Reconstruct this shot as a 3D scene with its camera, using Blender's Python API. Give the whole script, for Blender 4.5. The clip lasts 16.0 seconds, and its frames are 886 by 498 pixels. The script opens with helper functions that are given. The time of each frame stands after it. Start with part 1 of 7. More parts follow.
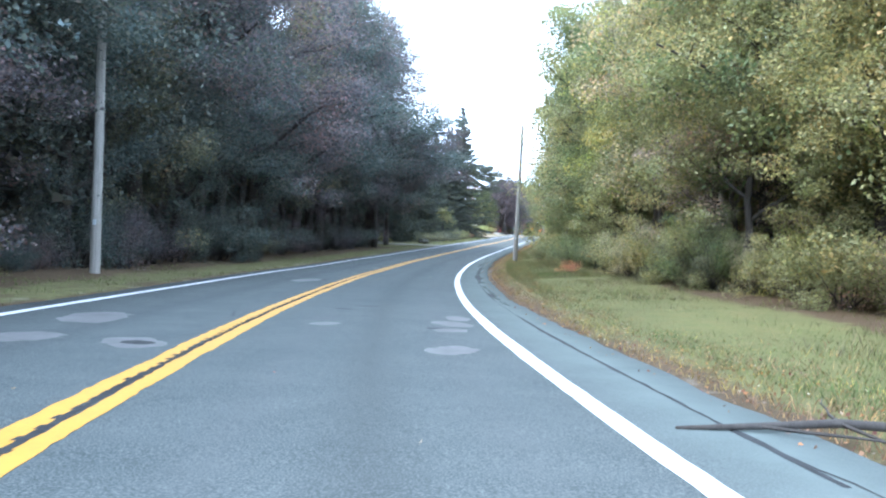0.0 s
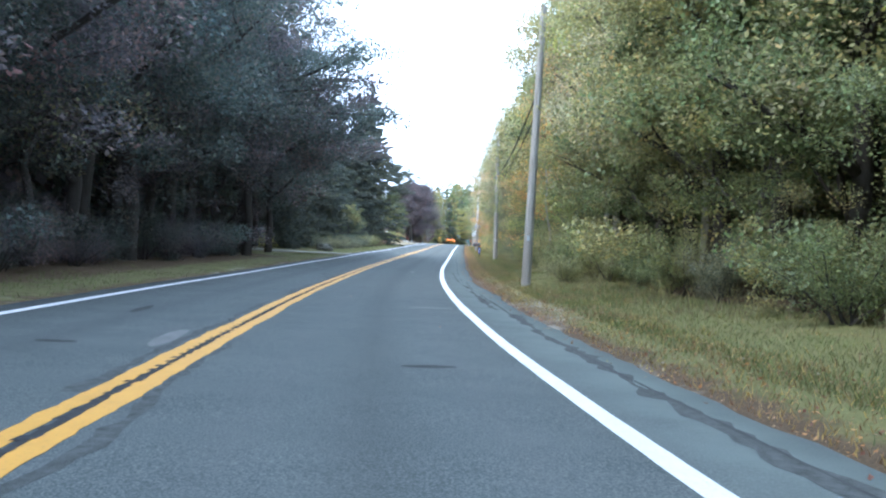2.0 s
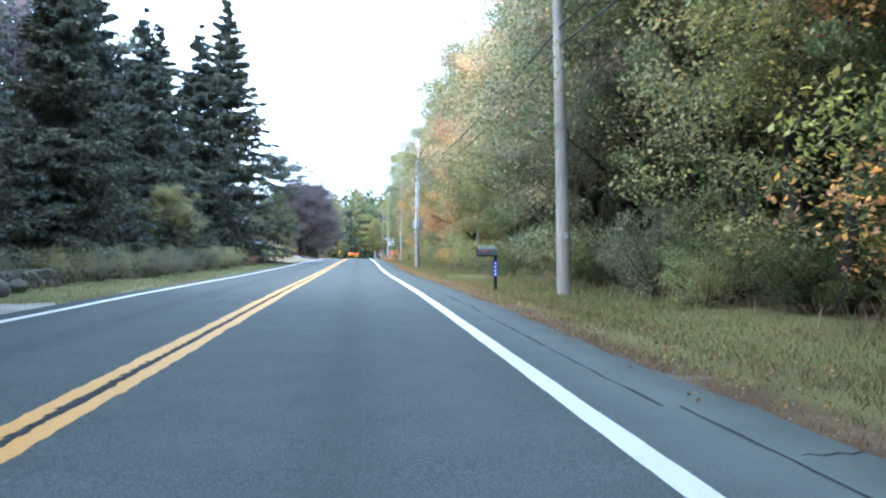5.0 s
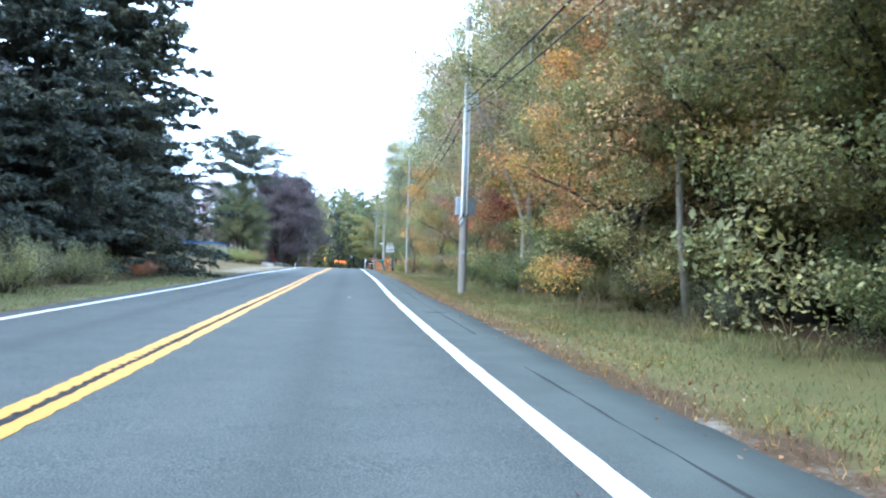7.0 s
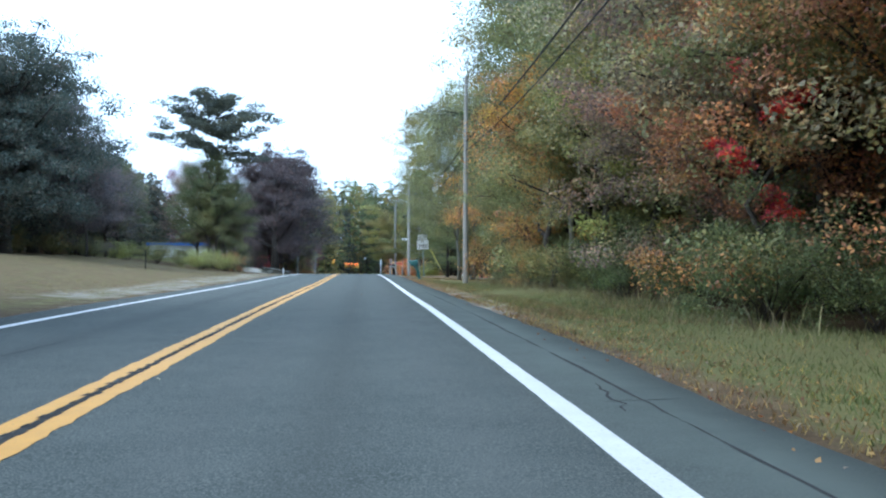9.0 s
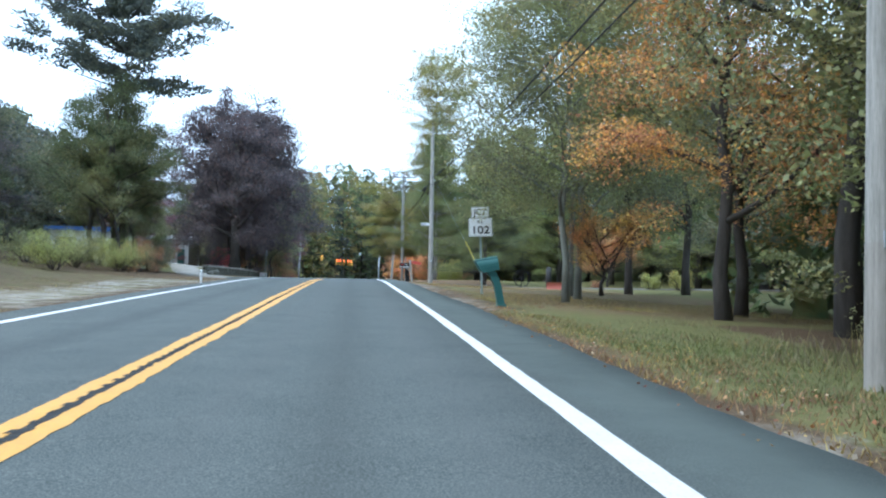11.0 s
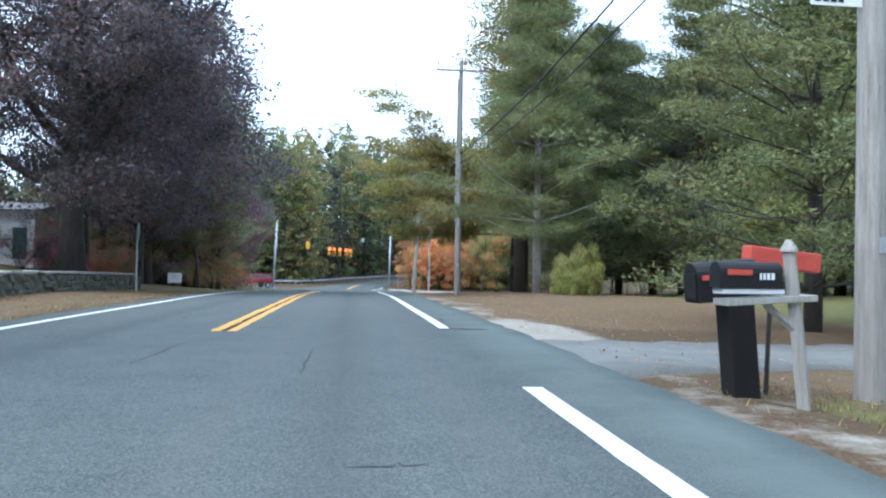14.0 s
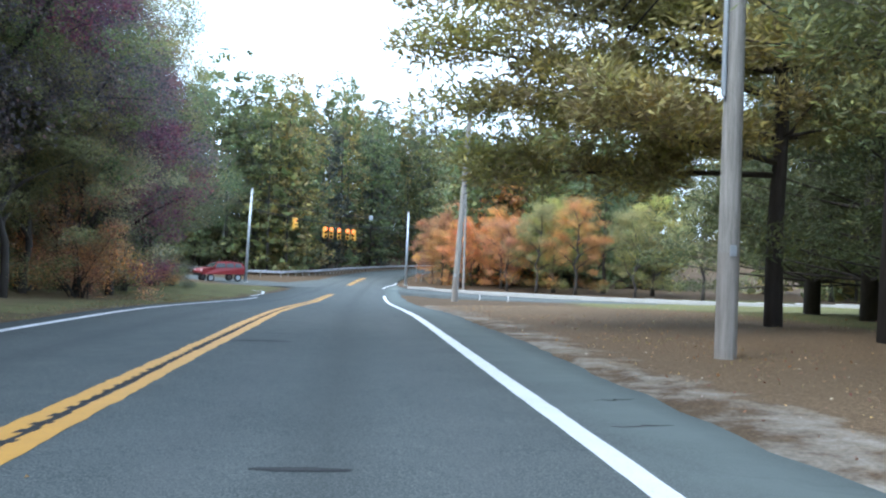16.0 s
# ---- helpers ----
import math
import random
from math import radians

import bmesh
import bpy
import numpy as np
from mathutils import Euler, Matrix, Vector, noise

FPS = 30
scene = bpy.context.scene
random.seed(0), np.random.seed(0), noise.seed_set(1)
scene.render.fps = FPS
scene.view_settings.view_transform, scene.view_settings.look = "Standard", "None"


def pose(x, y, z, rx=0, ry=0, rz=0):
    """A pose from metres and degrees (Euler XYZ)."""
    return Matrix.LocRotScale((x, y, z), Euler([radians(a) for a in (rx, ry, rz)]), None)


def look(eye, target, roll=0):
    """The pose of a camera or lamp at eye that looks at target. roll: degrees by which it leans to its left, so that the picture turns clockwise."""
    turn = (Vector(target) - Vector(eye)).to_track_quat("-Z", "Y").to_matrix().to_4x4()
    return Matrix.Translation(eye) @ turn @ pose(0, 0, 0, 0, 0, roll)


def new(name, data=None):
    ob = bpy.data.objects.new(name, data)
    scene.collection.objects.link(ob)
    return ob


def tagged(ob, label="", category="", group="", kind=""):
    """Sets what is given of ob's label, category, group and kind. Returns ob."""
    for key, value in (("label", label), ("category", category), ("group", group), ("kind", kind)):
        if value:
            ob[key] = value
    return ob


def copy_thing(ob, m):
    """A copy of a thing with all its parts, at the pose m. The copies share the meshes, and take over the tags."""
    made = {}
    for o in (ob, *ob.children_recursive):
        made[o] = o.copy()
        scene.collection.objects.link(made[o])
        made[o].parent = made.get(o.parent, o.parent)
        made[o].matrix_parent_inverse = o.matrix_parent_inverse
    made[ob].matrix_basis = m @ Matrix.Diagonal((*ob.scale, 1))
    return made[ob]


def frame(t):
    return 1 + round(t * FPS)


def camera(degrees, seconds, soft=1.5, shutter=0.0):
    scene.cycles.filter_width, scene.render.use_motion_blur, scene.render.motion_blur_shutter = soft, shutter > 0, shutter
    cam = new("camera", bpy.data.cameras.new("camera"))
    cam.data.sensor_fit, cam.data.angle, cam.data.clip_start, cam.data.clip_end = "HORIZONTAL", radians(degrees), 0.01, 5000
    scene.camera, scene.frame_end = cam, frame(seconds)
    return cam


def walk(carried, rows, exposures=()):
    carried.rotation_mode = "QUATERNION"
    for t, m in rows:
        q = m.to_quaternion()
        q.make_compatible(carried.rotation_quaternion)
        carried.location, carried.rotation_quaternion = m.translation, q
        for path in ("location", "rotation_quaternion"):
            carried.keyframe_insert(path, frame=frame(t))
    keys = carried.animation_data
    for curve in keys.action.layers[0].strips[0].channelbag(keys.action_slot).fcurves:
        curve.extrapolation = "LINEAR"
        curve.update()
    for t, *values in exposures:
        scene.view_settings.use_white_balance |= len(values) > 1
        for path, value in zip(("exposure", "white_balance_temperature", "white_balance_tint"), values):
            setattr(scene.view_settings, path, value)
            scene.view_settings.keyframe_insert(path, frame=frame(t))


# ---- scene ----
LENS = 58.38
cam = camera(LENS, 16.0, soft=2.2)
# seconds, x, y, z, tilt, lean, heading
PATH = [
    (0.0, 1.835, 0.314, 1.150, 89.09, -2.37, 3.09),
    (0.5, 0.741, 7.414, 0.990, 89.83, -2.17, 1.55),
    (1.0, -0.098, 14.661, 0.850, 89.98, -2.19, -0.53),
    (1.5, -0.680, 22.063, 0.731, 89.66, -2.33, -2.46),
    (2.0, -1.037, 29.620, 0.654, 90.15, -2.88, -4.46),
    (2.5, -1.148, 37.339, 0.583, 90.49, -2.79, -6.06),
    (3.0, -1.053, 45.236, 0.581, 90.73, -2.16, -7.02),
    (3.5, -0.763, 53.270, 0.619, 90.79, -1.02, -7.58),
    (4.0, -0.282, 61.401, 0.681, 91.14, -0.76, -9.20),
    (4.5, 0.385, 69.582, 0.799, 91.26, -0.49, -10.60),
    (5.0, 1.194, 77.760, 0.924, 91.30, -0.22, -11.86),
    (5.5, 2.088, 85.935, 1.081, 91.48, 0.05, -12.43),
    (6.0, 2.976, 94.077, 1.250, 91.26, -0.76, -12.58),
    (6.5, 3.807, 102.194, 1.400, 91.81, -0.63, -12.77),
    (7.0, 4.623, 110.296, 1.520, 92.02, -1.60, -12.72),
    (7.5, 5.433, 118.403, 1.641, 91.94, -0.77, -12.39),
    (8.0, 6.259, 126.526, 1.789, 92.08, -1.06, -12.03),
    (8.5, 7.079, 134.700, 1.945, 92.21, -0.60, -11.80),
    (9.0, 7.944, 142.959, 2.122, 92.00, -0.22, -11.79),
    (9.5, 8.808, 151.308, 2.323, 92.28, -0.32, -11.77),
    (10.0, 9.652, 159.734, 2.514, 91.75, -0.25, -11.70),
    (10.5, 10.515, 168.191, 2.663, 91.68, -0.70, -11.96),
    (11.0, 11.398, 176.649, 2.807, 91.83, -1.14, -12.23),
    (11.5, 12.282, 185.077, 2.962, 92.05, -1.58, -12.27),
    (12.0, 13.127, 193.433, 3.123, 91.85, -0.89, -12.13),
    (12.5, 13.948, 201.708, 3.266, 92.11, -1.66, -12.06),
    (13.0, 14.763, 209.900, 3.380, 91.74, -1.67, -12.09),
    (13.5, 15.589, 218.018, 3.480, 91.35, -0.83, -12.12),
    (14.0, 16.409, 226.072, 3.499, 91.03, -1.03, -12.21),
    (14.5, 17.215, 234.033, 3.494, 90.80, -1.53, -12.24),
    (15.0, 17.989, 241.873, 3.451, 90.56, -1.32, -12.05),
    (15.5, 18.747, 249.577, 3.360, 90.41, -1.84, -11.93),
    (16.0, 19.494, 257.138, 3.260, 90.23, -1.86, -11.95),
]
walk(cam, [(r[0], pose(*r[1:])) for r in PATH], [(0.0, 1.25, 5880, 10), (0.5, 1.3, 5880, 10), (1.0, 1.35, 5830, 10), (1.5, 1.22, 5780, 10), (2.0, 1.06, 5780, 10), (2.5, 1.4, 5730, 10), (3.5, 1.5, 5680, 10), (4.8, 1.05, 5580, 9), (6.0, 0.72, 5480, 8), (7.0, 0.78, 5480, 8), (7.5, 0.74, 5530, 7), (8.0, 0.22, 5690, 5), (8.5, 0.3, 5690, 5), (9.0, -0.05, 5690, 4), (9.7, -0.05, 5740, 4), (11.0, 0.08, 5790, 5), (12.5, 0.12, 5840, 7), (16.0, 0.4, 5990, 9)])

# ---------------------------------------------------------------- the road's line
# every 20 m along the yellow line from -20 m: heading to the left in degrees, and height
ROAD_STEP, ROAD_START = 20.0, -20.0
HEADING = [15.52, 9.72, 3.82, -0.28, -3.61, -6.02, -5.67, -5.51, -6.36, -5.85, -6.21, -5.60, -5.94, -5.51, -5.58, -5.65, -6.44, -8.07, -9.07, -12.07, -17.07, -23.07, -30.07, -37.07, -44.07, -50.07, -55.07]
HEIGHT = [1.07, 0.31, -0.07, -0.26, -0.17, 0.13, 0.55, 0.83, 1.22, 1.70, 2.03, 2.41, 2.69, 2.68, 2.44, 1.88, 0.85, 0.18, -0.02, -0.02, -0.02, -0.02, -0.02, -0.02, -0.02, -0.02, -0.02]
LANE_R, LANE_L = 3.73, 3.49
_sg = np.arange(ROAD_START - 100, 640.01, 0.5)


def _smooth(values, n):
    knots = ROAD_START + ROAD_STEP * np.arange(len(values))
    v = np.interp(_sg, knots, values)
    k = np.hanning(n)
    return np.convolve(np.pad(v, n // 2, "edge"), k / k.sum(), "valid")


_th = np.radians(_smooth(HEADING, 41))
_z = _smooth(HEIGHT, 33)
_i0 = int(round(-_sg[0] / 0.5))
_z = _z - _z[_i0]
_px = np.concatenate([[0], np.cumsum(-np.sin(_th[:-1]) * 0.5)])
_py = np.concatenate([[0], np.cumsum(np.cos(_th[:-1]) * 0.5)])
_px, _py = _px - _px[_i0], _py - _py[_i0]


def heading(s):
    return float(np.interp(s, _sg, _th))


def road_z(s):
    return np.interp(s, _sg, _z)


def plan(s, o):
    """x and y of the place s metres along the yellow line and o metres to its right."""
    th = np.interp(s, _sg, _th)
    return np.interp(s, _sg, _px) + np.cos(th) * o, np.interp(s, _sg, _py) + np.sin(th) * o


def lane_coords(x, y):
    """s and o of places in the plan (arrays)."""
    x, y = np.atleast_1d(x).astype(float), np.atleast_1d(y).astype(float)
    cx, cy = _px[::4], _py[::4]
    s, o = np.empty(len(x)), np.empty(len(x))
    for a in range(0, len(x), 4000):
        b = slice(a, a + 4000)
        j = ((x[b, None] - cx) ** 2 + (y[b, None] - cy) ** 2).argmin(1) * 4
        th = _th[j]
        dx, dy = x[b] - _px[j], y[b] - _py[j]
        s[b] = _sg[j] + (-np.sin(th) * dx + np.cos(th) * dy)
        o[b] = np.cos(th) * dx + np.sin(th) * dy
    return s, o


def bump01(v, a, b, soft):
    """1 between a and b, 0 outside, with soft flanks."""
    return np.clip((v - a) / soft + 0.5, 0, 1) * np.clip((b - v) / soft + 0.5, 0, 1)


def wave(x, y, size, seed=0.0):
    return np.array([noise.noise(Vector((p / size + seed, q / size - seed, seed * 1.7))) for p, q in zip(x, y)])


PAVE_R, PAVE_L = 5.0, -4.1


def rise(s, o):
    """Height of the ground over the road's level, without the road's own bed."""
    s, o = np.asarray(s, float), np.asarray(o, float)
    r = np.interp(o, [0, 5, 7, 10, 20, 60, 200], [0, -0.06, -0.16, -0.2, -0.2, 0.2, 1.0])
    l = np.interp(-o, [0, 4, 6, 10, 20, 60, 200], [0, -0.05, -0.06, 0.0, 0.15, 0.6, 1.5])
    r = np.where(s < 185, np.interp(o, [0, 5, 7, 10, 20, 60, 200], [0, -0.05, -0.05, 0.02, 0.1, 0.4, 1.0]), r)
    base = np.where(o > 0, r, l)
    # beyond the conifers the land on the left climbs
    climb = np.interp(-o, [5, 8.5, 12, 20, 30, 60, 200], [0, 0.05, 0.3, 1.2, 1.7, 2.4, 4])
    base = base + climb * bump01(s, 165, 330, 14) * (o < 0)
    # the bank behind the stone wall
    base = base + 0.55 * bump01(s, 241, 271, 2) * np.clip((-o - 9.3) / 0.8, 0, 1)
    # the wooded hill past the junction
    base = base + np.interp(s, [372, 400, 450, 520, 560], [0, 1.5, 7, 9, 9]) * np.clip((np.abs(o) - 7) / 14, 0, 1)
    # a low bank on the right inside the bend, and the ground under the pines
    base = base + bump01(s, 22, 78, 24) * (0.17 * np.clip((o - 5.3) / 1.2, 0, 1) + 0.25 * np.clip((o - 7) / 4, 0, 1))
    base = base + 0.3 * bump01(s, 250, 312, 12) * np.clip((o - 5) / 6, 0, 1)
    # the lawn falls a little on the right
    base = base - 0.25 * bump01(s, 190, 250, 10) * np.clip((o - 6) / 10, 0, 1) * (o < 60)
    return base


def ground_z(s, o):
    return road_z(s) + rise(s, o)


def spot(s, o, turn=0.0, up=0.0):
    """Pose on the ground, facing along the road, turned left by so many degrees."""
    x, y = plan(s, o)
    return pose(float(x), float(y), float(ground_z(s, o)) + up, 0, 0, math.degrees(heading(s)) + turn)


def spot_xy(x, y, turn=0.0, up=0.0):
    s, o = lane_coords(x, y)
    return pose(x, y, float(ground_z(s[0], o[0])) + up, 0, 0, turn)

# ---------------------------------------------------------------- light
world = bpy.data.worlds.new("overcast_sky")
scene.world = world
world.use_nodes = True
_n, _l = world.node_tree.nodes, world.node_tree.links
_n.clear()
_sky = _n.new("ShaderNodeTexSky")
_sky.sky_type = "NISHITA"
_sky.sun_disc = False
_sky.sun_elevation, _sky.sun_rotation = radians(52), radians(-70)
_sky.dust_density, _sky.air_density = 3.0, 1.0
_bri = _n.new("ShaderNodeMix")
_bri.data_type, _bri.blend_type = "RGBA", "MIX"
_bri.inputs["Factor"].default_value = 0.86
_bri.inputs["B"].default_value = (13.0, 16.0, 20.0, 1)  # the even cloud layer
_bg = _n.new("ShaderNodeBackground")
_bg.inputs["Strength"].default_value = 0.15
_out = _n.new("ShaderNodeOutputWorld")
_l.new(_sky.outputs["Color"], _bri.inputs["A"])
_l.new(_bri.outputs["Result"], _bg.inputs["Color"])
_l.new(_bg.outputs["Background"], _out.inputs["Surface"])
sun = new("sun", bpy.data.lights.new("sun", "SUN"))
sun.data.energy, sun.data.angle, sun.data.color = 3.2, radians(35), (1.0, 0.96, 0.9)
sun.matrix_basis = look((0, 0, 50), (31, 10, 8))

# ---------------------------------------------------------------- materials


def material(name, build):
    m = bpy.data.materials.new(name)
    m.use_nodes = True
    t = m.node_tree
    bs = t.nodes["Principled BSDF"]
    build(t, bs)
    return m


def nd(t, kind, **inputs):
    n = t.nodes.new(kind)
    for k, v in inputs.items():
        n.inputs[k.replace("_", " ")].default_value = v
    return n


def coords(t):
    return t.nodes.new("ShaderNodeNewGeometry").outputs["Position"]


def objco(t):
    return t.nodes.new("ShaderNodeTexCoord").outputs["Object"]


def noise_of(t, co, scale, detail=4.0, rough=0.6):
    n = nd(t, "ShaderNodeTexNoise", Scale=scale, Detail=detail, Roughness=rough)
    t.links.new(co, n.inputs["Vector"])
    return n.outputs["Fac"]


def ramp(t, fac, *stops):
    r = t.nodes.new("ShaderNodeValToRGB")
    e = r.color_ramp.elements
    while len(e) < len(stops):
        e.new(0.5)
    for el, (p, c) in zip(e, stops):
        el.position = p
        el.color = (*c, 1) if len(c) == 3 else c
    t.links.new(fac, r.inputs["Fac"])
    return r.outputs["Color"]


def mixc(t, fac, a, b, blend="MIX"):
    m = t.nodes.new("ShaderNodeMix")
    m.data_type, m.blend_type = "RGBA", blend
    for key, v in (("Factor", fac), ("A", a), ("B", b)):
        s = [i for i in m.inputs if i.name == key and i.enabled][0]
        if isinstance(v, (int, float)):
            s.default_value = v
        elif isinstance(v, tuple):
            s.default_value = (*v, 1) if len(v) == 3 else v
        else:
            t.links.new(v, s)
    return [o for o in m.outputs if o.enabled][0]


def math_of(t, op, a, b=0.0, c=0.0, clamp=False):
    m = t.nodes.new("ShaderNodeMath")
    m.operation, m.use_clamp = op, clamp
    for i, v in enumerate((a, b, c)):
        if isinstance(v, (int, float)):
            m.inputs[i].default_value = v
        else:
            t.links.new(v, m.inputs[i])
    return m.outputs[0]


def relief(t, bs, fac, strength, distance=0.01):
    b = nd(t, "ShaderNodeBump", Strength=strength, Distance=distance)
    t.links.new(fac, b.inputs["Height"])
    t.links.new(b.outputs["Normal"], bs.inputs["Normal"])


def plain(name, colour, rough=0.6, metal=0.0, vary=0.25, scale=6.0, bump=0.15, streak=None, spec=0.5):
    """A surface with stains and grain at two scales."""
    def build(t, bs):
        co = objco(t)
        if streak:
            mp = t.nodes.new("ShaderNodeMapping")
            mp.inputs["Scale"].default_value = streak
            t.links.new(co, mp.inputs["Vector"])
            co = mp.outputs["Vector"]
        a, b = noise_of(t, co, scale, 5), noise_of(t, co, scale * 9, 3)
        lo, hi = tuple(c * (1 - vary) for c in colour), tuple(min(1, c * (1 + vary)) for c in colour)
        c1 = ramp(t, a, (0.3, lo), (0.7, hi))
        c2 = mixc(t, 0.35, c1, ramp(t, b, (0.3, lo), (0.7, hi)))
        t.links.new(c2, bs.inputs["Base Color"])
        bs.inputs["Roughness"].default_value, bs.inputs["Metallic"].default_value = rough, metal
        bs.inputs["Specular IOR Level"].default_value = spec
        if bump:
            relief(t, bs, b, bump)
    return material(name, build)


def m_asphalt(t, bs):
    co = coords(t)
    big, mid, fine = noise_of(t, co, 0.12, 4), noise_of(t, co, 1.3, 5), noise_of(t, co, 70, 2)
    base = ramp(t, big, (0.3, (0.076, 0.088, 0.092)), (0.7, (0.106, 0.118, 0.120)))
    base = mixc(t, 0.5, base, ramp(t, mid, (0.3, (0.062, 0.075, 0.078)), (0.72, (0.122, 0.134, 0.136))))
    base = mixc(t, ramp(t, fine, (0.45, (0, 0, 0)), (0.72, (0.8, 0.8, 0.8))), base, (0.22, 0.228, 0.228))
    base = mixc(t, ramp(t, fine, (0.25, (0.5, 0.5, 0.5)), (0.45, (0, 0, 0))), base, (0.038, 0.043, 0.047))
    grain = noise_of(t, co, 11, 3, 0.7)
    base = mixc(t, ramp(t, grain, (0.55, (0, 0, 0)), (0.75, (0.3, 0.3, 0.3))), base, (0.14, 0.155, 0.154))
    base = mixc(t, ramp(t, grain, (0.25, (0.3, 0.3, 0.3)), (0.45, (0, 0, 0))), base, (0.06, 0.069, 0.07))
    # wheel tracks and the oil strip between them follow the lanes
    lat = t.nodes.new("ShaderNodeAttribute")
    lat.attribute_name = "lateral"
    o = lat.outputs["Fac"]
    for centre, width, colour, amount in ((1.95, 0.45, (0.064, 0.068, 0.068), 0.4), (-1.8, 0.45, (0.060, 0.064, 0.068), 0.4), (1.1, 0.35, (0.128, 0.132, 0.136), 0.3), (2.9, 0.35, (0.128, 0.132, 0.136), 0.3), (4.6, 1.0, (0.2, 0.228, 0.22), 1.15)):
        d = math_of(t, "ABSOLUTE", math_of(t, "SUBTRACT", o, centre))
        f = math_of(t, "SUBTRACT", 1.0, math_of(t, "DIVIDE", d, width), clamp=True)
        f = math_of(t, "MULTIPLY", math_of(t, "MULTIPLY", f, amount), math_of(t, "ADD", 0.3, mid))
        base = mixc(t, f, base, colour)
    # cracks
    warp = t.nodes.new("ShaderNodeVectorMath")
    warp.operation = "MULTIPLY_ADD"
    nz = nd(t, "ShaderNodeTexNoise", Scale=0.6, Detail=5.0)
    t.links.new(co, nz.inputs["Vector"])
    t.links.new(nz.outputs["Color"], warp.inputs[0])
    warp.inputs[1].default_value = (2.2, 2.2, 2.2)
    t.links.new(co, warp.inputs[2])
    v = nd(t, "ShaderNodeTexVoronoi", Scale=0.16)
    v.feature = "DISTANCE_TO_EDGE"
    t.links.new(warp.outputs[0], v.inputs["Vector"])
    crack = math_of(t, "LESS_THAN", v.outputs["Distance"], 0.0045)
    crack = math_of(t, "MULTIPLY", crack, math_of(t, "GREATER_THAN", noise_of(t, co, 0.25, 3), 0.54))
    base = mixc(t, math_of(t, "MULTIPLY", crack, 0.06), base, (0.030, 0.030, 0.030))
    base = mixc(t, 1.0, base, (0.77, 0.795, 0.77), "MULTIPLY")
    t.links.new(base, bs.inputs["Base Color"])
    bs.inputs["Roughness"].default_value = 0.95
    bs.inputs["Specular IOR Level"].default_value = 0.1
    relief(t, bs, fine, 0.35, 0.008)


def paint(name, colour, dark):
    def build(t, bs):
        co = coords(t)
        a, b = noise_of(t, co, 3.0, 6, 0.7), noise_of(t, co, 40, 3)
        c = ramp(t, a, (0.3, tuple(v * 0.86 for v in colour)), (0.7, colour))
        c = mixc(t, ramp(t, b, (0.56, (0, 0, 0)), (0.74, (0.6, 0.6, 0.6))), c, dark)
        t.links.new(c, bs.inputs["Base Color"])
        bs.inputs["Roughness"].default_value = 0.6
        relief(t, bs, b, 0.3, 0.004)
    return material(name, build)


def m_ground(t, bs):
    co = coords(t)
    att = t.nodes.new("ShaderNodeAttribute")
    att.attribute_name = "cover"
    sep = t.nodes.new("ShaderNodeSeparateColor")
    t.links.new(att.outputs["Color"], sep.inputs["Color"])
    big, mid, fine = noise_of(t, co, 0.22, 5), noise_of(t, co, 1.7, 6, 0.7), noise_of(t, co, 26, 4, 0.7)
    floor = ramp(t, fine, (0.25, (0.035, 0.026, 0.018)), (0.55, (0.1, 0.068, 0.042)), (0.8, (0.2, 0.14, 0.085)))
    grass = ramp(t, mid, (0.25, (0.075, 0.095, 0.035)), (0.5, (0.125, 0.13, 0.052)), (0.75, (0.2, 0.155, 0.075)))
    grass = mixc(t, 0.5, grass, ramp(t, fine, (0.25, (0.05, 0.06, 0.022)), (0.7, (0.2, 0.185, 0.08))))
    litter = ramp(t, fine, (0.28, (0.055, 0.037, 0.024)), (0.5, (0.145, 0.1, 0.06)), (0.72, (0.25, 0.18, 0.112)))
    sand = ramp(t, mid, (0.3, (0.24, 0.22, 0.19)), (0.7, (0.36, 0.335, 0.29)))
    sand = mixc(t, 0.45, sand, ramp(t, fine, (0.3, (0.16, 0.145, 0.12)), (0.7, (0.42, 0.39, 0.34))))

    def edge(channel, ragged):
        f = math_of(t, "ADD", channel, math_of(t, "MULTIPLY", math_of(t, "SUBTRACT", ragged, 0.5), 1.1))
        r = nd(t, "ShaderNodeMapRange", From_Min=0.38, From_Max=0.62)
        t.links.new(f, r.inputs["Value"])
        return r.outputs["Result"]
    c = mixc(t, edge(sep.outputs["Red"], mid), floor, grass)
    c = mixc(t, edge(sep.outputs["Green"], noise_of(t, co, 2.6, 6, 0.75)), c, litter)
    c = mixc(t, edge(sep.outputs["Blue"], noise_of(t, co, 1.1, 6, 0.7)), c, sand)
    c = mixc(t, ramp(t, big, (0.3, (0.25, 0.25, 0.25)), (0.7, (0, 0, 0))), c, (0.07, 0.06, 0.04))
    t.links.new(c, bs.inputs["Base Color"])
    bs.inputs["Roughness"].default_value = 0.95
    bs.inputs["Specular IOR Level"].default_value = 0.1
    relief(t, bs, fine, 0.7, 0.03)


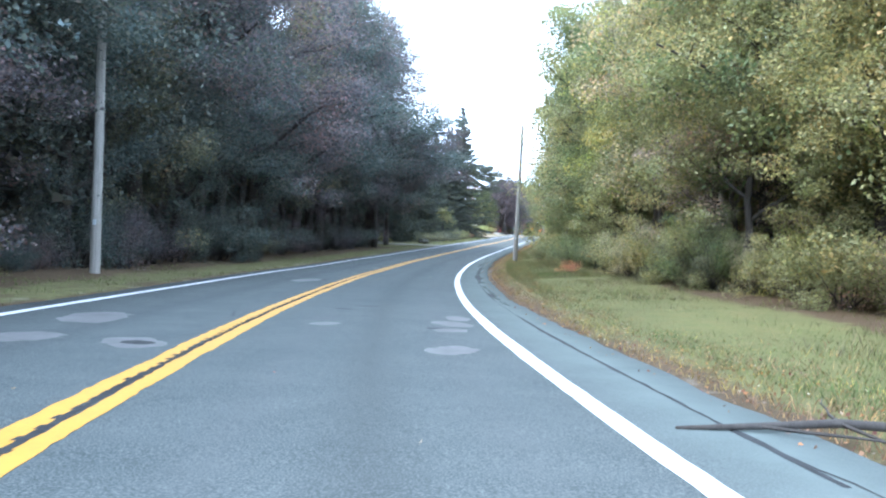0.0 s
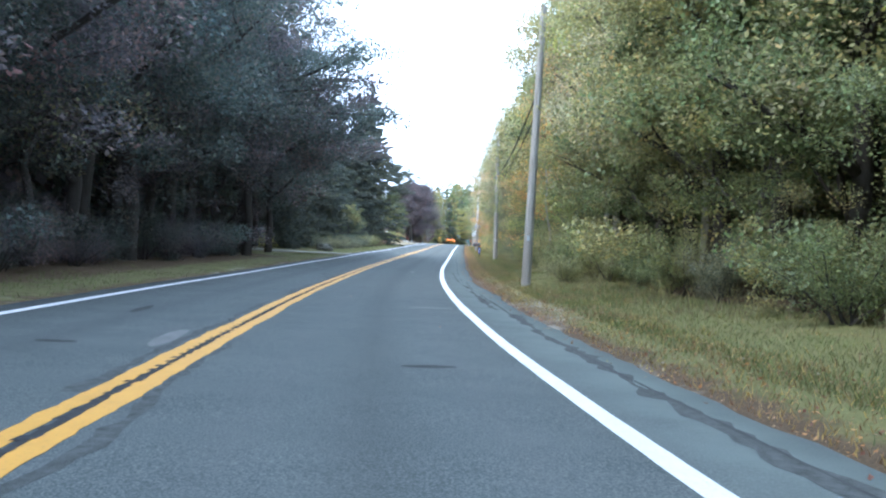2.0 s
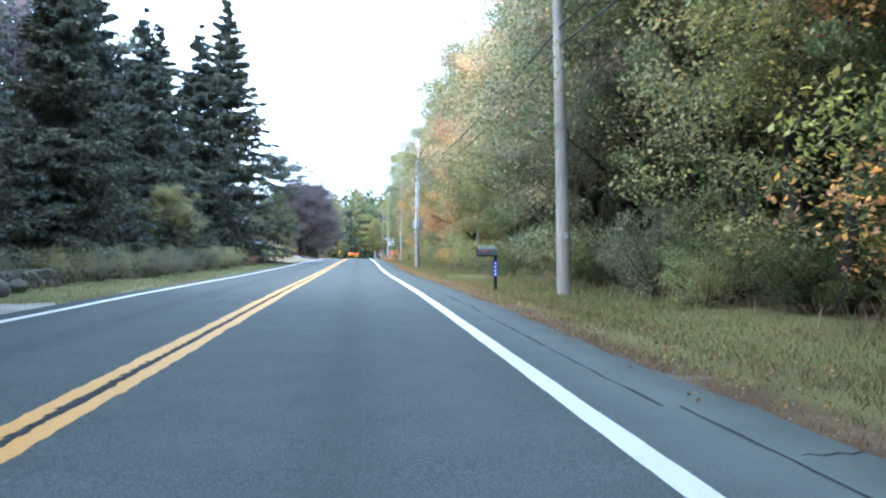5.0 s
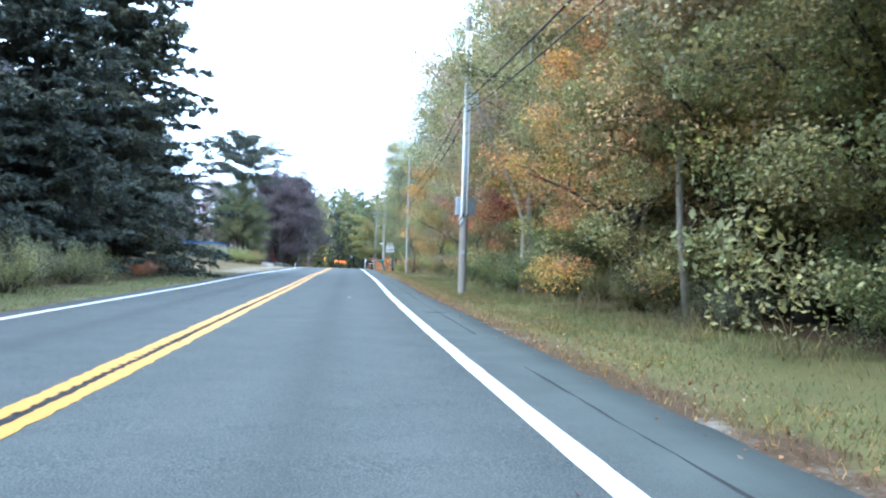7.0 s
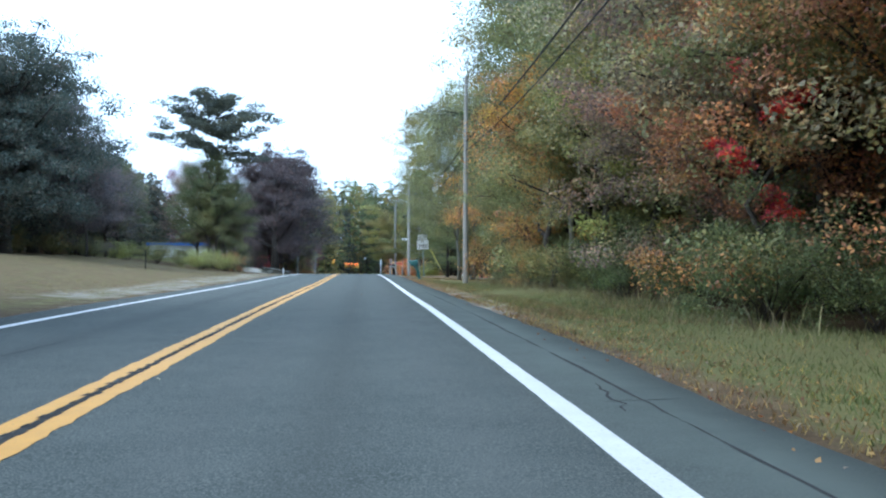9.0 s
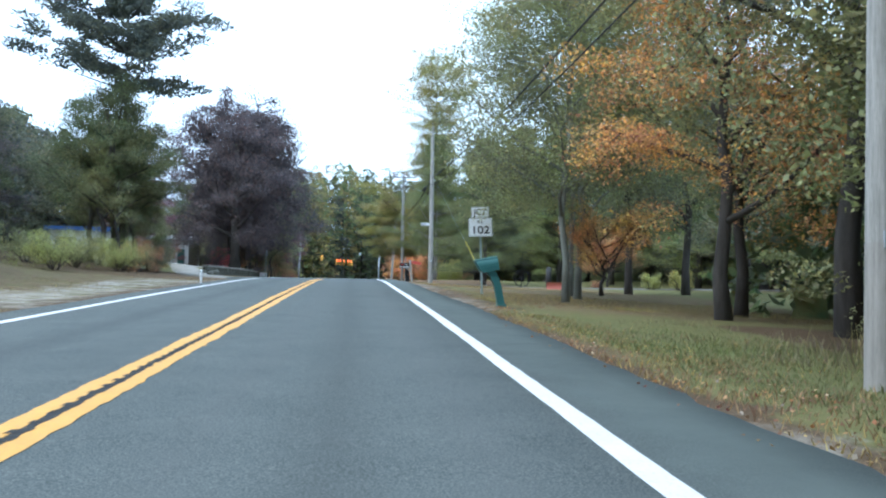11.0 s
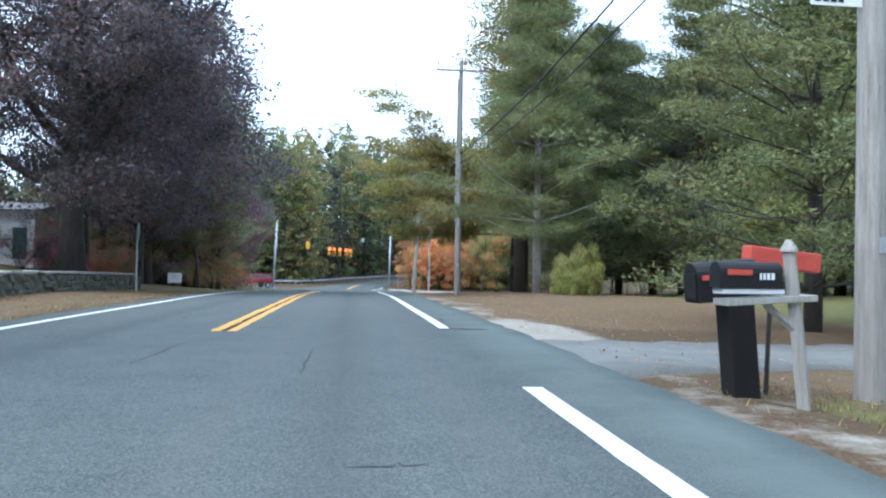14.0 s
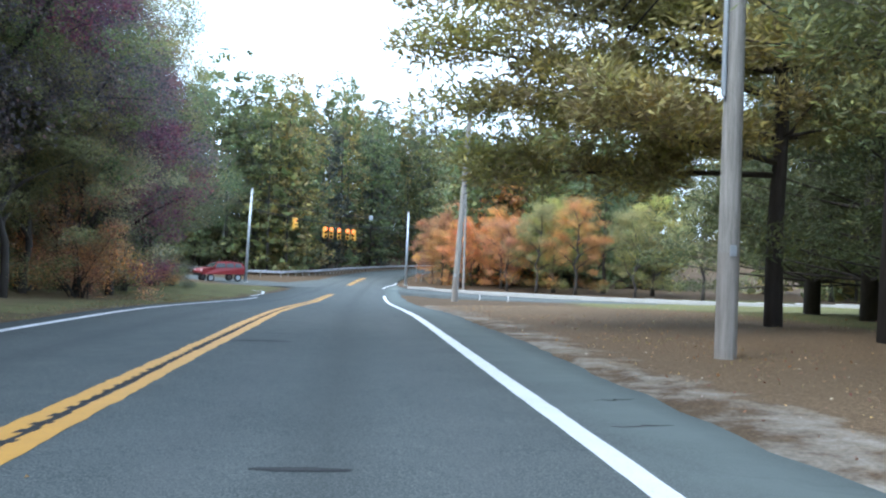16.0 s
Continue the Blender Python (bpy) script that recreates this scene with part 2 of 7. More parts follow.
def leaf_material(name, rough=0.5, through_light=0.44, spread=0.28, turning=((1.28, 1.06, 0.85), (1.5, 0.92, 0.8)), shine=0.32):
    """Leaves take their tree's own colour, each leaf a little lighter, darker or further turned."""
    def build(t, bs):
        info = t.nodes.new("ShaderNodeObjectInfo")
        geo = t.nodes.new("ShaderNodeNewGeometry")
        isl = geo.outputs["Random Per Island"]
        clump = noise_of(t, objco(t), 0.55, 3)
        hsv = t.nodes.new("ShaderNodeHueSaturation")
        t.links.new(info.outputs["Color"], hsv.inputs["Color"])
        hue = math_of(t, "ADD", 0.5, math_of(t, "MULTIPLY", math_of(t, "SUBTRACT", clump, 0.52), 0.16))
        hue = math_of(t, "ADD", hue, math_of(t, "MULTIPLY", math_of(t, "SUBTRACT", isl, 0.5), 0.05))
        t.links.new(hue, hsv.inputs["Hue"])
        t.links.new(math_of(t, "ADD", 0.72, math_of(t, "MULTIPLY", clump, 0.52)), hsv.inputs["Saturation"])
        # patches and single leaves that have begun to turn
        turn = noise_of(t, objco(t), 0.8, 4, 0.7)
        turn = math_of(t, "ADD", turn, math_of(t, "MULTIPLY", math_of(t, "SUBTRACT", isl, 0.5), 0.34))
        turn = math_of(t, "ADD", turn, math_of(t, "MULTIPLY", math_of(t, "SUBTRACT", info.outputs["Random"], 0.5), 0.12))
        turned = ramp(t, turn, (0.5, (1, 1, 1)), (0.64, turning[0]), (0.8, turning[1]))
        val = math_of(t, "ADD", 1.0 - spread, math_of(t, "MULTIPLY", math_of(t, "POWER", isl, 1.6), 2.2 * spread + 0.25))
        t.links.new(val, hsv.inputs["Value"])
        leaf = mixc(t, 1.0, hsv.outputs["Color"], turned, "MULTIPLY")
        t.links.new(leaf, bs.inputs["Base Color"])
        bs.inputs["Roughness"].default_value = rough
        bs.inputs["Specular IOR Level"].default_value = shine
        tr = t.nodes.new("ShaderNodeBsdfTranslucent")
        t.links.new(leaf, tr.inputs["Color"])
        mx = t.nodes.new("ShaderNodeMixShader")
        mx.inputs["Fac"].default_value = through_light
        t.links.new(bs.outputs["BSDF"], mx.inputs[1])
        t.links.new(tr.outputs["BSDF"], mx.inputs[2])
        t.links.new(mx.outputs["Shader"], t.nodes["Material Output"].inputs["Surface"])
    return material(name, build)


ASPHALT = material("worn_asphalt", m_asphalt)
WHITE_PAINT = paint("white_road_paint", (0.6, 0.61, 0.62), (0.27, 0.27, 0.27))
YELLOW_PAINT = paint("yellow_road_paint", (0.6, 0.3, 0.042), (0.27, 0.16, 0.05))
GROUND = material("roadside_ground", m_ground)
PATCH = plain("patched_asphalt", (0.112, 0.111, 0.109), 0.85, vary=0.35, scale=1.2)
GAPDARK = plain("dark_sealed_asphalt", (0.042, 0.044, 0.045), 0.9, vary=0.4, scale=5.0, spec=0.1)
TAR = plain("tar_seal", (0.036, 0.038, 0.04), 0.85, vary=0.3, scale=3.0, spec=0.15)
CRUMBLED = plain("crumbled_asphalt", (0.068, 0.074, 0.072), 0.95, vary=0.5, scale=9.0, bump=0.6, spec=0.1)
LEAF = leaf_material("broad_leaf")
NEEDLE = leaf_material("needles", 0.6, 0.2, 0.18, ((1.2, 1.05, 0.8), (1.4, 1.1, 0.7)), 0.2)
BARK = plain("bark", (0.055, 0.048, 0.043), 0.95, vary=0.45, scale=3.0, bump=0.9, streak=(3, 3, 0.6))
LICHEN_BARK = plain("lichen_bark", (0.17, 0.175, 0.15), 0.95, vary=0.5, scale=2.4, bump=0.9, streak=(3, 3, 0.7))
PALE_BARK = plain("pale_bark", (0.34, 0.32, 0.29), 0.9, vary=0.4, scale=3.0, bump=0.6, streak=(2, 2, 1.2))
POLE_WOOD = plain("weathered_pole_wood", (0.285, 0.275, 0.255), 0.9, vary=0.5, scale=2.5, bump=0.5, streak=(9, 9, 0.5))
POLE_BASE = plain("creosoted_wood", (0.265, 0.248, 0.228), 0.9, vary=0.35, scale=2.5, bump=0.5, streak=(9, 9, 0.5))
GREY_WOOD = plain("grey_wood", (0.33, 0.32, 0.29), 0.9, vary=0.3, scale=3.0, bump=0.5, streak=(8, 8, 0.6))
GALV = plain("galvanised_steel", (0.42, 0.46, 0.5), 0.5, 0.5, vary=0.15, scale=5.0, bump=0.05)
GREENPOST = plain("green_steel_post", (0.27, 0.34, 0.335), 0.5, 0.2, vary=0.2, scale=5.0, bump=0.05)
SIGN_WHITE = plain("sign_white", (0.75, 0.78, 0.8), 0.45, vary=0.05, scale=4.0, bump=0.0)
BLACK = plain("black_enamel", (0.014, 0.014, 0.015), 0.6, vary=0.2, bump=0.0, spec=0.25)
CABLE = plain("black_cable", (0.02, 0.02, 0.022), 0.7, vary=0.2, bump=0.0)
RED = plain("red_paint", (0.48, 0.07, 0.05), 0.5, vary=0.2, scale=5.0, bump=0.05)
RUSTRED = plain("faded_red_steel", (0.34, 0.09, 0.065), 0.65, vary=0.35, scale=4.0, bump=0.2)
GREENPLASTIC = plain("dark_green_plastic", (0.025, 0.11, 0.105), 0.5, vary=0.15, scale=3.0, bump=0.03)
GREENLID = plain("lighter_green_plastic", (0.05, 0.17, 0.16), 0.5, vary=0.2, scale=3.0, bump=0.03)
BLUEPLATE = plain("blue_reflective_plate", (0.02, 0.05, 0.42), 0.4, vary=0.1, bump=0.0)
YELLOWPLASTIC = plain("yellow_guard_plastic", (0.62, 0.52, 0.1), 0.5, vary=0.15, bump=0.03)
SIGNALYELLOW = plain("signal_yellow", (0.75, 0.4, 0.06), 0.5, vary=0.12, bump=0.02)
LENSDARK = plain("unlit_signal_lens", (0.05, 0.035, 0.02), 0.25, vary=0.2, bump=0.0)
STONE = plain("fieldstone", (0.088, 0.088, 0.07), 0.95, vary=0.6, scale=4.0, bump=0.6)
CAPSTONE = plain("pale_capstone", (0.28, 0.27, 0.25), 0.9, vary=0.3, scale=4.0, bump=0.5)
CONCRETE = plain("pale_concrete", (0.42, 0.42, 0.4), 0.85, vary=0.15, scale=3.0, bump=0.2)
RAILSTEEL = plain("guardrail_steel", (0.45, 0.47, 0.5), 0.5, 0.4, vary=0.2, scale=2.0, bump=0.05)
SIDING = plain("white_clapboard", (0.78, 0.79, 0.8), 0.6, vary=0.06, scale=2.0, bump=0.05)
ROOF = plain("grey_shingles", (0.13, 0.13, 0.14), 0.9, vary=0.3, scale=5.0, bump=0.4)
DARKGLASS = plain("dark_window_glass", (0.02, 0.024, 0.03), 0.1, vary=0.1, bump=0.0)
RUBBER = plain("tyre_rubber", (0.02, 0.021, 0.022), 0.8, vary=0.2, scale=8.0, bump=0.3)
CARRED = plain("dark_red_car_paint", (0.25, 0.02, 0.025), 0.3, 0.2, vary=0.05, bump=0.0)
BLUEROOF = plain("blue_metal_fascia", (0.05, 0.14, 0.42), 0.45, vary=0.15, bump=0.03)
GREYBOX = plain("grey_steel_box", (0.33, 0.37, 0.4), 0.5, 0.2, vary=0.15, bump=0.03)

# ---------------------------------------------------------------- mesh helpers


def mesh_np(name, verts, quads, mat, tris=None, smooth=False):
    me = bpy.data.meshes.new(name)
    verts = np.asarray(verts, np.float32)
    quads = np.asarray(quads, np.int32).reshape(-1, 4)
    tris = np.zeros((0, 3), np.int32) if tris is None else np.asarray(tris, np.int32).reshape(-1, 3)
    me.vertices.add(len(verts))
    me.vertices.foreach_set("co", verts.ravel())
    idx = np.concatenate([quads.ravel(), tris.ravel()])
    me.loops.add(len(idx))
    me.loops.foreach_set("vertex_index", idx)
    starts = np.concatenate([np.arange(len(quads)) * 4, len(quads) * 4 + np.arange(len(tris)) * 3]).astype(np.int32)
    me.polygons.add(len(starts))
    me.polygons.foreach_set("loop_start", starts)
    if smooth:
        me.polygons.foreach_set("use_smooth", np.ones(len(starts), bool))
    me.materials.append(mat)
    me.update(calc_edges=True)
    return me


def part(name, bm, mat, parent, label="", smooth=False):
    me = bpy.data.meshes.new(name)
    if smooth:
        for f in bm.faces:
            f.smooth = True
    bm.to_mesh(me)
    bm.free()
    me.materials.append(mat)
    ob = new(name, me)
    if parent:
        ob.parent = parent
    if label:
        ob["label"] = label
    return ob


def thing(name, label, category, group="", kind="", m=None):
    ob = new(name)
    ob.empty_display_size = 0.2
    if m is not None:
        ob.matrix_basis = m
    return tagged(ob, label, category, group, kind)


def box(bm, x0, x1, y0, y1, z0, z1, bevel=0.0, m=None):
    g = bmesh.ops.create_cube(bm, size=1)["verts"]
    bmesh.ops.scale(bm, vec=(x1 - x0, y1 - y0, z1 - z0), verts=g)
    bmesh.ops.translate(bm, vec=((x0 + x1) / 2, (y0 + y1) / 2, (z0 + z1) / 2), verts=g)
    if bevel:
        es = list({e for v in g for e in v.link_edges})
        r = bmesh.ops.bevel(bm, geom=es, offset=bevel, segments=2, affect="EDGES", profile=0.6)
        g = list({v for f in r["faces"] for v in f.verts} | {v for v in g if v.is_valid})
    if m is not None:
        bmesh.ops.transform(bm, matrix=m, verts=g)
    return bm


def tube(bm, pts, radii, sides=8, cap=True):
    """A tapered tube along points."""
    pts = [Vector(p) for p in pts]
    rings = []
    for i, p in enumerate(pts):
        d = (pts[min(i + 1, len(pts) - 1)] - pts[max(i - 1, 0)]).normalized()
        a = d.cross(Vector((0, 0, 1)) if abs(d.z) < 0.9 else Vector((1, 0, 0))).normalized()
        b = d.cross(a)
        r = radii[i] if hasattr(radii, "__len__") else radii
        rings.append([bm.verts.new(p + (a * math.cos(2 * math.pi * k / sides) + b * math.sin(2 * math.pi * k / sides)) * r) for k in range(sides)])
    for r0, r1 in zip(rings, rings[1:]):
        for k in range(sides):
            bm.faces.new((r0[k], r0[(k + 1) % sides], r1[(k + 1) % sides], r1[k]))
    if cap:
        bm.faces.new(rings[0][::-1])
        bm.faces.new(rings[-1])
    return bm


def cyl(bm, p0, p1, r0, r1=None, sides=12):
    return tube(bm, [p0, p1], [r0, r0 if r1 is None else r1], sides)


# ---------------------------------------------------------------- ground and road


def cover(s, o):
    """Share of mown grass, of leaf litter and of sand at places along the road."""
    s, o = np.asarray(s, float), np.asarray(o, float)
    grass = bump01(o, 5.6, 10.2, 1.2) * (s < 198)
    grass = np.maximum(grass, bump01(s, 196, 236, 4) * bump01(o, 6.5, 34, 3))
    grass = np.maximum(grass, 0.8 * bump01(s, 243, 330, 6) * bump01(o, 14, 40, 6))
    grass = np.maximum(grass, bump01(o, -7.4, -4.3, 1.0) * (s < 160) * np.where(s < 84, 0.6, 0.75))
    grass = np.maximum(grass, 0.52 * bump01(s, 158, 222, 10) * bump01(o, -40, -4.6, 2.0))
    grass = np.maximum(grass, bump01(s, 84, 140, 6) * bump01(o, -40, -7, 2))
    grass = np.maximum(grass, 0.66 * bump01(s, 236, 330, 4) * bump01(o, -40, -9, 2))
    grass = np.maximum(grass, 0.6 * bump01(s, 268, 330, 4) * bump01(o, -40, -4.5, 2))
    litter = bump01(o, 5.1, 5.9, 0.7) * 0.56 * (s < 300)
    litter = np.maximum(litter, 0.8 * bump01(s, 244, 300, 5) * bump01(o, 5.6, 16, 3))
    litter = np.maximum(litter, 0.56 * bump01(s, 196, 240, 5) * bump01(o, 6, 20, 4))
    litter = np.maximum(litter, 0.5 * bump01(s, 158, 222, 10) * bump01(o, -40, -6, 3))
    litter = np.maximum(litter, 0.36 * bump01(s, -40, 84, 5) * bump01(o, -9, -4.4, 1.0))
    litter = np.maximum(litter, 0.55 * bump01(s, 262, 300, 5) * bump01(o, -20, -6, 3))
    litter = np.maximum(litter, 0.62 * bump01(s, 234, 268, 4) * bump01(o, -9.4, -4.6, 1.0))
    sand = bump01(o, 4.6, 5.5, 0.7) * 0.42
    sand = np.maximum(sand, 0.55 * bump01(s, 160, 184, 5) * bump01(o, 4.7, 6.4, 1.0))
    sand = np.maximum(sand, np.where(s < 236, 0.45, 0.485) * bump01(s, 196, 300, 6) * bump01(o, 4.6, 6.6, 1.2))
    sand = np.maximum(sand, 0.95 * bump01(s, 237, 246, 2.5) * bump01(o, 4.4, 6.8, 1.6))
    sand = np.maximum(sand, 0.5 * bump01(s, 45, 52, 2) * bump01(o, 5.3, 6.8, 0.8))
    sand = np.maximum(sand, 0.4 * bump01(o, -5.2, -4.0, 0.5))
    sand = np.maximum(sand, 0.5 * bump01(s, 165, 222, 8) * bump01(o, -9, -4, 3))
    return grass, litter, sand


def street_s(o):
    """How far along the road the crossing street's middle lies, o metres to the right."""
    return np.interp(o, [-80, -30, -12, 0, 10, 26, 60, 80], [392, 354, 340, 331, 325.5, 316, 296, 284])


DRIVES = {"paved_side_drive": ([(236.6, 2.6), (239.6, 8), (240.8, 12), (240.9, 17), (239.6, 24), (238, 45)], 3.3),
          "paved_drive": ([(229, -3.9), (233, -7.4), (243, -10.8), (252, -16.5), (258, -24)], 3.6),
          "house_drive": ([(95, -4), (93.5, -8), (91, -20), (90, -40)], 3.0)}


def drive_mask(s, o):
    """1 on the drives, falling to 0 a metre beyond their edges."""
    out = np.zeros(len(s))
    for pts, width in DRIVES.values():
        for (a, b), (c, d) in zip(pts, pts[1:]):
            k = np.clip(((s - a) * (c - a) + (o - b) * (d - b)) / ((c - a) ** 2 + (d - b) ** 2), 0, 1)
            far = np.hypot(s - a - k * (c - a), o - b - k * (d - b))
            out = np.maximum(out, np.clip((width / 2 + 1.6 - far) / 1.2, 0, 1))
    return out


def build_ground():
    xs = np.concatenate([[-3000, -1500, -700, -350, -180, -110, -75], np.arange(-55, 96, 1.0), [105, 120, 150, 220, 400, 800, 1600, 3000]])
    ys = np.concatenate([[-3000, -1200, -500, -220, -110, -60, -40], np.arange(-30, 470, 1.6), [480, 500, 540, 620, 800, 1300, 3000]])
    gx, gy = np.meshgrid(xs, ys)
    x, y = gx.ravel(), gy.ravel()
    s, o = lane_coords(x, y)
    z = ground_z(s, np.clip(o, -200, 200))
    near = (np.abs(o) < 60) & (s > -60) & (s < 520)
    lump = np.zeros(len(x))
    lump[near] = 0.07 * wave(x[near], y[near], 2.3, 3.1) + 0.15 * wave(x[near], y[near], 9.0, 1.3)
    drives = drive_mask(s, o)
    z = z + lump * np.clip((np.maximum(o - 5.4, -o - 4.6)) / 3.0, 0, 1) * (1 - drives) - 0.05 * drives
    # the bed under the asphalt, and under the crossing street
    bed = np.maximum(bump01(o, PAVE_L + 0.1, PAVE_R - 0.1, 0.8), bump01(s - street_s(o), -5.2, 5.2, 1.0) * (np.abs(o) < 70))
    z = z - 0.16 * bed
    far = np.maximum(np.abs(o) - 60, 0)
    z = z + np.minimum(far * 0.03, 9)
    nx = len(xs)
    i = np.arange((len(ys) - 1) * (nx - 1))
    a = (i // (nx - 1)) * nx + i % (nx - 1)
    me = mesh_np("ground", np.stack([x, y, z], -1), np.stack([a, a + 1, a + nx + 1, a + nx], -1), GROUND, smooth=True)
    g, l, sd = cover(s, o)
    col = me.color_attributes.new("cover", "FLOAT_COLOR", "POINT")
    col.data.foreach_set("color", np.stack([g, l, sd, np.ones(len(g))], -1).astype(np.float32).ravel())
    return tagged(new("ground", me), "grass verges, leaf litter, sandy edges and wood floor", "ground", kind="structure")


def ribbon(name, s0, s1, o0, o1, lift, mat, step=1.0, ragged=(0.0, 0.0), seed=0, flank=0.0):
    """A strip along the road between two offsets, with ragged edges if wanted."""
    n = max(2, int(abs(s1 - s0) / step) + 1)
    ss = np.linspace(s0, s1, n)
    rnd = np.random.RandomState(seed)

    def rag(amount):
        w = rnd.randn(n)
        w = 0.6 * w + 0.8 * np.convolve(rnd.randn(n + 8), np.ones(9) / 3.0, "valid")
        return amount * w * 0.5
    oa, ob = (np.interp(ss, *o0) if isinstance(o0, tuple) else np.full(n, o0)), (np.interp(ss, *o1) if isinstance(o1, tuple) else np.full(n, o1))
    oa, ob = oa + rag(ragged[0]), ob + rag(ragged[1])
    m = 5 if abs(oa - ob).max() > 1.5 else 2
    cols = [oa + (ob - oa) * k / (m - 1) for k in range(m)]
    z = [road_z(ss) + lift for _ in cols]
    if flank:
        cols, z = [oa - 0.02] + cols + [ob + 0.02], [z[0] - flank] + z + [z[0] - flank]
    v, lat = [], []
    for o, zz in zip(cols, z):
        x, y = plan(ss, o)
        v.append(np.stack([x, y, zz], -1))
        lat.append(o)
    v = np.concatenate(v)
    q = []
    for k in range(len(cols) - 1):
        a = k * n + np.arange(n - 1)
        q.append(np.stack([a, a + n, a + n + 1, a + 1], -1))
    q = np.concatenate(q)
    me = mesh_np(name, v, q, mat)
    at = me.attributes.new("lateral", "FLOAT", "POINT")
    at.data.foreach_set("value", np.concatenate(lat).astype(np.float32))
    return new(name, me)


build_ground()
tagged(ribbon("road", -90, 330, (([-90, 150, 160, 225, 229, 236, 240, 330]), ([-4.1, -4.1, -4.4, -4.3, -6, -6, -4.2, -4.1])), (([-90, 20, 190, 200, 330]), ([5.1, 5.0, 5.0, 5.0, 4.9])), 0.0, ASPHALT, 0.5, (0.05, 0.09), 1, flank=0.3),
       "two-lane road of worn blue-grey asphalt with cracks", "road", kind="structure")
tagged(ribbon("road_beyond", 330.1, 560, (([330, 345, 350, 560]), ([-9, -5.5, -4.2, -4.2])), (([330, 337, 342, 560]), ([8, 5.2, 4.6, 4.6])), 0.0, ASPHALT, 1.0, (0.05, 0.05), 2, flank=0.3), "asphalt road curving away past the junction", "road", kind="structure")


def crossing_street():
    oo = np.linspace(-75, 75, 120)
    v = []
    for d, drop in ((-4.7, 0.3), (-4.6, 0), (-2, 0), (2, 0), (4.6, 0), (4.7, 0.3)):
        s = street_s(oo) + d
        x, y = plan(s, oo)
        v.append(np.stack([x, y, road_z(s) + np.where(np.abs(oo) > 6, rise(s, oo) * np.clip((np.abs(oo) - 6) / 8, 0, 1), 0) - drop - 0.006], -1))
    n = len(oo)
    q = np.concatenate([np.stack([k * n + np.arange(n - 1), k * n + np.arange(1, n), (k + 1) * n + np.arange(1, n), (k + 1) * n + np.arange(n - 1)], -1) for k in range(5)])
    me = mesh_np("crossing_street", np.concatenate(v), q, ASPHALT)
    at = me.attributes.new("lateral", "FLOAT", "POINT")
    at.data.foreach_set("value", np.full(len(me.vertices), -9.0, np.float32))
    tagged(new("crossing_street", me), "asphalt street crossing at the traffic signals", "road", kind="structure")


crossing_street()


def yellow_line(a, b):
    for o0 in (-0.212, 0.04):
        tagged(ribbon("yellow_line", a, b, o0, o0 + 0.172, 0.005, YELLOW_PAINT, 0.14, (0.024, 0.024), int(a * 3 + o0 * 50) % 997),
               "solid yellow centre line, slightly worn", "road marking", "double yellow line", "structure")


    tagged(ribbon("centre_gap", a, b, -0.04, 0.04, 0.003, GAPDARK, 0.16, (0.02, 0.02), int(a) % 97), "dark worn strip between the yellow lines", "road marking", kind="structure")
    rnd = np.random.RandomState(int(abs(a)) + 5)
    s0 = np.arange(a, b - 0.3, 0.3) + rnd.uniform(-0.03, 0.03, len(np.arange(a, b - 0.3, 0.3)))
    cut = rnd.uniform(0.13, 0.19, len(s0))
    wide = rnd.uniform(0.05, 0.085, len(s0))
    corners = ((s0, -wide), (s0 + cut * 0.75, -wide * 0.9), (s0 + cut, wide * 0.75), (s0 + cut * 0.35, wide * 0.6))
    v = np.stack([np.stack([*plan(ss, oo), road_z(ss) + 0.0075], -1) for ss, oo in corners], 1).reshape(-1, 3)
    tagged(new("milled_notches", mesh_np("milled_notches", v, np.arange(len(v)).reshape(-1, 4), GAPDARK)), "row of dark milled notches along the centre line", "road marking", kind="structure")


def white_line(a, b, o):
    tagged(ribbon("white_edge_line", a, b, o - 0.095, o + 0.095, 0.005, WHITE_PAINT, 0.25, (0.008, 0.008), int(a * 7 + o * 13) % 991),
           "solid white painted edge line", "road marking", "edge lines", "structure")


yellow_line(-40, 229.8)
yellow_line(240.5, 316)
yellow_line(337, 361)
white_line(-40, 234.6, LANE_R)
white_line(241.5, 315, LANE_R)
white_line(-40, 226.3, -LANE_L)
white_line(232.8, 304, -LANE_L)


def white_curve(pts, label):
    """A painted white line through places (s, o)."""
    v = []
    for k, (s, o) in enumerate(pts):
        (a, b), (c, d) = pts[max(k - 1, 0)], pts[min(k + 1, len(pts) - 1)]
        ln = math.hypot(c - a, d - b)
        for side in (-0.09, 0.09):
            x, y = plan(s - side * (d - b) / ln, o + side * (c - a) / ln)
            v.append((float(x), float(y), float(road_z(s)) + 0.006))
    tagged(new("white_edge_line", mesh_np("white_edge_line", v, [(2 * k, 2 * k + 2, 2 * k + 3, 2 * k + 1) for k in range(len(pts) - 1)], WHITE_PAINT)), label, "road marking", "edge lines", "structure")


white_curve([(306, -4.2), (312, -4.3), (318, -5.2), (322, -7.5)], "white line curving round the corner")
white_curve([(331, 3.5), (334, 3.6), (338, 3.9), (342, 4.4), (347, 4.6)], "white line curving past the signal pole")


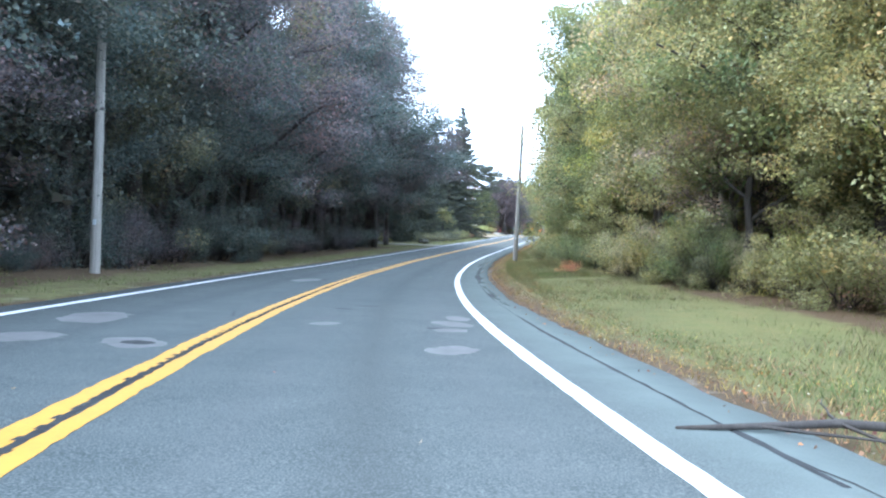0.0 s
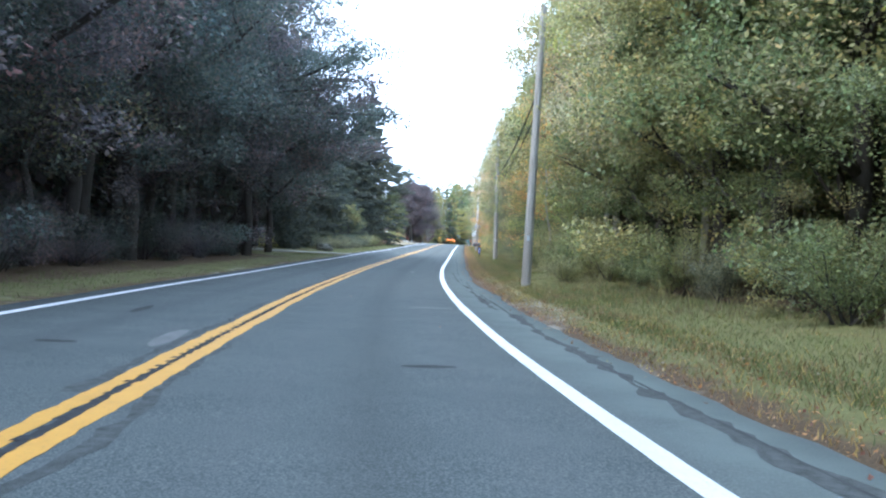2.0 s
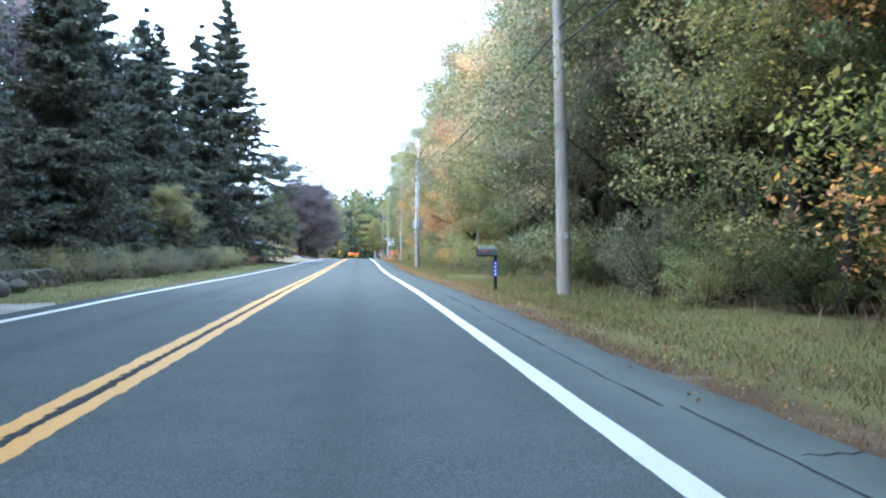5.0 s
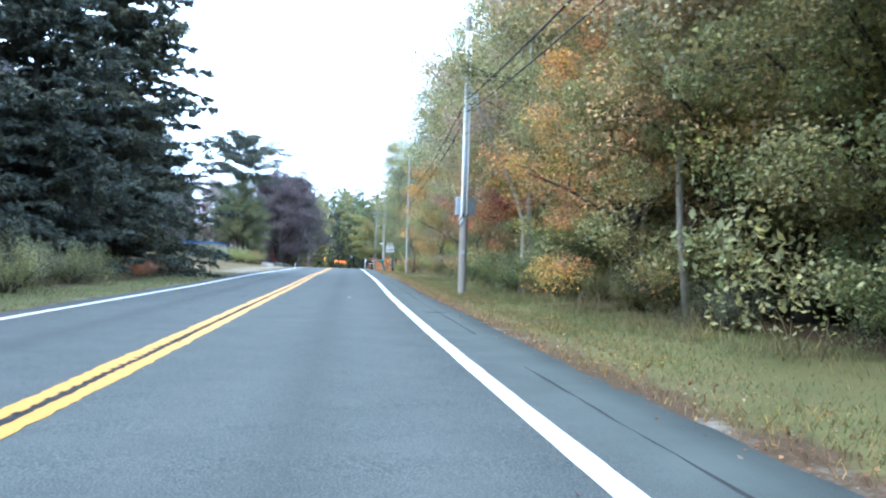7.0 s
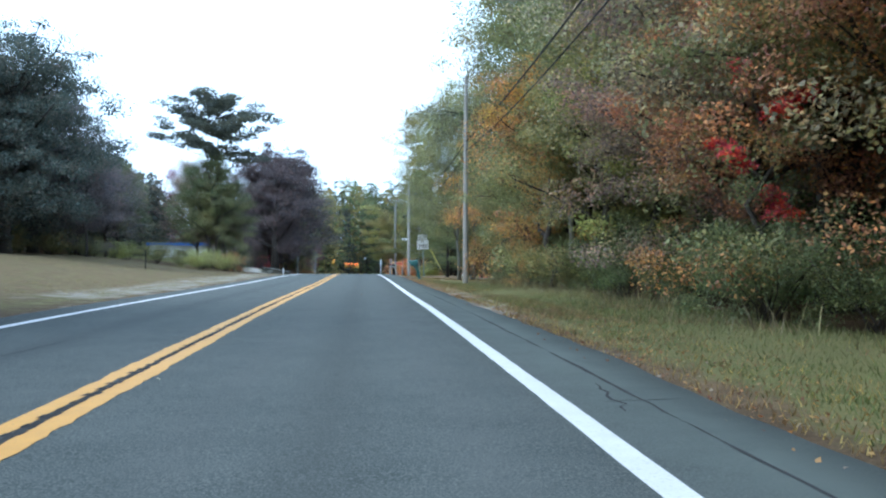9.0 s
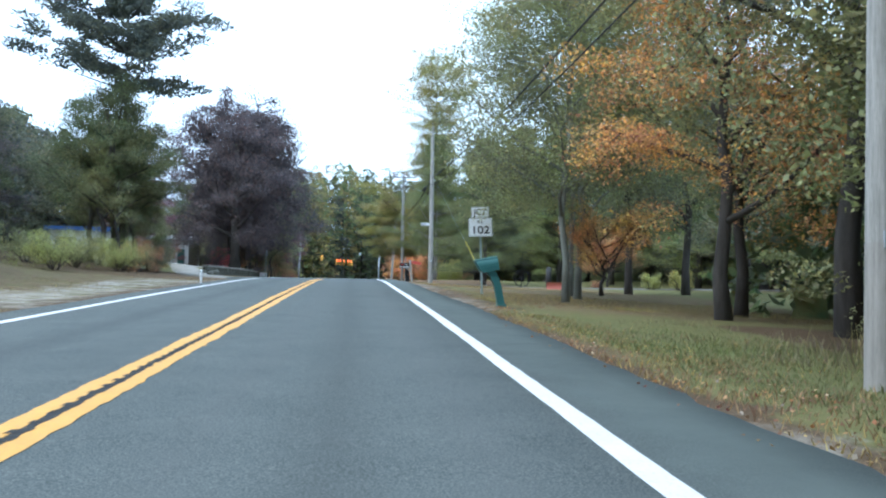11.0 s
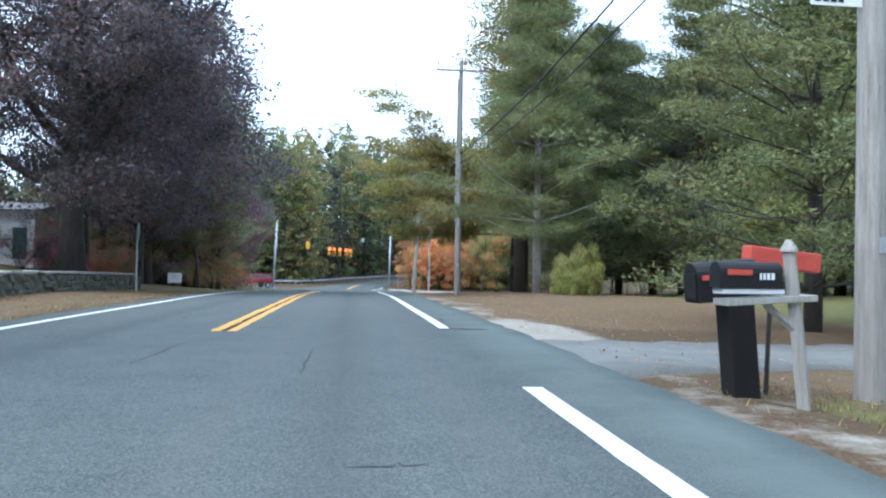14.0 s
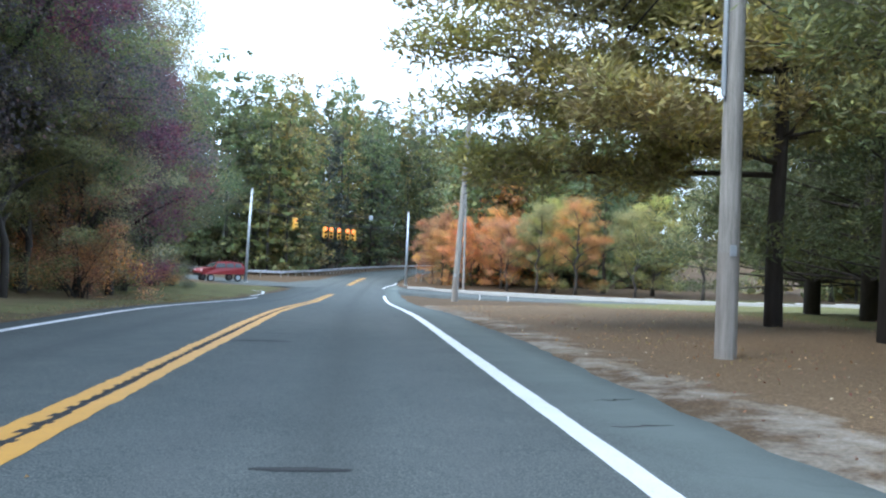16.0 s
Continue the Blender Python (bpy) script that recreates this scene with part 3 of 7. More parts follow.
def side_drive(name, pts, width, lift, mat, label):
    """A drive along places (s, o), laid over the ground."""
    p = []
    for (a, b), (c, d) in zip(pts, pts[1:]):
        for k in range(8):
            p.append((a + (c - a) * k / 8, b + (d - b) * k / 8))
    p.append(pts[-1])
    xy = np.array([plan(s, o) for s, o in p])
    so = np.array(p)
    t = np.gradient(xy, axis=0)
    t /= np.linalg.norm(t, axis=1, keepdims=True)
    nrm = np.stack([-t[:, 1], t[:, 0]], -1)
    rnd = np.random.RandomState(len(name))
    w = width / 2 + rnd.randn(len(p), 2) * 0.12
    v = []
    for side, drop in ((-1.03, 0.3), (-1, 0), (0, 0), (1, 0), (1.03, 0.3)):
        q = xy + nrm * (side * (w[:, :1] if side < 0 else w[:, 1:]))
        s, o = lane_coords(q[:, 0], q[:, 1])
        v.append(np.stack([q[:, 0], q[:, 1], ground_z(s, o) + lift - drop], -1))
    n = len(p)
    q = np.concatenate([np.stack([k * n + np.arange(n - 1), k * n + np.arange(1, n), (k + 1) * n + np.arange(1, n), (k + 1) * n + np.arange(n - 1)], -1) for k in range(4)])
    return tagged(new(name, mesh_np(name, np.concatenate(v), q, mat)), label, "driveway", kind="structure")


GRAVEL = plain("pale_gravel", (0.25, 0.235, 0.205), 0.95, vary=0.3, scale=1.5, bump=0.5)
DRIVEWAY = plain("worn_driveway_asphalt", (0.15, 0.152, 0.144), 0.95, vary=0.25, scale=2.0, bump=0.4, spec=0.15)
for name, mat, label in (("paved_side_drive", DRIVEWAY, "grey paved driveway past the mailboxes"), ("paved_drive", GRAVEL, "grey paved drive between bushes and stone wall"), ("house_drive", GRAVEL, "pale gravel driveway into a wooded yard")):
    side_drive(name, DRIVES[name][0], DRIVES[name][1], 0.02, mat, label)

# ---------------------------------------------------------------- trees


def leaf_cloud(rnd, centres, spread, per, size, flat=0.6, droop=0.35, narrow=0.62):
    """Leaves, each a small four-cornered blade with its own turn, strewn round clump centres."""
    c = np.repeat(np.asarray(centres, float), per, 0)
    sp = np.repeat(np.broadcast_to(np.asarray(spread, float), (len(centres),)), per)
    n = len(c)
    d = rnd.randn(n, 3)
    d /= np.linalg.norm(d, axis=1, keepdims=True) + 1e-9
    r = sp * rnd.rand(n) ** 0.45
    p = c + d * r[:, None] * np.array([1, 1, flat])
    az = rnd.rand(n) * 2 * np.pi
    tilt = rnd.randn(n) * 0.5 - droop
    a = np.stack([np.cos(az) * np.cos(tilt), np.sin(az) * np.cos(tilt), np.sin(tilt)], -1)
    side = np.cross(a, np.stack([rnd.randn(n) * 0.4, rnd.randn(n) * 0.4, np.ones(n)], -1))
    side /= np.linalg.norm(side, axis=1, keepdims=True) + 1e-9
    sz = size * (0.6 + 0.8 * rnd.rand(n))[:, None]
    a, side = a * sz, side * sz * narrow
    nrm = np.cross(a, side)
    nrm /= np.linalg.norm(nrm, axis=1, keepdims=True) + 1e-9
    bend = nrm * sz * 0.12
    v = np.stack([p - a * 0.5, p + side * 0.5 + a * 0.05 + bend, p + a * 0.5, p - side * 0.5 + a * 0.05 + bend], 1).reshape(-1, 3)
    return v, np.arange(len(v)).reshape(-1, 4)


def spray_cloud(rnd, base, tip, per, length, width, droop=0.15):
    """Needle sprays along twigs from base to tip: narrow blades that fan out sideways and down."""
    base, tip = np.repeat(base, per, 0), np.repeat(tip, per, 0)
    n = len(base)
    k = rnd.rand(n)[:, None]
    p = base + (tip - base) * k
    d = tip - base
    d /= np.linalg.norm(d, axis=1, keepdims=True) + 1e-9
    q = d * 0.7 + rnd.randn(n, 3) * np.array([0.55, 0.55, 0.3])
    q[:, 2] -= droop
    q /= np.linalg.norm(q, axis=1, keepdims=True) + 1e-9
    side = np.cross(q, rnd.randn(n, 3))
    side /= np.linalg.norm(side, axis=1, keepdims=True) + 1e-9
    ln = length * (0.6 + 0.7 * rnd.rand(n))[:, None]
    v = np.stack([p - side * width * 0.5, p + q * ln * 0.5 - side * width * 0.75, p + q * ln, p + q * ln * 0.45 + side * width * 0.75], 1).reshape(-1, 3)
    return v, np.arange(len(v)).reshape(-1, 4)


def branch_path(rnd, start, direction, length, n=5, bend=0.25, lift=0.0):
    pts, d, p = [Vector(start)], Vector(direction).normalized(), Vector(start)
    for _ in range(n):
        d = (d + Vector((rnd.randn() * bend, rnd.randn() * bend, rnd.randn() * bend * 0.6 + lift))).normalized()
        p = p + d * (length / n)
        pts.append(p.copy())
    return pts


def assemble(name, wood_bm, wood_mat, leaf_mesh):
    root = new(name)
    root.empty_display_size = 0.3
    part("trunk", wood_bm, wood_mat, root, smooth=True)
    crown = new("crown", leaf_mesh)
    crown.parent = root
    return root


def make_broadleaf(seed, height=13.0, radius=4.2, base=2.4, clumps=95, per=66, leaf=0.2, wood=BARK, girth=0.2, limbs=11, lean=0.0, boughs=()):
    rnd = np.random.RandomState(seed)
    bm = bmesh.new()
    n = 9
    trunk = [Vector((lean * (i / n) ** 1.5 * height * 0.12 + rnd.randn() * 0.06 * i ** 0.5, rnd.randn() * 0.06 * i ** 0.5, height * 0.93 * i / n)) for i in range(n + 1)]
    trunk[0].z = -0.3
    tube(bm, trunk, [girth * (1.35 if i == 0 else 1.05 - 0.9 * i / n) + 0.015 for i in range(n + 1)], 9)
    tips = []
    for k in range(limbs):
        f = 0.22 + 0.68 * (k + rnd.rand() * 0.6) / limbs
        i = min(int(f * n), n - 1)
        start = trunk[i].lerp(trunk[i + 1], f * n - i)
        az = k * 2.4 + rnd.rand() * 0.7
        reach = radius * (1.05 - 0.75 * max(0, f - 0.35)) * (0.75 + 0.4 * rnd.rand())
        path = branch_path(rnd, start, (math.cos(az), math.sin(az), 0.55 + 0.5 * f), reach * 1.1, 5, 0.22, 0.03)
        r0 = girth * (0.48 - 0.3 * f) + 0.02
        tube(bm, path, [r0 * (1 - 0.8 * j / 5) + 0.008 for j in range(6)], 6)
        for j in (2, 3, 4, 5):
            tips.append(path[j])
        for j in (2, 3, 4):
            d = (path[j] - path[j - 1]).normalized() + Vector((rnd.randn(), rnd.randn(), rnd.randn() * 0.5)) * 0.8
            twig = branch_path(rnd, path[j], d, reach * 0.45, 3, 0.3)
            tube(bm, twig, [r0 * 0.35 + 0.005, r0 * 0.25 + 0.004, 0.01, 0.006], 4)
            tips += twig[2:]
    for az, length, z, slope in boughs:
        path = branch_path(rnd, (0, 0, z), (math.cos(az), math.sin(az), slope), length, 8, 0.1, 0.0)
        tube(bm, path, [0.1 * (1 - 0.11 * j) + 0.006 for j in range(9)], 6)
        for p in path[3:]:
            for _ in range(3):
                tips.append(p + Vector((rnd.randn() * 0.6, rnd.randn() * 0.6, rnd.randn() * 0.25)))
    tips.append(trunk[-1])
    tips = np.array(tips)
    # fill the shape between the tips unevenly, leaving gaps
    m = max(0, clumps - len(tips))
    cz = base + (height - base) * rnd.rand(m)
    f = (cz - base) / (height - base)
    rr = radius * np.sqrt(np.clip(1 - (1.6 * f - 0.65) ** 2, 0.06, 1)) * (0.3 + 0.75 * rnd.rand(m) ** 0.5)
    az = rnd.rand(m) * 2 * np.pi
    rr *= 1 + 0.22 * np.sin(3 * az + seed) * np.cos(f * 7 + seed)
    extra = np.stack([rr * np.cos(az) + lean * f ** 1.5 * height * 0.12, rr * np.sin(az), cz], -1)
    cen = np.concatenate([tips, extra])
    v, q = leaf_cloud(rnd, cen, (0.55 + 0.6 * rnd.rand(len(cen))) * min(radius, 5.0) / 4.2 * 1.15, per, leaf)
    return assemble("broadleaf_tree", bm, wood, mesh_np("crown", v, q, LEAF))


def make_spruce(seed, height=15.0, radius=4.0, base=0.4, whorls=36, per=34, wood=BARK, spray=0.24):
    rnd = np.random.RandomState(seed)
    bm = bmesh.new()
    tube(bm, [(0, 0, -0.3), (0.03, 0, height * 0.4), (0, 0.04, height * 0.98)], [0.26, 0.16, 0.015], 9)
    b, t = [], []
    for w in range(whorls):
        f = (w + 0.5 * rnd.rand()) / whorls
        z = base + (height - base) * f * 0.985
        reach = radius * (1 - f) ** 0.85 * (0.8 + 0.25 * rnd.rand()) + 0.12
        k = 7 if f < 0.8 else 5
        for j in range(k):
            az = 2 * math.pi * (j + rnd.rand() * 0.7) / k + w
            rch = reach * (0.55 + 0.5 * rnd.rand())
            drop = -0.34 + 0.5 * f + rnd.randn() * 0.16
            d = Vector((math.cos(az), math.sin(az), drop))
            path = branch_path(rnd, (0, 0, max(0.3, z + rnd.randn() * 0.28)), d, rch, 4, 0.12, 0.06)
            if rch > 0.8:
                tube(bm, path, [0.03, 0.025, 0.018, 0.012, 0.006], 4, False)
            for i in range(1, 5):
                p0, p1 = path[i - 1], path[i]
                b.append(p0), t.append(p1)
                if rch > 0.7:
                    for side in (-1, 1):
                        sd = Vector((-math.sin(az), math.cos(az), 0)) * side
                        ln = rch * 0.36 * (1.15 - 0.2 * i) * (0.7 + 0.5 * rnd.rand())
                        b.append(p1.copy()), t.append(p1 + (sd * 0.8 + d * 0.6) * ln + Vector((0, 0, -0.12 * ln)))
    v, q = spray_cloud(rnd, np.array(b), np.array(t), per, spray, spray * 0.24)
    return assemble("spruce_tree", bm, wood, mesh_np("crown", v, q, NEEDLE))


def make_pine(seed, height=17.0, radius=4.5, base=3.0, whorls=13, per=42, clump=0.75, flat=0.42, wood=BARK, arms=5, girth=0.27, narrow_top=0.8, sway=0.0, long_limbs=(), tuft=0.042, needle=0.25, outline=((0, 1), (1, 1)), along=8):
    """White pine: tiers of level limbs with tufts towards their ends, and sky between the tiers."""
    rnd = np.random.RandomState(seed)
    bm = bmesh.new()
    trunk = [Vector((sway * (i / 6) ** 2 + rnd.randn() * 0.05, rnd.randn() * 0.05, height * i / 6 * 0.985)) for i in range(7)]
    trunk[0].z = -0.3
    tube(bm, trunk, [girth * (1.15 - 0.17 * i) for i in range(6)] + [0.02], 10)
    cen, spr = [], []
    for w in range(whorls):
        f = (w + 0.3 * rnd.rand()) / (whorls - 0.5)
        z = base + (height - base) * f * 0.97
        u = min(z / (height * 0.985) * 6, 5.99)
        start = trunk[int(u)].lerp(trunk[int(u) + 1], u - int(u))
        reach0 = radius * float(np.interp(f, *zip(*outline))) * (1 - f ** 1.6 * narrow_top) * (0.8 + 0.35 * rnd.rand())
        for j in range(arms):
            az = 2 * math.pi * (j + 0.8 * rnd.rand()) / arms + w * 0.9
            reach = reach0 * (0.45 + 0.75 * rnd.rand())
            path = branch_path(rnd, start, (math.cos(az), math.sin(az), 0.08 + 0.5 * f), reach, 5, 0.12, 0.035)
            tube(bm, path, [0.055 * (1 - 0.15 * i) for i in range(6)], 5, False)
            for i in (2, 3, 4, 5):
                if i == 2 and rnd.rand() < 0.45:
                    continue
                for _ in range(2):
                    cen.append(path[i] + Vector((rnd.randn() * 0.35, rnd.randn() * 0.35, 0.12 + rnd.randn() * 0.12)))
                    spr.append(clump * (0.65 + 0.5 * rnd.rand()))
    for az, ln, z, slope in long_limbs:
        path = branch_path(rnd, (0, 0, z), (math.cos(az), math.sin(az), slope), ln, 9, 0.08, 0.0)
        tube(bm, path, [0.085 * (1 - 0.09 * i) for i in range(10)], 6, False)
        for i in range(3, 10):
            for _ in range(along):
                cen.append(path[i] + Vector((rnd.randn() * 0.5, rnd.randn() * 0.6, 0.2 + rnd.randn() * 0.26)))
                spr.append(clump * (0.7 + 0.5 * rnd.rand()))
    cen = np.array(cen)
    n = len(cen)
    # tufts of long needles round each shoot end
    c = np.repeat(cen, per, 0)
    sp = np.repeat(np.array(spr), per)
    off = rnd.randn(len(c), 3)
    off /= np.linalg.norm(off, axis=1, keepdims=True)
    p = c + off * (sp * rnd.rand(len(c)) ** 0.5)[:, None] * np.array([1, 1, flat])
    q0 = off * np.array([1, 1, 0.6]) + np.array([0, 0, 0.35]) + rnd.randn(len(c), 3) * 0.35
    q0 /= np.linalg.norm(q0, axis=1, keepdims=True)
    v, q = spray_cloud(rnd, p, p + q0 * 0.1, 1, needle, tuft, 0.0)
    return assemble("white_pine", bm, wood, mesh_np("crown", v, q, NEEDLE))


def make_bush(seed, height=2.4, radius=1.5, clumps=34, per=58, leaf=0.13, weep=0.0, tidy=0.0):
    rnd = np.random.RandomState(seed)
    bm = bmesh.new()
    cen = []
    for k in range(9):
        az, out = k * 2.4 + rnd.rand(), 0.25 + 0.75 * rnd.rand()
        path = branch_path(rnd, (rnd.randn() * 0.12, rnd.randn() * 0.12, -0.1), (math.cos(az) * out, math.sin(az) * out, 1.1), height * (0.65 + 0.35 * rnd.rand()), 4, 0.2)
        tube(bm, path, [0.025, 0.02, 0.015, 0.01, 0.005], 5)
        cen += path[2:]
    m = max(4, clumps - len(cen))
    u, az = rnd.rand(m), rnd.rand(m) * 2 * np.pi
    rr = radius * np.sqrt(np.clip(1 - (u * 1.15 - 0.3) ** 2, 0.05, 1)) * (0.55 + 0.5 * rnd.rand(m)) * (1 - tidy * 0.2)
    ragged = 1 + (1 - tidy) * 0.3 * np.sin(az * 3 + seed)
    ex = np.stack([rr * np.cos(az) * ragged, rr * np.sin(az) * ragged, 0.1 + u * height * (0.82 + 0.2 * (1 - tidy) * rnd.rand(m))], -1)
    cen = np.concatenate([np.array(cen) * (1 if not tidy else 0.8), ex])
    v, q = leaf_cloud(rnd, cen, radius * (0.22 + 0.16 * rnd.rand(len(cen))), per, leaf, 0.8, 0.35 + weep, 0.6 if not weep else 0.25)
    v[:, 2] = np.maximum(v[:, 2], 0.015)
    return assemble("bush", bm, BARK, mesh_np("crown", v, q, LEAF))


PROTO = {}


def proto(kind, maker, **kw):
    """Builds a tree once, far below the road's end, as the pattern for its copies."""
    PROTO[kind] = (maker, kw, [None])


proto("oak_a", make_broadleaf, seed=11, clumps=160, per=250, leaf=0.105)
proto("oak_b", make_broadleaf, seed=23, height=15, radius=4.6, base=3.0, clumps=170, per=250, leaf=0.108)
proto("oak_c", make_broadleaf, seed=37, height=11, radius=3.8, base=0.8, clumps=150, per=250, leaf=0.1)
proto("slim_a", make_broadleaf, seed=41, height=16, radius=3.0, base=5.0, clumps=105, per=190, leaf=0.115, limbs=9, wood=PALE_BARK, girth=0.14)
proto("leaning_oak", make_broadleaf, seed=49, height=20, radius=6.2, base=2.6, clumps=230, per=150, leaf=0.15, girth=0.24, limbs=14, boughs=((0.1, 10.0, 9.2, 0.05), (-0.4, 9.0, 10.5, 0.06), (0.45, 8.5, 8.4, 0.05), (-0.1, 8.5, 12.0, 0.1)))
proto("spreading_maple", make_broadleaf, seed=47, height=3.4, radius=3.1, base=1.9, clumps=90, per=120, leaf=0.085, girth=0.1, limbs=12)
proto("sapling", make_broadleaf, seed=57, height=7.4, radius=1.0, base=5.2, clumps=34, per=130, leaf=0.1, girth=0.06, limbs=5)
proto("lawn_oak", make_broadleaf, seed=45, height=16, radius=5.0, base=3.6, clumps=290, per=250, leaf=0.1, girth=0.125, limbs=14, wood=LICHEN_BARK)
proto("edge_a", make_broadleaf, seed=53, height=7.5, radius=3.0, base=0.3, clumps=125, per=270, leaf=0.082, girth=0.1, limbs=9)
proto("edge_b", make_broadleaf, seed=59, height=9.0, radius=3.2, base=0.4, clumps=130, per=270, leaf=0.084, girth=0.12, limbs=9, lean=0.8)
proto("far_a", make_broadleaf, seed=61, height=14, radius=4.6, base=0.8, clumps=120, per=30, leaf=0.42, limbs=8)
proto("far_b", make_broadleaf, seed=67, height=15, radius=4.0, base=1.2, clumps=115, per=30, leaf=0.42, limbs=8)
proto("thicket_a", make_broadleaf, seed=83, height=9, radius=4.2, base=0.1, clumps=130, per=32, leaf=0.4, girth=0.1, limbs=8)
proto("thicket_b", make_broadleaf, seed=89, height=6, radius=3.6, base=0.05, clumps=110, per=32, leaf=0.38, girth=0.08, limbs=7)
proto("big_pine", make_pine, seed=91, height=15, radius=3.2, base=4.6, whorls=8, arms=5, per=150, clump=0.7, flat=0.42, girth=0.2, narrow_top=0.6, tuft=0.036, needle=0.22, along=7, long_limbs=((3.05, 10.6, 6.4, 0.42), (2.92, 8.9, 6.2, 0.22), (3.2, 8.8, 5.6, 0.1), (3.38, 7.9, 4.6, 0.1), (3.1, 7.6, 3.7, 0.03), (2.55, 6.5, 5.0, 0.12), (3.75, 6.4, 4.0, 0.04), (3.14, 6.0, 8.0, 0.3), (3.0, 9.0, 6.8, 0.32), (2.8, 7.0, 7.2, 0.36)))
proto("cone_pine", make_pine, seed=93, height=16.5, radius=4.8, base=2.7, whorls=15, arms=7, per=250, clump=0.95, flat=0.36, girth=0.2, narrow_top=0.92, tuft=0.022, needle=0.17, wood=PALE_BARK)
proto("beech", make_broadleaf, seed=71, height=15, radius=7.2, base=2.2, clumps=560, per=220, leaf=0.16, girth=0.45, limbs=18)
proto("spruce_a", make_spruce, seed=5)
proto("spruce_b", make_spruce, seed=9, height=17, radius=4.8, base=0.5, whorls=42, per=36)
proto("far_spruce", make_spruce, seed=13, height=15, radius=3.2, whorls=20, per=6, spray=0.6)
proto("pine_a", make_pine, seed=15, radius=6.6, base=1.4, whorls=15, arms=7, clump=0.95, flat=0.3, per=125, narrow_top=0.88, tuft=0.03, needle=0.22)
proto("pine_b", make_pine, seed=19, height=19, radius=6.6, whorls=15, base=1.5, arms=7, clump=1.0, flat=0.3, per=110, narrow_top=0.86, tuft=0.034, needle=0.23)
proto("pine_c", make_pine, seed=21, height=15, radius=6.0, base=2.2, whorls=13, arms=7, per=125, clump=1.1)
proto("tall_pine", make_pine, seed=27, height=25.5, radius=4.2, base=5.0, whorls=18, arms=7, per=85, narrow_top=0.3, clump=1.2, flat=0.34, girth=0.38, outline=((0, 0.8), (0.5, 0.8), (0.62, 0.9), (0.75, 1.7), (0.92, 1.8), (1, 1.0)))
proto("far_pine", make_pine, seed=29, height=18, radius=4.4, base=2.0, whorls=13, per=20, clump=1.3, arms=6, tuft=0.16, needle=0.46)
proto("umbrella_pine", make_pine, seed=33, height=15.4, radius=6.0, base=10.6, whorls=5, arms=6, per=130, clump=0.9, flat=0.2, narrow_top=0.6, girth=0.2, tuft=0.06, needle=0.3)
proto("bush_a", make_bush, seed=3, per=270, leaf=0.062)
proto("bush_b", make_bush, seed=6, height=1.7, radius=1.4, clumps=30, per=230, leaf=0.058)
proto("bush_c", make_bush, seed=8, height=3.2, radius=1.7, clumps=44, per=270, leaf=0.066)
proto("round_shrub", make_bush, seed=10, height=1.15, radius=0.85, clumps=40, per=60, leaf=0.07, tidy=1.0)
proto("weeping_shrub", make_bush, seed=12, height=2.9, radius=1.5, clumps=70, per=130, leaf=0.2, weep=0.8, tidy=0.9)

GREEN, DULL, OLIVE = (0.15, 0.2, 0.098), (0.165, 0.186, 0.128), (0.25, 0.268, 0.13)
LIME, ORANGE = (0.34, 0.37, 0.13), (0.6, 0.31, 0.14)
RED_LEAF, RUST, MAUVE = (0.760, 0.118, 0.135), (0.44, 0.25, 0.14), (0.33, 0.265, 0.235)
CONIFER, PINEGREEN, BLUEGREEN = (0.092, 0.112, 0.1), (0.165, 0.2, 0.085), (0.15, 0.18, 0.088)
PURPLE = (0.220, 0.094, 0.144)
OCHRE, ROSE, BEECHLEAF = (0.56, 0.36, 0.15), (0.42, 0.12, 0.16), (0.118, 0.106, 0.12)
PEACH = (0.6, 0.43, 0.27)
# HAZEL: grey-green paled to carry the haze over the right-hand wood
HAZEL, AMBER, PINEOLIVE = (0.38, 0.37, 0.24), (0.5, 0.3, 0.12), (0.265, 0.25, 0.105)
DEEPGREEN = (0.105, 0.13, 0.068)
# leaf colours darkened to hold the shade of the backlit left wood
PURPLESHADE, SHADELEAF = (0.15, 0.14, 0.155), (0.112, 0.152, 0.145)
TINT = {GREEN: "green", DULL: "dull grey-green", OLIVE: "olive-green", LIME: "yellow-green", ORANGE: "orange autumn", RED_LEAF: "bright red",
        RUST: "rust-brown", MAUVE: "mauve-brown", CONIFER: "dark green", PINEGREEN: "fresh green", BLUEGREEN: "blue-green", PURPLE: "deep purple", PURPLESHADE: "shade-darkened purplish-green", SHADELEAF: "dark", OCHRE: "orange-yellow", ROSE: "dusky red", DEEPGREEN: "deep green", BEECHLEAF: "dark copper", HAZEL: "pale grey-green", PEACH: "pale peach-coloured", AMBER: "amber-brown", PINEOLIVE: "olive-brown"}
KINDS = {make_broadleaf: ("broadleaf tree", "tree", "leaves"), make_spruce: ("spruce", "tree", "drooping needles"), make_pine: ("white pine", "tree", "tiered needles"), make_bush: ("bush", "bush", "leaves")}
_tree_rnd = np.random.RandomState(77)


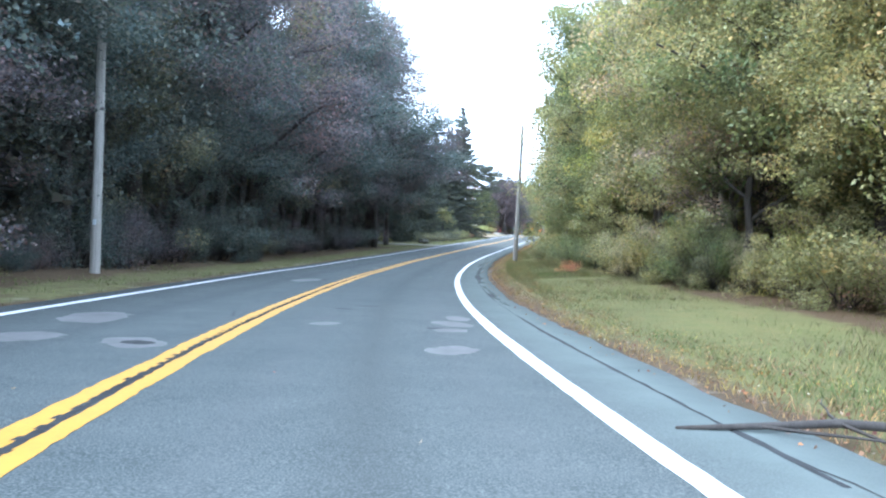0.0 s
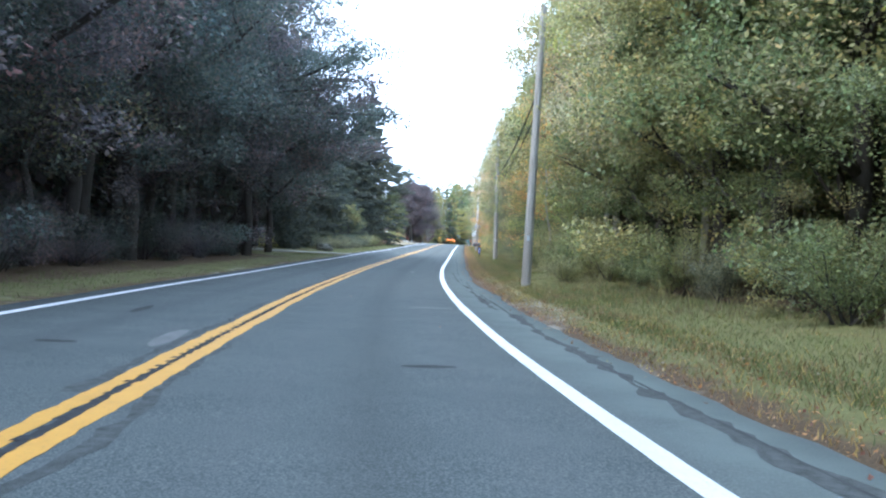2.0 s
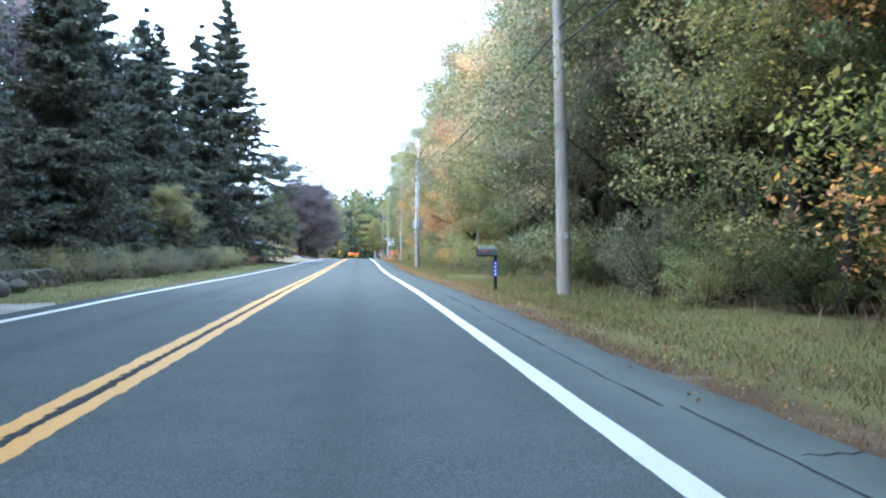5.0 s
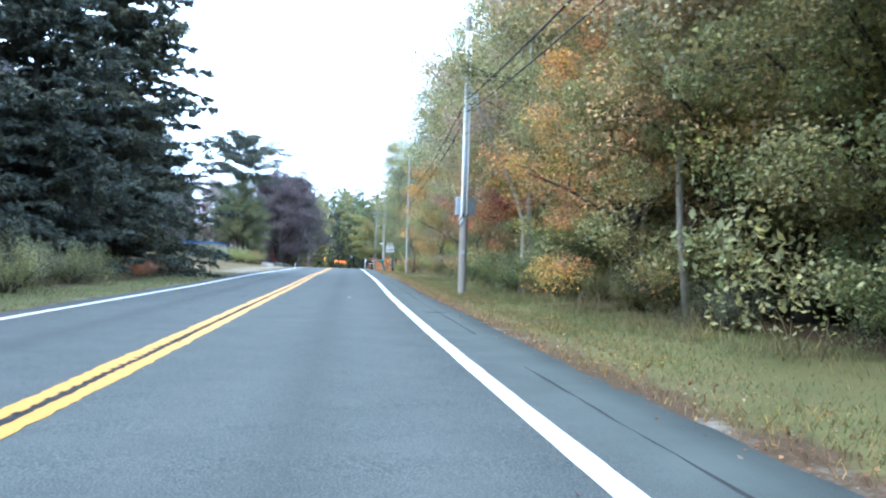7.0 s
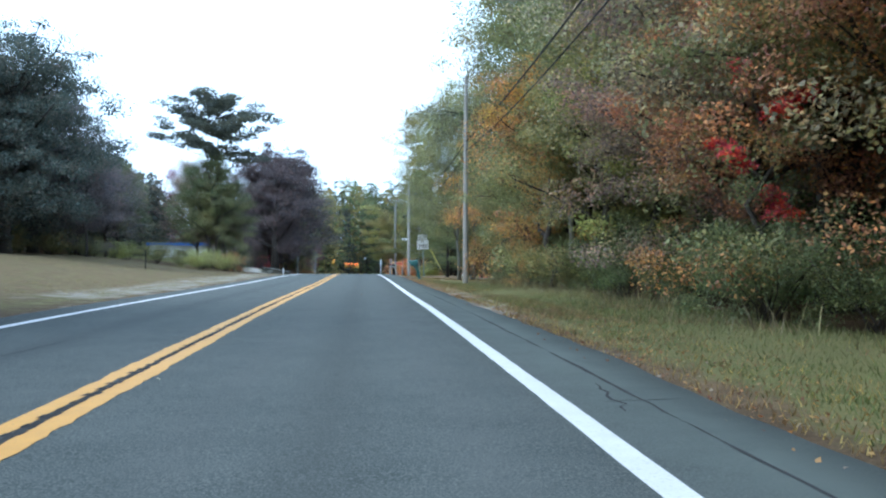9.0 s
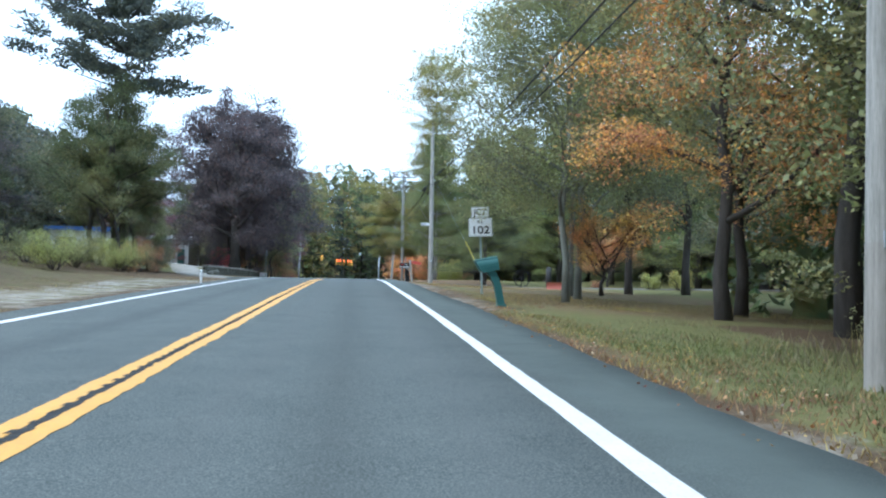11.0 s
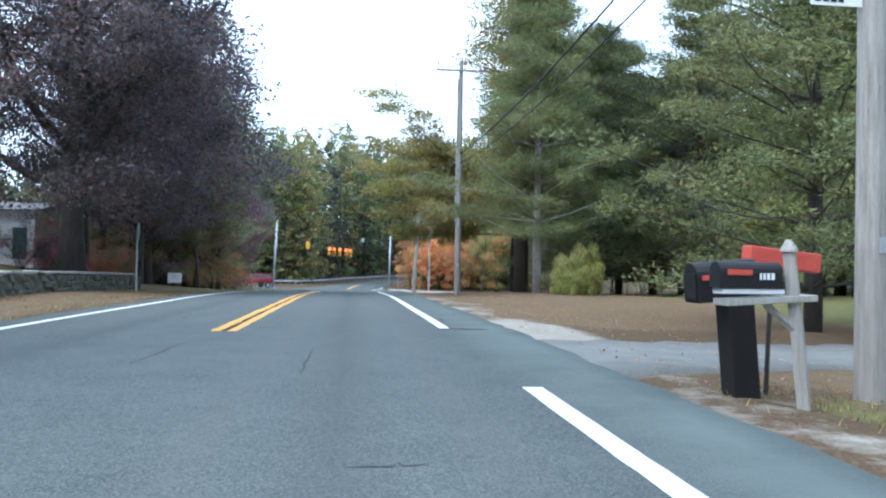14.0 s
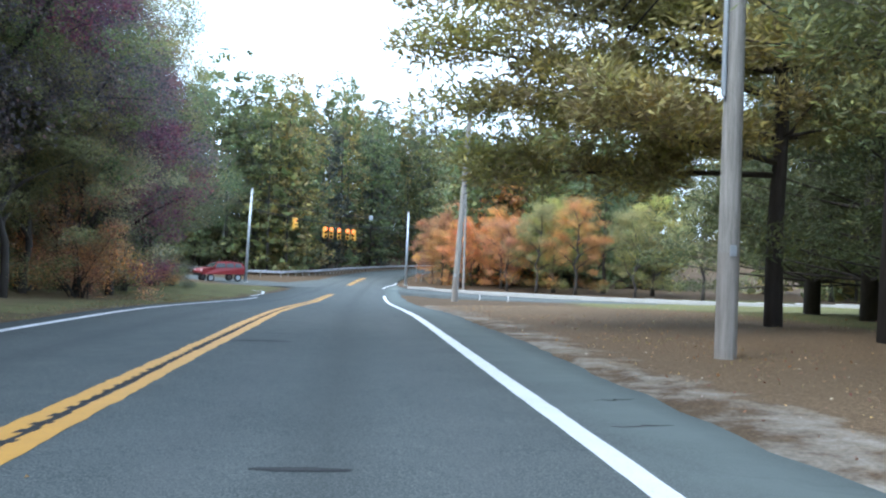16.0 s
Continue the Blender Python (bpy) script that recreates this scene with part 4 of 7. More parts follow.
def plant_at(kind, m, colour, scale=1.0, where="beside the road", stretch=1.0):
    maker, kw, made = PROTO[kind]
    full = m @ Matrix.Diagonal((1, 1, 1, 1))
    if made[0] is None:
        ob = made[0] = maker(**kw)
        ob.matrix_basis = full
    else:
        ob = made[0]
        ob = copy_thing(ob, full)
    ob.scale = (scale, scale, scale * stretch)
    noun, category, foliage = KINDS[maker]
    if kind == "round_shrub":
        noun = "clipped round shrub"
    if kind == "weeping_shrub":
        noun = "weeping shrub"
    j = 0.88 + 0.24 * _tree_rnd.rand()
    for c in ob.children:
        if c.name.startswith("crown"):
            c.color = (colour[0] * j, colour[1] * j, colour[2] * j, 1)
    return tagged(ob, f"{noun} with {TINT[colour]} {foliage} {where}", category, "roadside " + ("bushes" if category == "bush" else "trees"))


def plant(kind, s, o, colour, scale=1.0, where="beside the road", turn=None, stretch=1.0, up=0.0):
    t = _tree_rnd.rand() * 360 if turn is None else turn
    return plant_at(kind, spot(s, o, t, up - 0.03), colour, scale, where, stretch)


def pick(rnd, *weighted):
    r = rnd.rand() * sum(w for _, w in weighted)
    for v, w in weighted:
        r -= w
        if r <= 0:
            return v
    return weighted[-1][0]


_stuff = {}


def far_tree(s, o, height, radius, colour, base=0.5, n=120, per=22, leaf=0.5):
    """Adds one distant tree to the wood of its colour."""
    per, leaf = max(8, int(per * 0.6)), leaf * 1.15
    rnd = np.random.RandomState(int(abs(s * 131 + o * 17)) % 99991)
    x, y = plan(s, o)
    z = float(ground_z(s, o))
    f = rnd.rand(n)
    az = rnd.rand(n) * 2 * np.pi
    rr = radius * np.sqrt(np.clip(1 - (1.6 * f - 0.65) ** 2, 0.06, 1)) * (0.3 + 0.75 * rnd.rand(n) ** 0.5) * (1 + 0.25 * np.sin(3 * az + s))
    cen = np.stack([x + rr * np.cos(az), y + rr * np.sin(az), z + base + f * (height - base)], -1)
    v, _ = leaf_cloud(rnd, cen, (0.6 + 0.6 * rnd.rand(n)) * 1.1, per, leaf)
    k = max(10, n // 2)
    f2, a2 = rnd.rand(k) * 0.88, rnd.rand(k) * 2 * np.pi
    r2 = radius * 0.62 * np.sqrt(np.clip(1 - (1.6 * f2 - 0.65) ** 2, 0.04, 1)) * rnd.rand(k) ** 0.5
    v2, _ = leaf_cloud(rnd, np.stack([x + r2 * np.cos(a2), y + r2 * np.sin(a2), z + base + f2 * (height - base)], -1), 0.5, 3, leaf * 2.6)
    v = np.concatenate([v, v2])
    w = []
    for k in range(5):
        w.append([x + 0.16 * math.cos(k * 1.2566), y + 0.16 * math.sin(k * 1.2566), z - 0.2])
    for k in range(5):
        w.append([x + 0.05 * math.cos(k * 1.2566), y + 0.05 * math.sin(k * 1.2566), z + height * 0.8])
    _stuff.setdefault(colour, ([], []))[0].append(v)
    _stuff[colour][1].append(np.array(w))


def far_wood_done():
    for colour, (leaves, stems) in _stuff.items():
        root = tagged(new("far_wood"), f"distant trees with {TINT[colour]} leaves beyond the roadside", "woods", "far woods", "stuff")
        v = np.concatenate(leaves)
        ob = new("crowns", mesh_np("crowns", v, np.arange(len(v)).reshape(-1, 4), LEAF))
        ob.color, ob.parent = (*colour, 1), root
        w = np.concatenate(stems)
        q = [[b * 10 + k, b * 10 + (k + 1) % 5, b * 10 + 5 + (k + 1) % 5, b * 10 + 5 + k] for b in range(len(stems)) for k in range(5)]
        tr = new("trunks", mesh_np("trunks", w, q, BARK))
        tr.parent = root


def pale_trunk(s, o, z0, z1, lean, r=0.07, bend=0.0):
    """A pale, leaning, half-bare trunk standing out of the leaves."""
    rnd = np.random.RandomState(int(s * 7))
    root = tagged(new("birch_trunk"), "pale leaning bare trunk among the roadside leaves", "tree trunk", "pale trunks")
    root.matrix_basis = spot(s, o)
    bm = bmesh.new()
    n = 7
    pts = [Vector((lean * k / n * z1 + bend * max(0.0, k / n * z1 - 3.4) + rnd.randn() * 0.06, rnd.randn() * 0.06, z1 * k / n)) for k in range(n + 1)]
    pts[0].z = -0.2
    tube(bm, pts, [r * (1.15 - 0.09 * k) for k in range(n + 1)], 8)
    part("trunk", bm, PALE_BARK, root, smooth=True)
    for k in (4, 5, 6):
        bm = bmesh.new()
        tube(bm, branch_path(rnd, pts[k], (rnd.randn(), rnd.randn(), 0.9), 1.6, 4, 0.2), [r * 0.4, r * 0.3, r * 0.2, r * 0.14, 0.006], 5)
        part("limb", bm, PALE_BARK, root)

# ---------------------------------------------------------------- woods on both sides
_w = np.random.RandomState(101)


def front(s):
    """Where the wood's edge stands on the right."""
    return float(np.interp(s, [-20, 18, 28, 40, 50, 100, 150, 190], [12.3, 11.8, 10.2, 9.0, 8.6, 8.7, 9.0, 9.4]))


# right: undergrowth, edge trees, tall trees behind; the leaves turn from stretch to stretch
LOW = ((36, ((OLIVE, 3), (LIME, 1.0), (HAZEL, 1.2), (AMBER, 0.4), (MAUVE, 0.3))), (62, ((GREEN, 5), (OLIVE, 2.5))), (100, ((OLIVE, 3.4), (GREEN, 3.1), (LIME, 0.6), (AMBER, 0.4))),
       (112, ((DULL, 2), (OLIVE, 1.5), (GREEN, 1))), (121, ((GREEN, 3), (OLIVE, 2))), (129, ((GREEN, 2), (OLIVE, 2.5), (LIME, 0.4), (AMBER, 0.6))), (138, ((HAZEL, 1), (OLIVE, 2.5), (GREEN, 1), (AMBER, 0.4))),
       (146, ((LIME, 0.6), (OLIVE, 2), (GREEN, 2), (HAZEL, 1))), (157, ((RUST, 1), (AMBER, 1), (GREEN, 2), (OLIVE, 1.5))), (168, ((RUST, 0.8), (MAUVE, 1), (AMBER, 0.8), (GREEN, 2))), (300, ((AMBER, 1.5), (OLIVE, 3), (GREEN, 2), (LIME, 0.5))))
TALL = ((36, ((OLIVE, 3), (HAZEL, 2), (MAUVE, 0.4), (GREEN, 1))), (62, ((GREEN, 2), (OLIVE, 2.5), (HAZEL, 1.5), (MAUVE, 0.3))), (80, ((HAZEL, 3.5), (OLIVE, 2), (MAUVE, 0.8))), (98, ((OLIVE, 2), (GREEN, 1), (HAZEL, 2))), (112, ((HAZEL, 2.5), (OLIVE, 1.5), (MAUVE, 0.3))), (118, ((OLIVE, 1), (HAZEL, 2), (PEACH, 0.6))),
        (134, ((HAZEL, 2), (PEACH, 2.5), (OLIVE, 0.8), (OCHRE, 0.3))), (158, ((RUST, 1.2), (AMBER, 1), (OLIVE, 2), (HAZEL, 2), (PEACH, 1), (MAUVE, 0.7))), (170, ((RUST, 1), (MAUVE, 0.6), (OLIVE, 2), (HAZEL, 1))), (300, ((OLIVE, 2), (GREEN, 2), (HAZEL, 1.5))))


def tint_at(table, s):
    return pick(_w, *next(mix for end, mix in table if s < end))


for s in np.arange(6, 190, 2.3):
    c = tint_at(LOW, s) if _w.rand() < (0.25 if 60 < s < 135 else 0.6) and not 94 < s < 126 else pick(_w, (GREEN, 3), (DULL, 2), (OLIVE, 1.5))
    plant(pick(_w, ("bush_a", 3), ("bush_b", 3), ("bush_c", 2)), s + _w.randn() * 0.8, front(s) + 0.5 + _w.rand() * 1.5, c, 0.6 + 0.5 * _w.rand(), "at the edge of the wood")
for s in np.arange(10, 192, 4.0):
    plant(pick(_w, ("edge_a", 1), ("edge_b", 1)), s + _w.randn(), front(s) + 2.2 + _w.rand() * 1.2, tint_at(LOW, s), 0.9 + 0.4 * _w.rand(), "at the edge of the wood")
for s in np.arange(12, 194, 4.8):
    plant(pick(_w, ("oak_a", 1), ("oak_b", 1), ("slim_a", 0.8)), s + _w.randn() * 1.2, front(s) + 3.4 + _w.rand() * 2.0, tint_at(TALL, s), 1.15 + 0.3 * _w.rand(), "in the roadside wood")
for s in np.arange(14, 192, 5.4):
    plant("oak_c", s + _w.randn() * 1.2, front(s) + 3.0 + _w.rand() * 0.8, tint_at(LOW if s < 116 else TALL, s), 1.1 + 0.25 * _w.rand(), "at the edge of the wood", stretch=1.1)
for row, off, high in ((0, 8.0, 7), (1, 12.5, 15), (2, 18.0, 17), (3, 22.0, 8)):
    for s in np.arange(-6 + 3 * row, 206 - 3 * row, 5.0):
        if s > 158 and row in (1, 2):
            continue
        far_tree(s + _w.randn() * 1.5, front(min(s, 190)) + off + _w.rand() * 3, high + _w.rand() * 3, 3.6 + _w.rand(), tint_at(TALL, s) if high > 10 else pick(_w, (GREEN, 2), (DULL, 2)), 0.1 if high < 10 else 2.0, 110, 20)

# trees that stand out along that edge
plant("edge_b", 115.5, 10.8, OLIVE, 1.2, "at the edge of the wood")
plant("edge_a", 120, 10.6, OLIVE, 1.15, "at the edge of the wood")
plant("oak_b", 125, 12.4, PEACH, 1.0, "at the edge of the wood")
plant("edge_a", 127.5, 10.8, OLIVE, 1.05, "at the edge of the wood")
plant("oak_a", 131, 12.6, PEACH, 1.0, "at the edge of the wood")
plant("oak_c", 149, 11.5, RUST, 0.9, "at the edge of the wood")
plant("oak_b", 150, 13.0, OLIVE, 1.15, "at the edge of the wood")
plant("oak_c", 147.2, 12.4, ROSE, 0.85, "at the edge of the wood", stretch=1.15)
plant("slim_a", 146, 14.5, MAUVE, 1.05, "above the roadside wood")
plant("sapling", 159.2, 10.3, RED_LEAF, 1.0, "at the edge of the wood")
plant("edge_b", 131.5, 10.0, AMBER, 1.0, "at the edge of the wood")
plant("edge_a", 129, 10.6, OLIVE, 1.0, "at the edge of the wood")
plant("edge_b", 172, 11.0, OLIVE, 1.1, "at the edge of the wood")
plant("edge_a", 176, 10.0, AMBER, 1.25, "at the edge of the wood")
plant("edge_b", 162, 11.5, RUST, 0.95, "at the edge of the wood")
plant("edge_a", 184, 10.8, OLIVE, 1.0, "at the edge of the wood")
plant("edge_a", 122, 10.8, OLIVE, 1.0, "at the edge of the wood")
plant("slim_a", 176.3, 14.3, OLIVE, 1.1, "above the roadside wood")
plant("bush_b", 37.3, 8.8, RUST, 0.4, "low at the wood's edge")
plant("bush_b", 59, 8.2, OLIVE, 0.7, "beside a utility pole")
plant("edge_b", 24, 12.2, OLIVE, 1.0, "at the edge of the wood")
plant("edge_b", 17, 13.3, OLIVE, 0.95, "at the edge of the wood")
plant("bush_c", 26, 11.6, DULL, 0.8, "at the edge of the wood")
for s in np.arange(9, 34, 2.2):
    plant(pick(_w, ("bush_a", 1), ("bush_c", 1)), s, front(s) + 0.3 + _w.rand() * 0.8, pick(_w, (OLIVE, 4), (HAZEL, 1.2), (GREEN, 1)), 0.75 + 0.35 * _w.rand(), "at the edge of the wood")

for s, o, c, sc in ((84, 13.4, OLIVE, 1.3), (112, 13.8, OLIVE, 1.25), (139, 12.4, OLIVE, 1.3), (152, 12.6, HAZEL, 1.3), (166, 12.8, OLIVE, 1.3)):
    plant("oak_b", s, o, c, sc, "in the roadside wood")

# left: a tall wood, its shade put into dark leaf colours, up to the drive, then conifers
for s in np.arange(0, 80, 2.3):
    plant(pick(_w, ("bush_a", 2), ("bush_b", 2), ("bush_c", 2)), s + _w.randn() * 0.6, -8.6 - _w.rand() * 1.6, pick(_w, (PURPLESHADE, 3), (CONIFER, 3), (SHADELEAF, 3), (OLIVE, 0.4), (RUST, 0.3)), 0.7 + 0.5 * _w.rand(), "under the wood's edge")
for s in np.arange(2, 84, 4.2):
    plant(pick(_w, ("edge_b", 2), ("oak_c", 3), ("edge_a", 1)), s + _w.randn(), -10.2 - _w.rand() * 1.2, pick(_w, (PURPLESHADE, 1.5), (SHADELEAF, 5), (CONIFER, 3), (DULL, 1)), 1.1 + 0.3 * _w.rand(), "at the edge of the wood")
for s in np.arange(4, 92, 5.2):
    plant(pick(_w, ("oak_a", 2), ("oak_b", 3)), s + _w.randn(), -10.4 - _w.rand() * 1.6, pick(_w, (PURPLESHADE, 1.5), (SHADELEAF, 5), (DULL, 1.5), (CONIFER, 2)), 1.5 + 0.25 * _w.rand(), "in the roadside wood")
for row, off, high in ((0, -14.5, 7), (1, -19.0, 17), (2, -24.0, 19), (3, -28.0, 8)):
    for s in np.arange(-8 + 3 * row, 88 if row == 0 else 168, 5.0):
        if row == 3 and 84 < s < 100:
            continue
        far_tree(s + _w.randn(), off - _w.rand() * 3, high + _w.rand() * 3, 3.8 + _w.rand(), pick(_w, (PURPLESHADE, 3), (SHADELEAF, 3), (CONIFER, 2)), 0.1 if high < 10 else 2.5, 110, 20)
for s, o, k, c, sc in ((64, -9.8, 'oak_b', SHADELEAF, 1.55), (74, -10.5, 'oak_b', PURPLESHADE, 1.55), (84, -10.2, 'oak_b', SHADELEAF, 1.5), (91, -12.5, 'oak_a', PURPLESHADE, 1.3), (95.5, -12.5, 'oak_b', SHADELEAF, 1.2)):
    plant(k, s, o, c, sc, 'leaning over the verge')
plant('leaning_oak', 79, -8.6, SHADELEAF, 1.0, 'leaning over the road', turn=0)
plant('leaning_oak', 88.5, -9.6, PURPLESHADE, 0.9, 'beside a drive', turn=8)
for s, o, k, sc in ((99, -12, "spruce_a", 0.9), (106, -12.5, "spruce_b", 0.95), (113, -10.5, "spruce_a", 1.0), (121, -12, "spruce_b", 1.0), (130, -11.5, "spruce_a", 1.1), (138, -12.5, "spruce_b", 1.05), (147, -11.5, "spruce_a", 1.35), (156, -10.7, "spruce_b", 1.5)):
    plant(k, s, o, pick(_w, (CONIFER, 3), (SHADELEAF, 1)), sc, "in a row along the road")
for s in np.arange(103, 152, 3.4):
    plant(pick(_w, ("bush_a", 1), ("bush_b", 2)), s + _w.randn(), -7.3 - _w.rand() * 1.3, pick(_w, (DULL, 3), (OLIVE, 2), (RUST, 0.5)), 0.6 + 0.4 * _w.rand(), "over an old stone wall")
plant("edge_a", 128, -9.4, OLIVE, 0.7, "before the spruces")
plant("bush_b", 96.5, -12, LIME, 0.8, "in a wooded yard")

for s, o, z0, z1, lean, r in ((72, 9.4, 0, 6.4, -0.1, 0.06), (128, 9.8, 0, 13, -0.03, 0.09), (134, 11, 0, 13, 0.06, 0.08), (150, 10.6, 0, 12, 0.0, 0.1), (143.6, 9.75, 0, 13, 0.0, 0.12), (176.3, 10.8, 0, 13, 0.02, 0.11), (62, 10, 0, 12, 0.1, 0.1), (86, 10, 0, 13, 0.12, 0.09)):
    pale_trunk(s, o, z0, z1, lean, r)
pale_trunk(143.3, 9.45, 0, 10.5, 0.0, 0.1, -0.48)
# left: the far side of the lot, up to the junction
for s, o in ((206, -24), (210, -22.5), (213, -20.5), (216, -18.5), (219, -16.5), (221, -14.8), (223.5, -13.2), (225.5, -11.6), (203, -26), (199, -28), (218, -12.5)):
    plant("bush_b", s, o, pick(_w, (OLIVE, 3), (RUST, 1.5), (LIME, 1)), 1.05 + 0.3 * _w.rand(), "in a rough hedge")
plant("slim_a", 234.6, -13.6, DEEPGREEN, 0.85, "hung with vines")
plant("umbrella_pine", 234, -13.8, CONIFER, 1.14, "above an ivy-clad thicket")
for s, o, k, c, sc in ((233, -12.8, "edge_b", DEEPGREEN, 1.1), (234.5, -14.4, "edge_b", GREEN, 1.3), (231, -13.2, "edge_b", OLIVE, 1.05), (234, -12.0, "edge_a", OLIVE, 0.6), (234, -15.8, "oak_c", DEEPGREEN, 0.9), (232, -11.0, "bush_c", DULL, 0.95), (230.8, -14.2, "edge_b", DEEPGREEN, 1.35), (252, -17.6, "edge_b", PURPLE, 0.95), (235, -11.8, "bush_c", AMBER, 0.7), (229.5, -11.4, "bush_a", RUST, 0.9), (227, -11.6, "bush_b", OLIVE, 0.9)):
    plant(k, s, o, c, sc, "in a vine clump")
for s, o, k, c, sc in ((205, -24.0, "beech", SHADELEAF, 1.02), (214, -25.5, "beech", PURPLESHADE, 0.88), (221, -24, "oak_c", PURPLESHADE, 1.0), (226, -26, "oak_c", DULL, 1.0), (232, -25, "oak_c", PURPLESHADE, 0.95), (238, -26, "oak_c", DEEPGREEN, 1.05), (246, -28, "oak_c", PURPLESHADE, 0.95), (253, -29, "oak_c", DULL, 1.0), (212, -20.5, "edge_b", PURPLESHADE, 0.9)):
    plant(k, s, o, c, sc, "behind the open lot")
for s, o, h, r, c in ((206, -26, 14, 5, DULL), (200, -28, 17, 5, DULL), (194, -33, 18, 5, GREEN), (186, -36, 17, 5, DULL), (178, -36, 16, 5, DULL), (170, -32, 16, 5, GREEN), (163, -24, 16, 5, DULL), (211, -27, 13, 4.5, DULL), (214, -33, 14, 5, MAUVE), (220, -29, 12, 4.5, MAUVE), (262, -33, 14, 5, MAUVE), (268, -36, 15, 5, DULL), (254, -34, 14, 5, DULL), (247, -30, 12, 4, DULL), (284, -37, 16, 6, DULL), (296, -37, 16, 6, GREEN), (275, -36, 15, 5.5, DULL), (268, -31, 13, 5, DULL), (240, -34, 13, 5, DULL), (233, -29, 12, 4.5, MAUVE), (227, -34, 14, 5, RUST), (232, -40, 15, 5, DULL), (240, -44, 16, 5, OLIVE), (250, -46, 16, 5, DULL), (260, -46, 16, 5, GREEN), (270, -44, 15, 5, DULL), (282, -44, 16, 5, DULL), (296, -42, 15, 5, GREEN), (308, -38, 15, 5, OLIVE), (204, -38, 17, 5, GREEN), (217, -40, 15, 5, DULL), (228, -46, 15, 5, OLIVE)):
    far_tree(s, o, h, r, {GREEN: CONIFER, DULL: CONIFER, MAUVE: DULL}.get(c, c), 0.6, 230, 40, 0.4)
    far_tree(s + 3, o - 5, 6, 4, c, 0.1, 70, 20)
plant("beech", 264.75, -10.5, BEECHLEAF, 1.15, "over a stone wall")
for s, o, c in ((267, -13.5, PURPLESHADE), (269.5, -12.6, ROSE), (272, -13.6, PURPLESHADE), (274.5, -12.4, RUST), (277, -13, PURPLESHADE)):
    plant("bush_c", s, o, c, 0.8, "in the shade of the copper beech")
plant("oak_a", 270, -23.5, MAUVE, 1.25, "beside a white house")
plant("oak_b", 276, -26.5, PURPLE, 1.05, "beside a white house")
plant("oak_a", 271.5, -21.6, PURPLE, 0.55, "near a white house")
plant("spreading_maple", 276.8, -19.9, ROSE, 0.62, "before a white house", up=0.1)
for s, o, k, c, sc in ((271, -12.0, "oak_b", BEECHLEAF, 1.2), (279, -11.2, "oak_c", PURPLESHADE, 1.1), (287.5, -9.4, "edge_a", OLIVE, 1.15), (291, -8.9, "edge_a", HAZEL, 1.1), (297, -9.4, "edge_b", PURPLE, 1.2), (285.5, -10.6, "oak_b", GREEN, 1.3), (291, -10.8, "oak_b", PURPLE, 1.15), (284, -8.6, "edge_b", OLIVE, 0.95), (289.5, -8.2, "bush_c", RUST, 1.3), (296, -11.2, "oak_b", PURPLESHADE, 1.2), (288, -14, "oak_c", DEEPGREEN, 1.5), (294, -13.5, "oak_c", DEEPGREEN, 1.5), (302, -13.5, "oak_b", GREEN, 1.2), (312, -14.0, "oak_b", OLIVE, 1.35), (321, -14.5, "oak_b", GREEN, 1.4), (276, -12.5, "oak_a", BEECHLEAF, 1.2), (284, -13, "oak_b", BEECHLEAF, 1.1), (292, -14.5, "oak_b", PURPLESHADE, 1.3), (280, -11.0, "oak_b", BEECHLEAF, 1.3), (286, -13, "oak_a", OLIVE, 1.35), (288.5, -11.6, "oak_b", PURPLESHADE, 1.2), (295, -12.4, "oak_a", PURPLESHADE, 1.3), (283, -11.5, "edge_a", MAUVE, 0.95), (299, -11.0, "edge_a", GREEN, 1.1), (303, -10.5, "edge_b", DULL, 1.0), (306, -13, "oak_a", GREEN, 1.1), (310, -11, "edge_a", GREEN, 1.1), (315, -13, "oak_b", DULL, 1.05), (322, -16, "oak_c", GREEN, 1.1), (293, -16, "oak_b", DULL, 1.15), (300, -18, "far_a", DULL, 1.2), (310, -20, "far_b", GREEN, 1.2), (296, -20, "thicket_a", DULL, 1.0), (298, -24, "thicket_a", DULL, 1.0), (302, -23, "thicket_a", GREEN, 1.0), (318, -24, "far_a", DULL, 1.2)):
    plant(k, s, o, c, sc, "before the junction")
for s in np.arange(288, 326, 4.0):
    plant("thicket_b", s, -14.5 - _w.rand() * 1.5, pick(_w, (PURPLESHADE, 2), (CONIFER, 2), (GREEN, 1)), 0.7 + 0.25 * _w.rand(), "in the shade of the wood")
for s in np.arange(274, 316, 2.6):
    plant(pick(_w, ("bush_a", 1), ("bush_c", 1)), s, -10.3 - _w.rand() * 1.5 - (2.0 if s < 290 else 0), pick(_w, (DULL, 2), (OLIVE, 2), (GREEN, 2), (RUST, 1)), 0.8 + 0.3 * _w.rand(), "before the junction")

# right: lawn trees and pines up to the junction
plant("lawn_oak", 213.5, 12.05, OLIVE, 1.0, "on the lawn", turn=20)
plant("lawn_oak", 210.4, 11.5, DULL, 1.05, "on the lawn", turn=140)
plant("lawn_oak", 206.4, 9.9, OLIVE, 0.95, "on the lawn", turn=250)
plant("oak_b", 221, 17.5, GREEN, 0.95, "on the lawn")
plant("spreading_maple", 209.3, 12.2, AMBER, 0.72, "low over the lawn", up=0.45)
plant("oak_b", 193.5, 12.6, OLIVE, 1.25, "at the edge of the wood", stretch=1.1)
plant("oak_b", 187, 13.2, DULL, 1.3, "at the edge of the wood", stretch=1.1)
plant("oak_b", 202, 14.5, OLIVE, 0.9, "on the lawn")
plant("oak_b", 219, 20, DULL, 1.0, "behind the lawn")
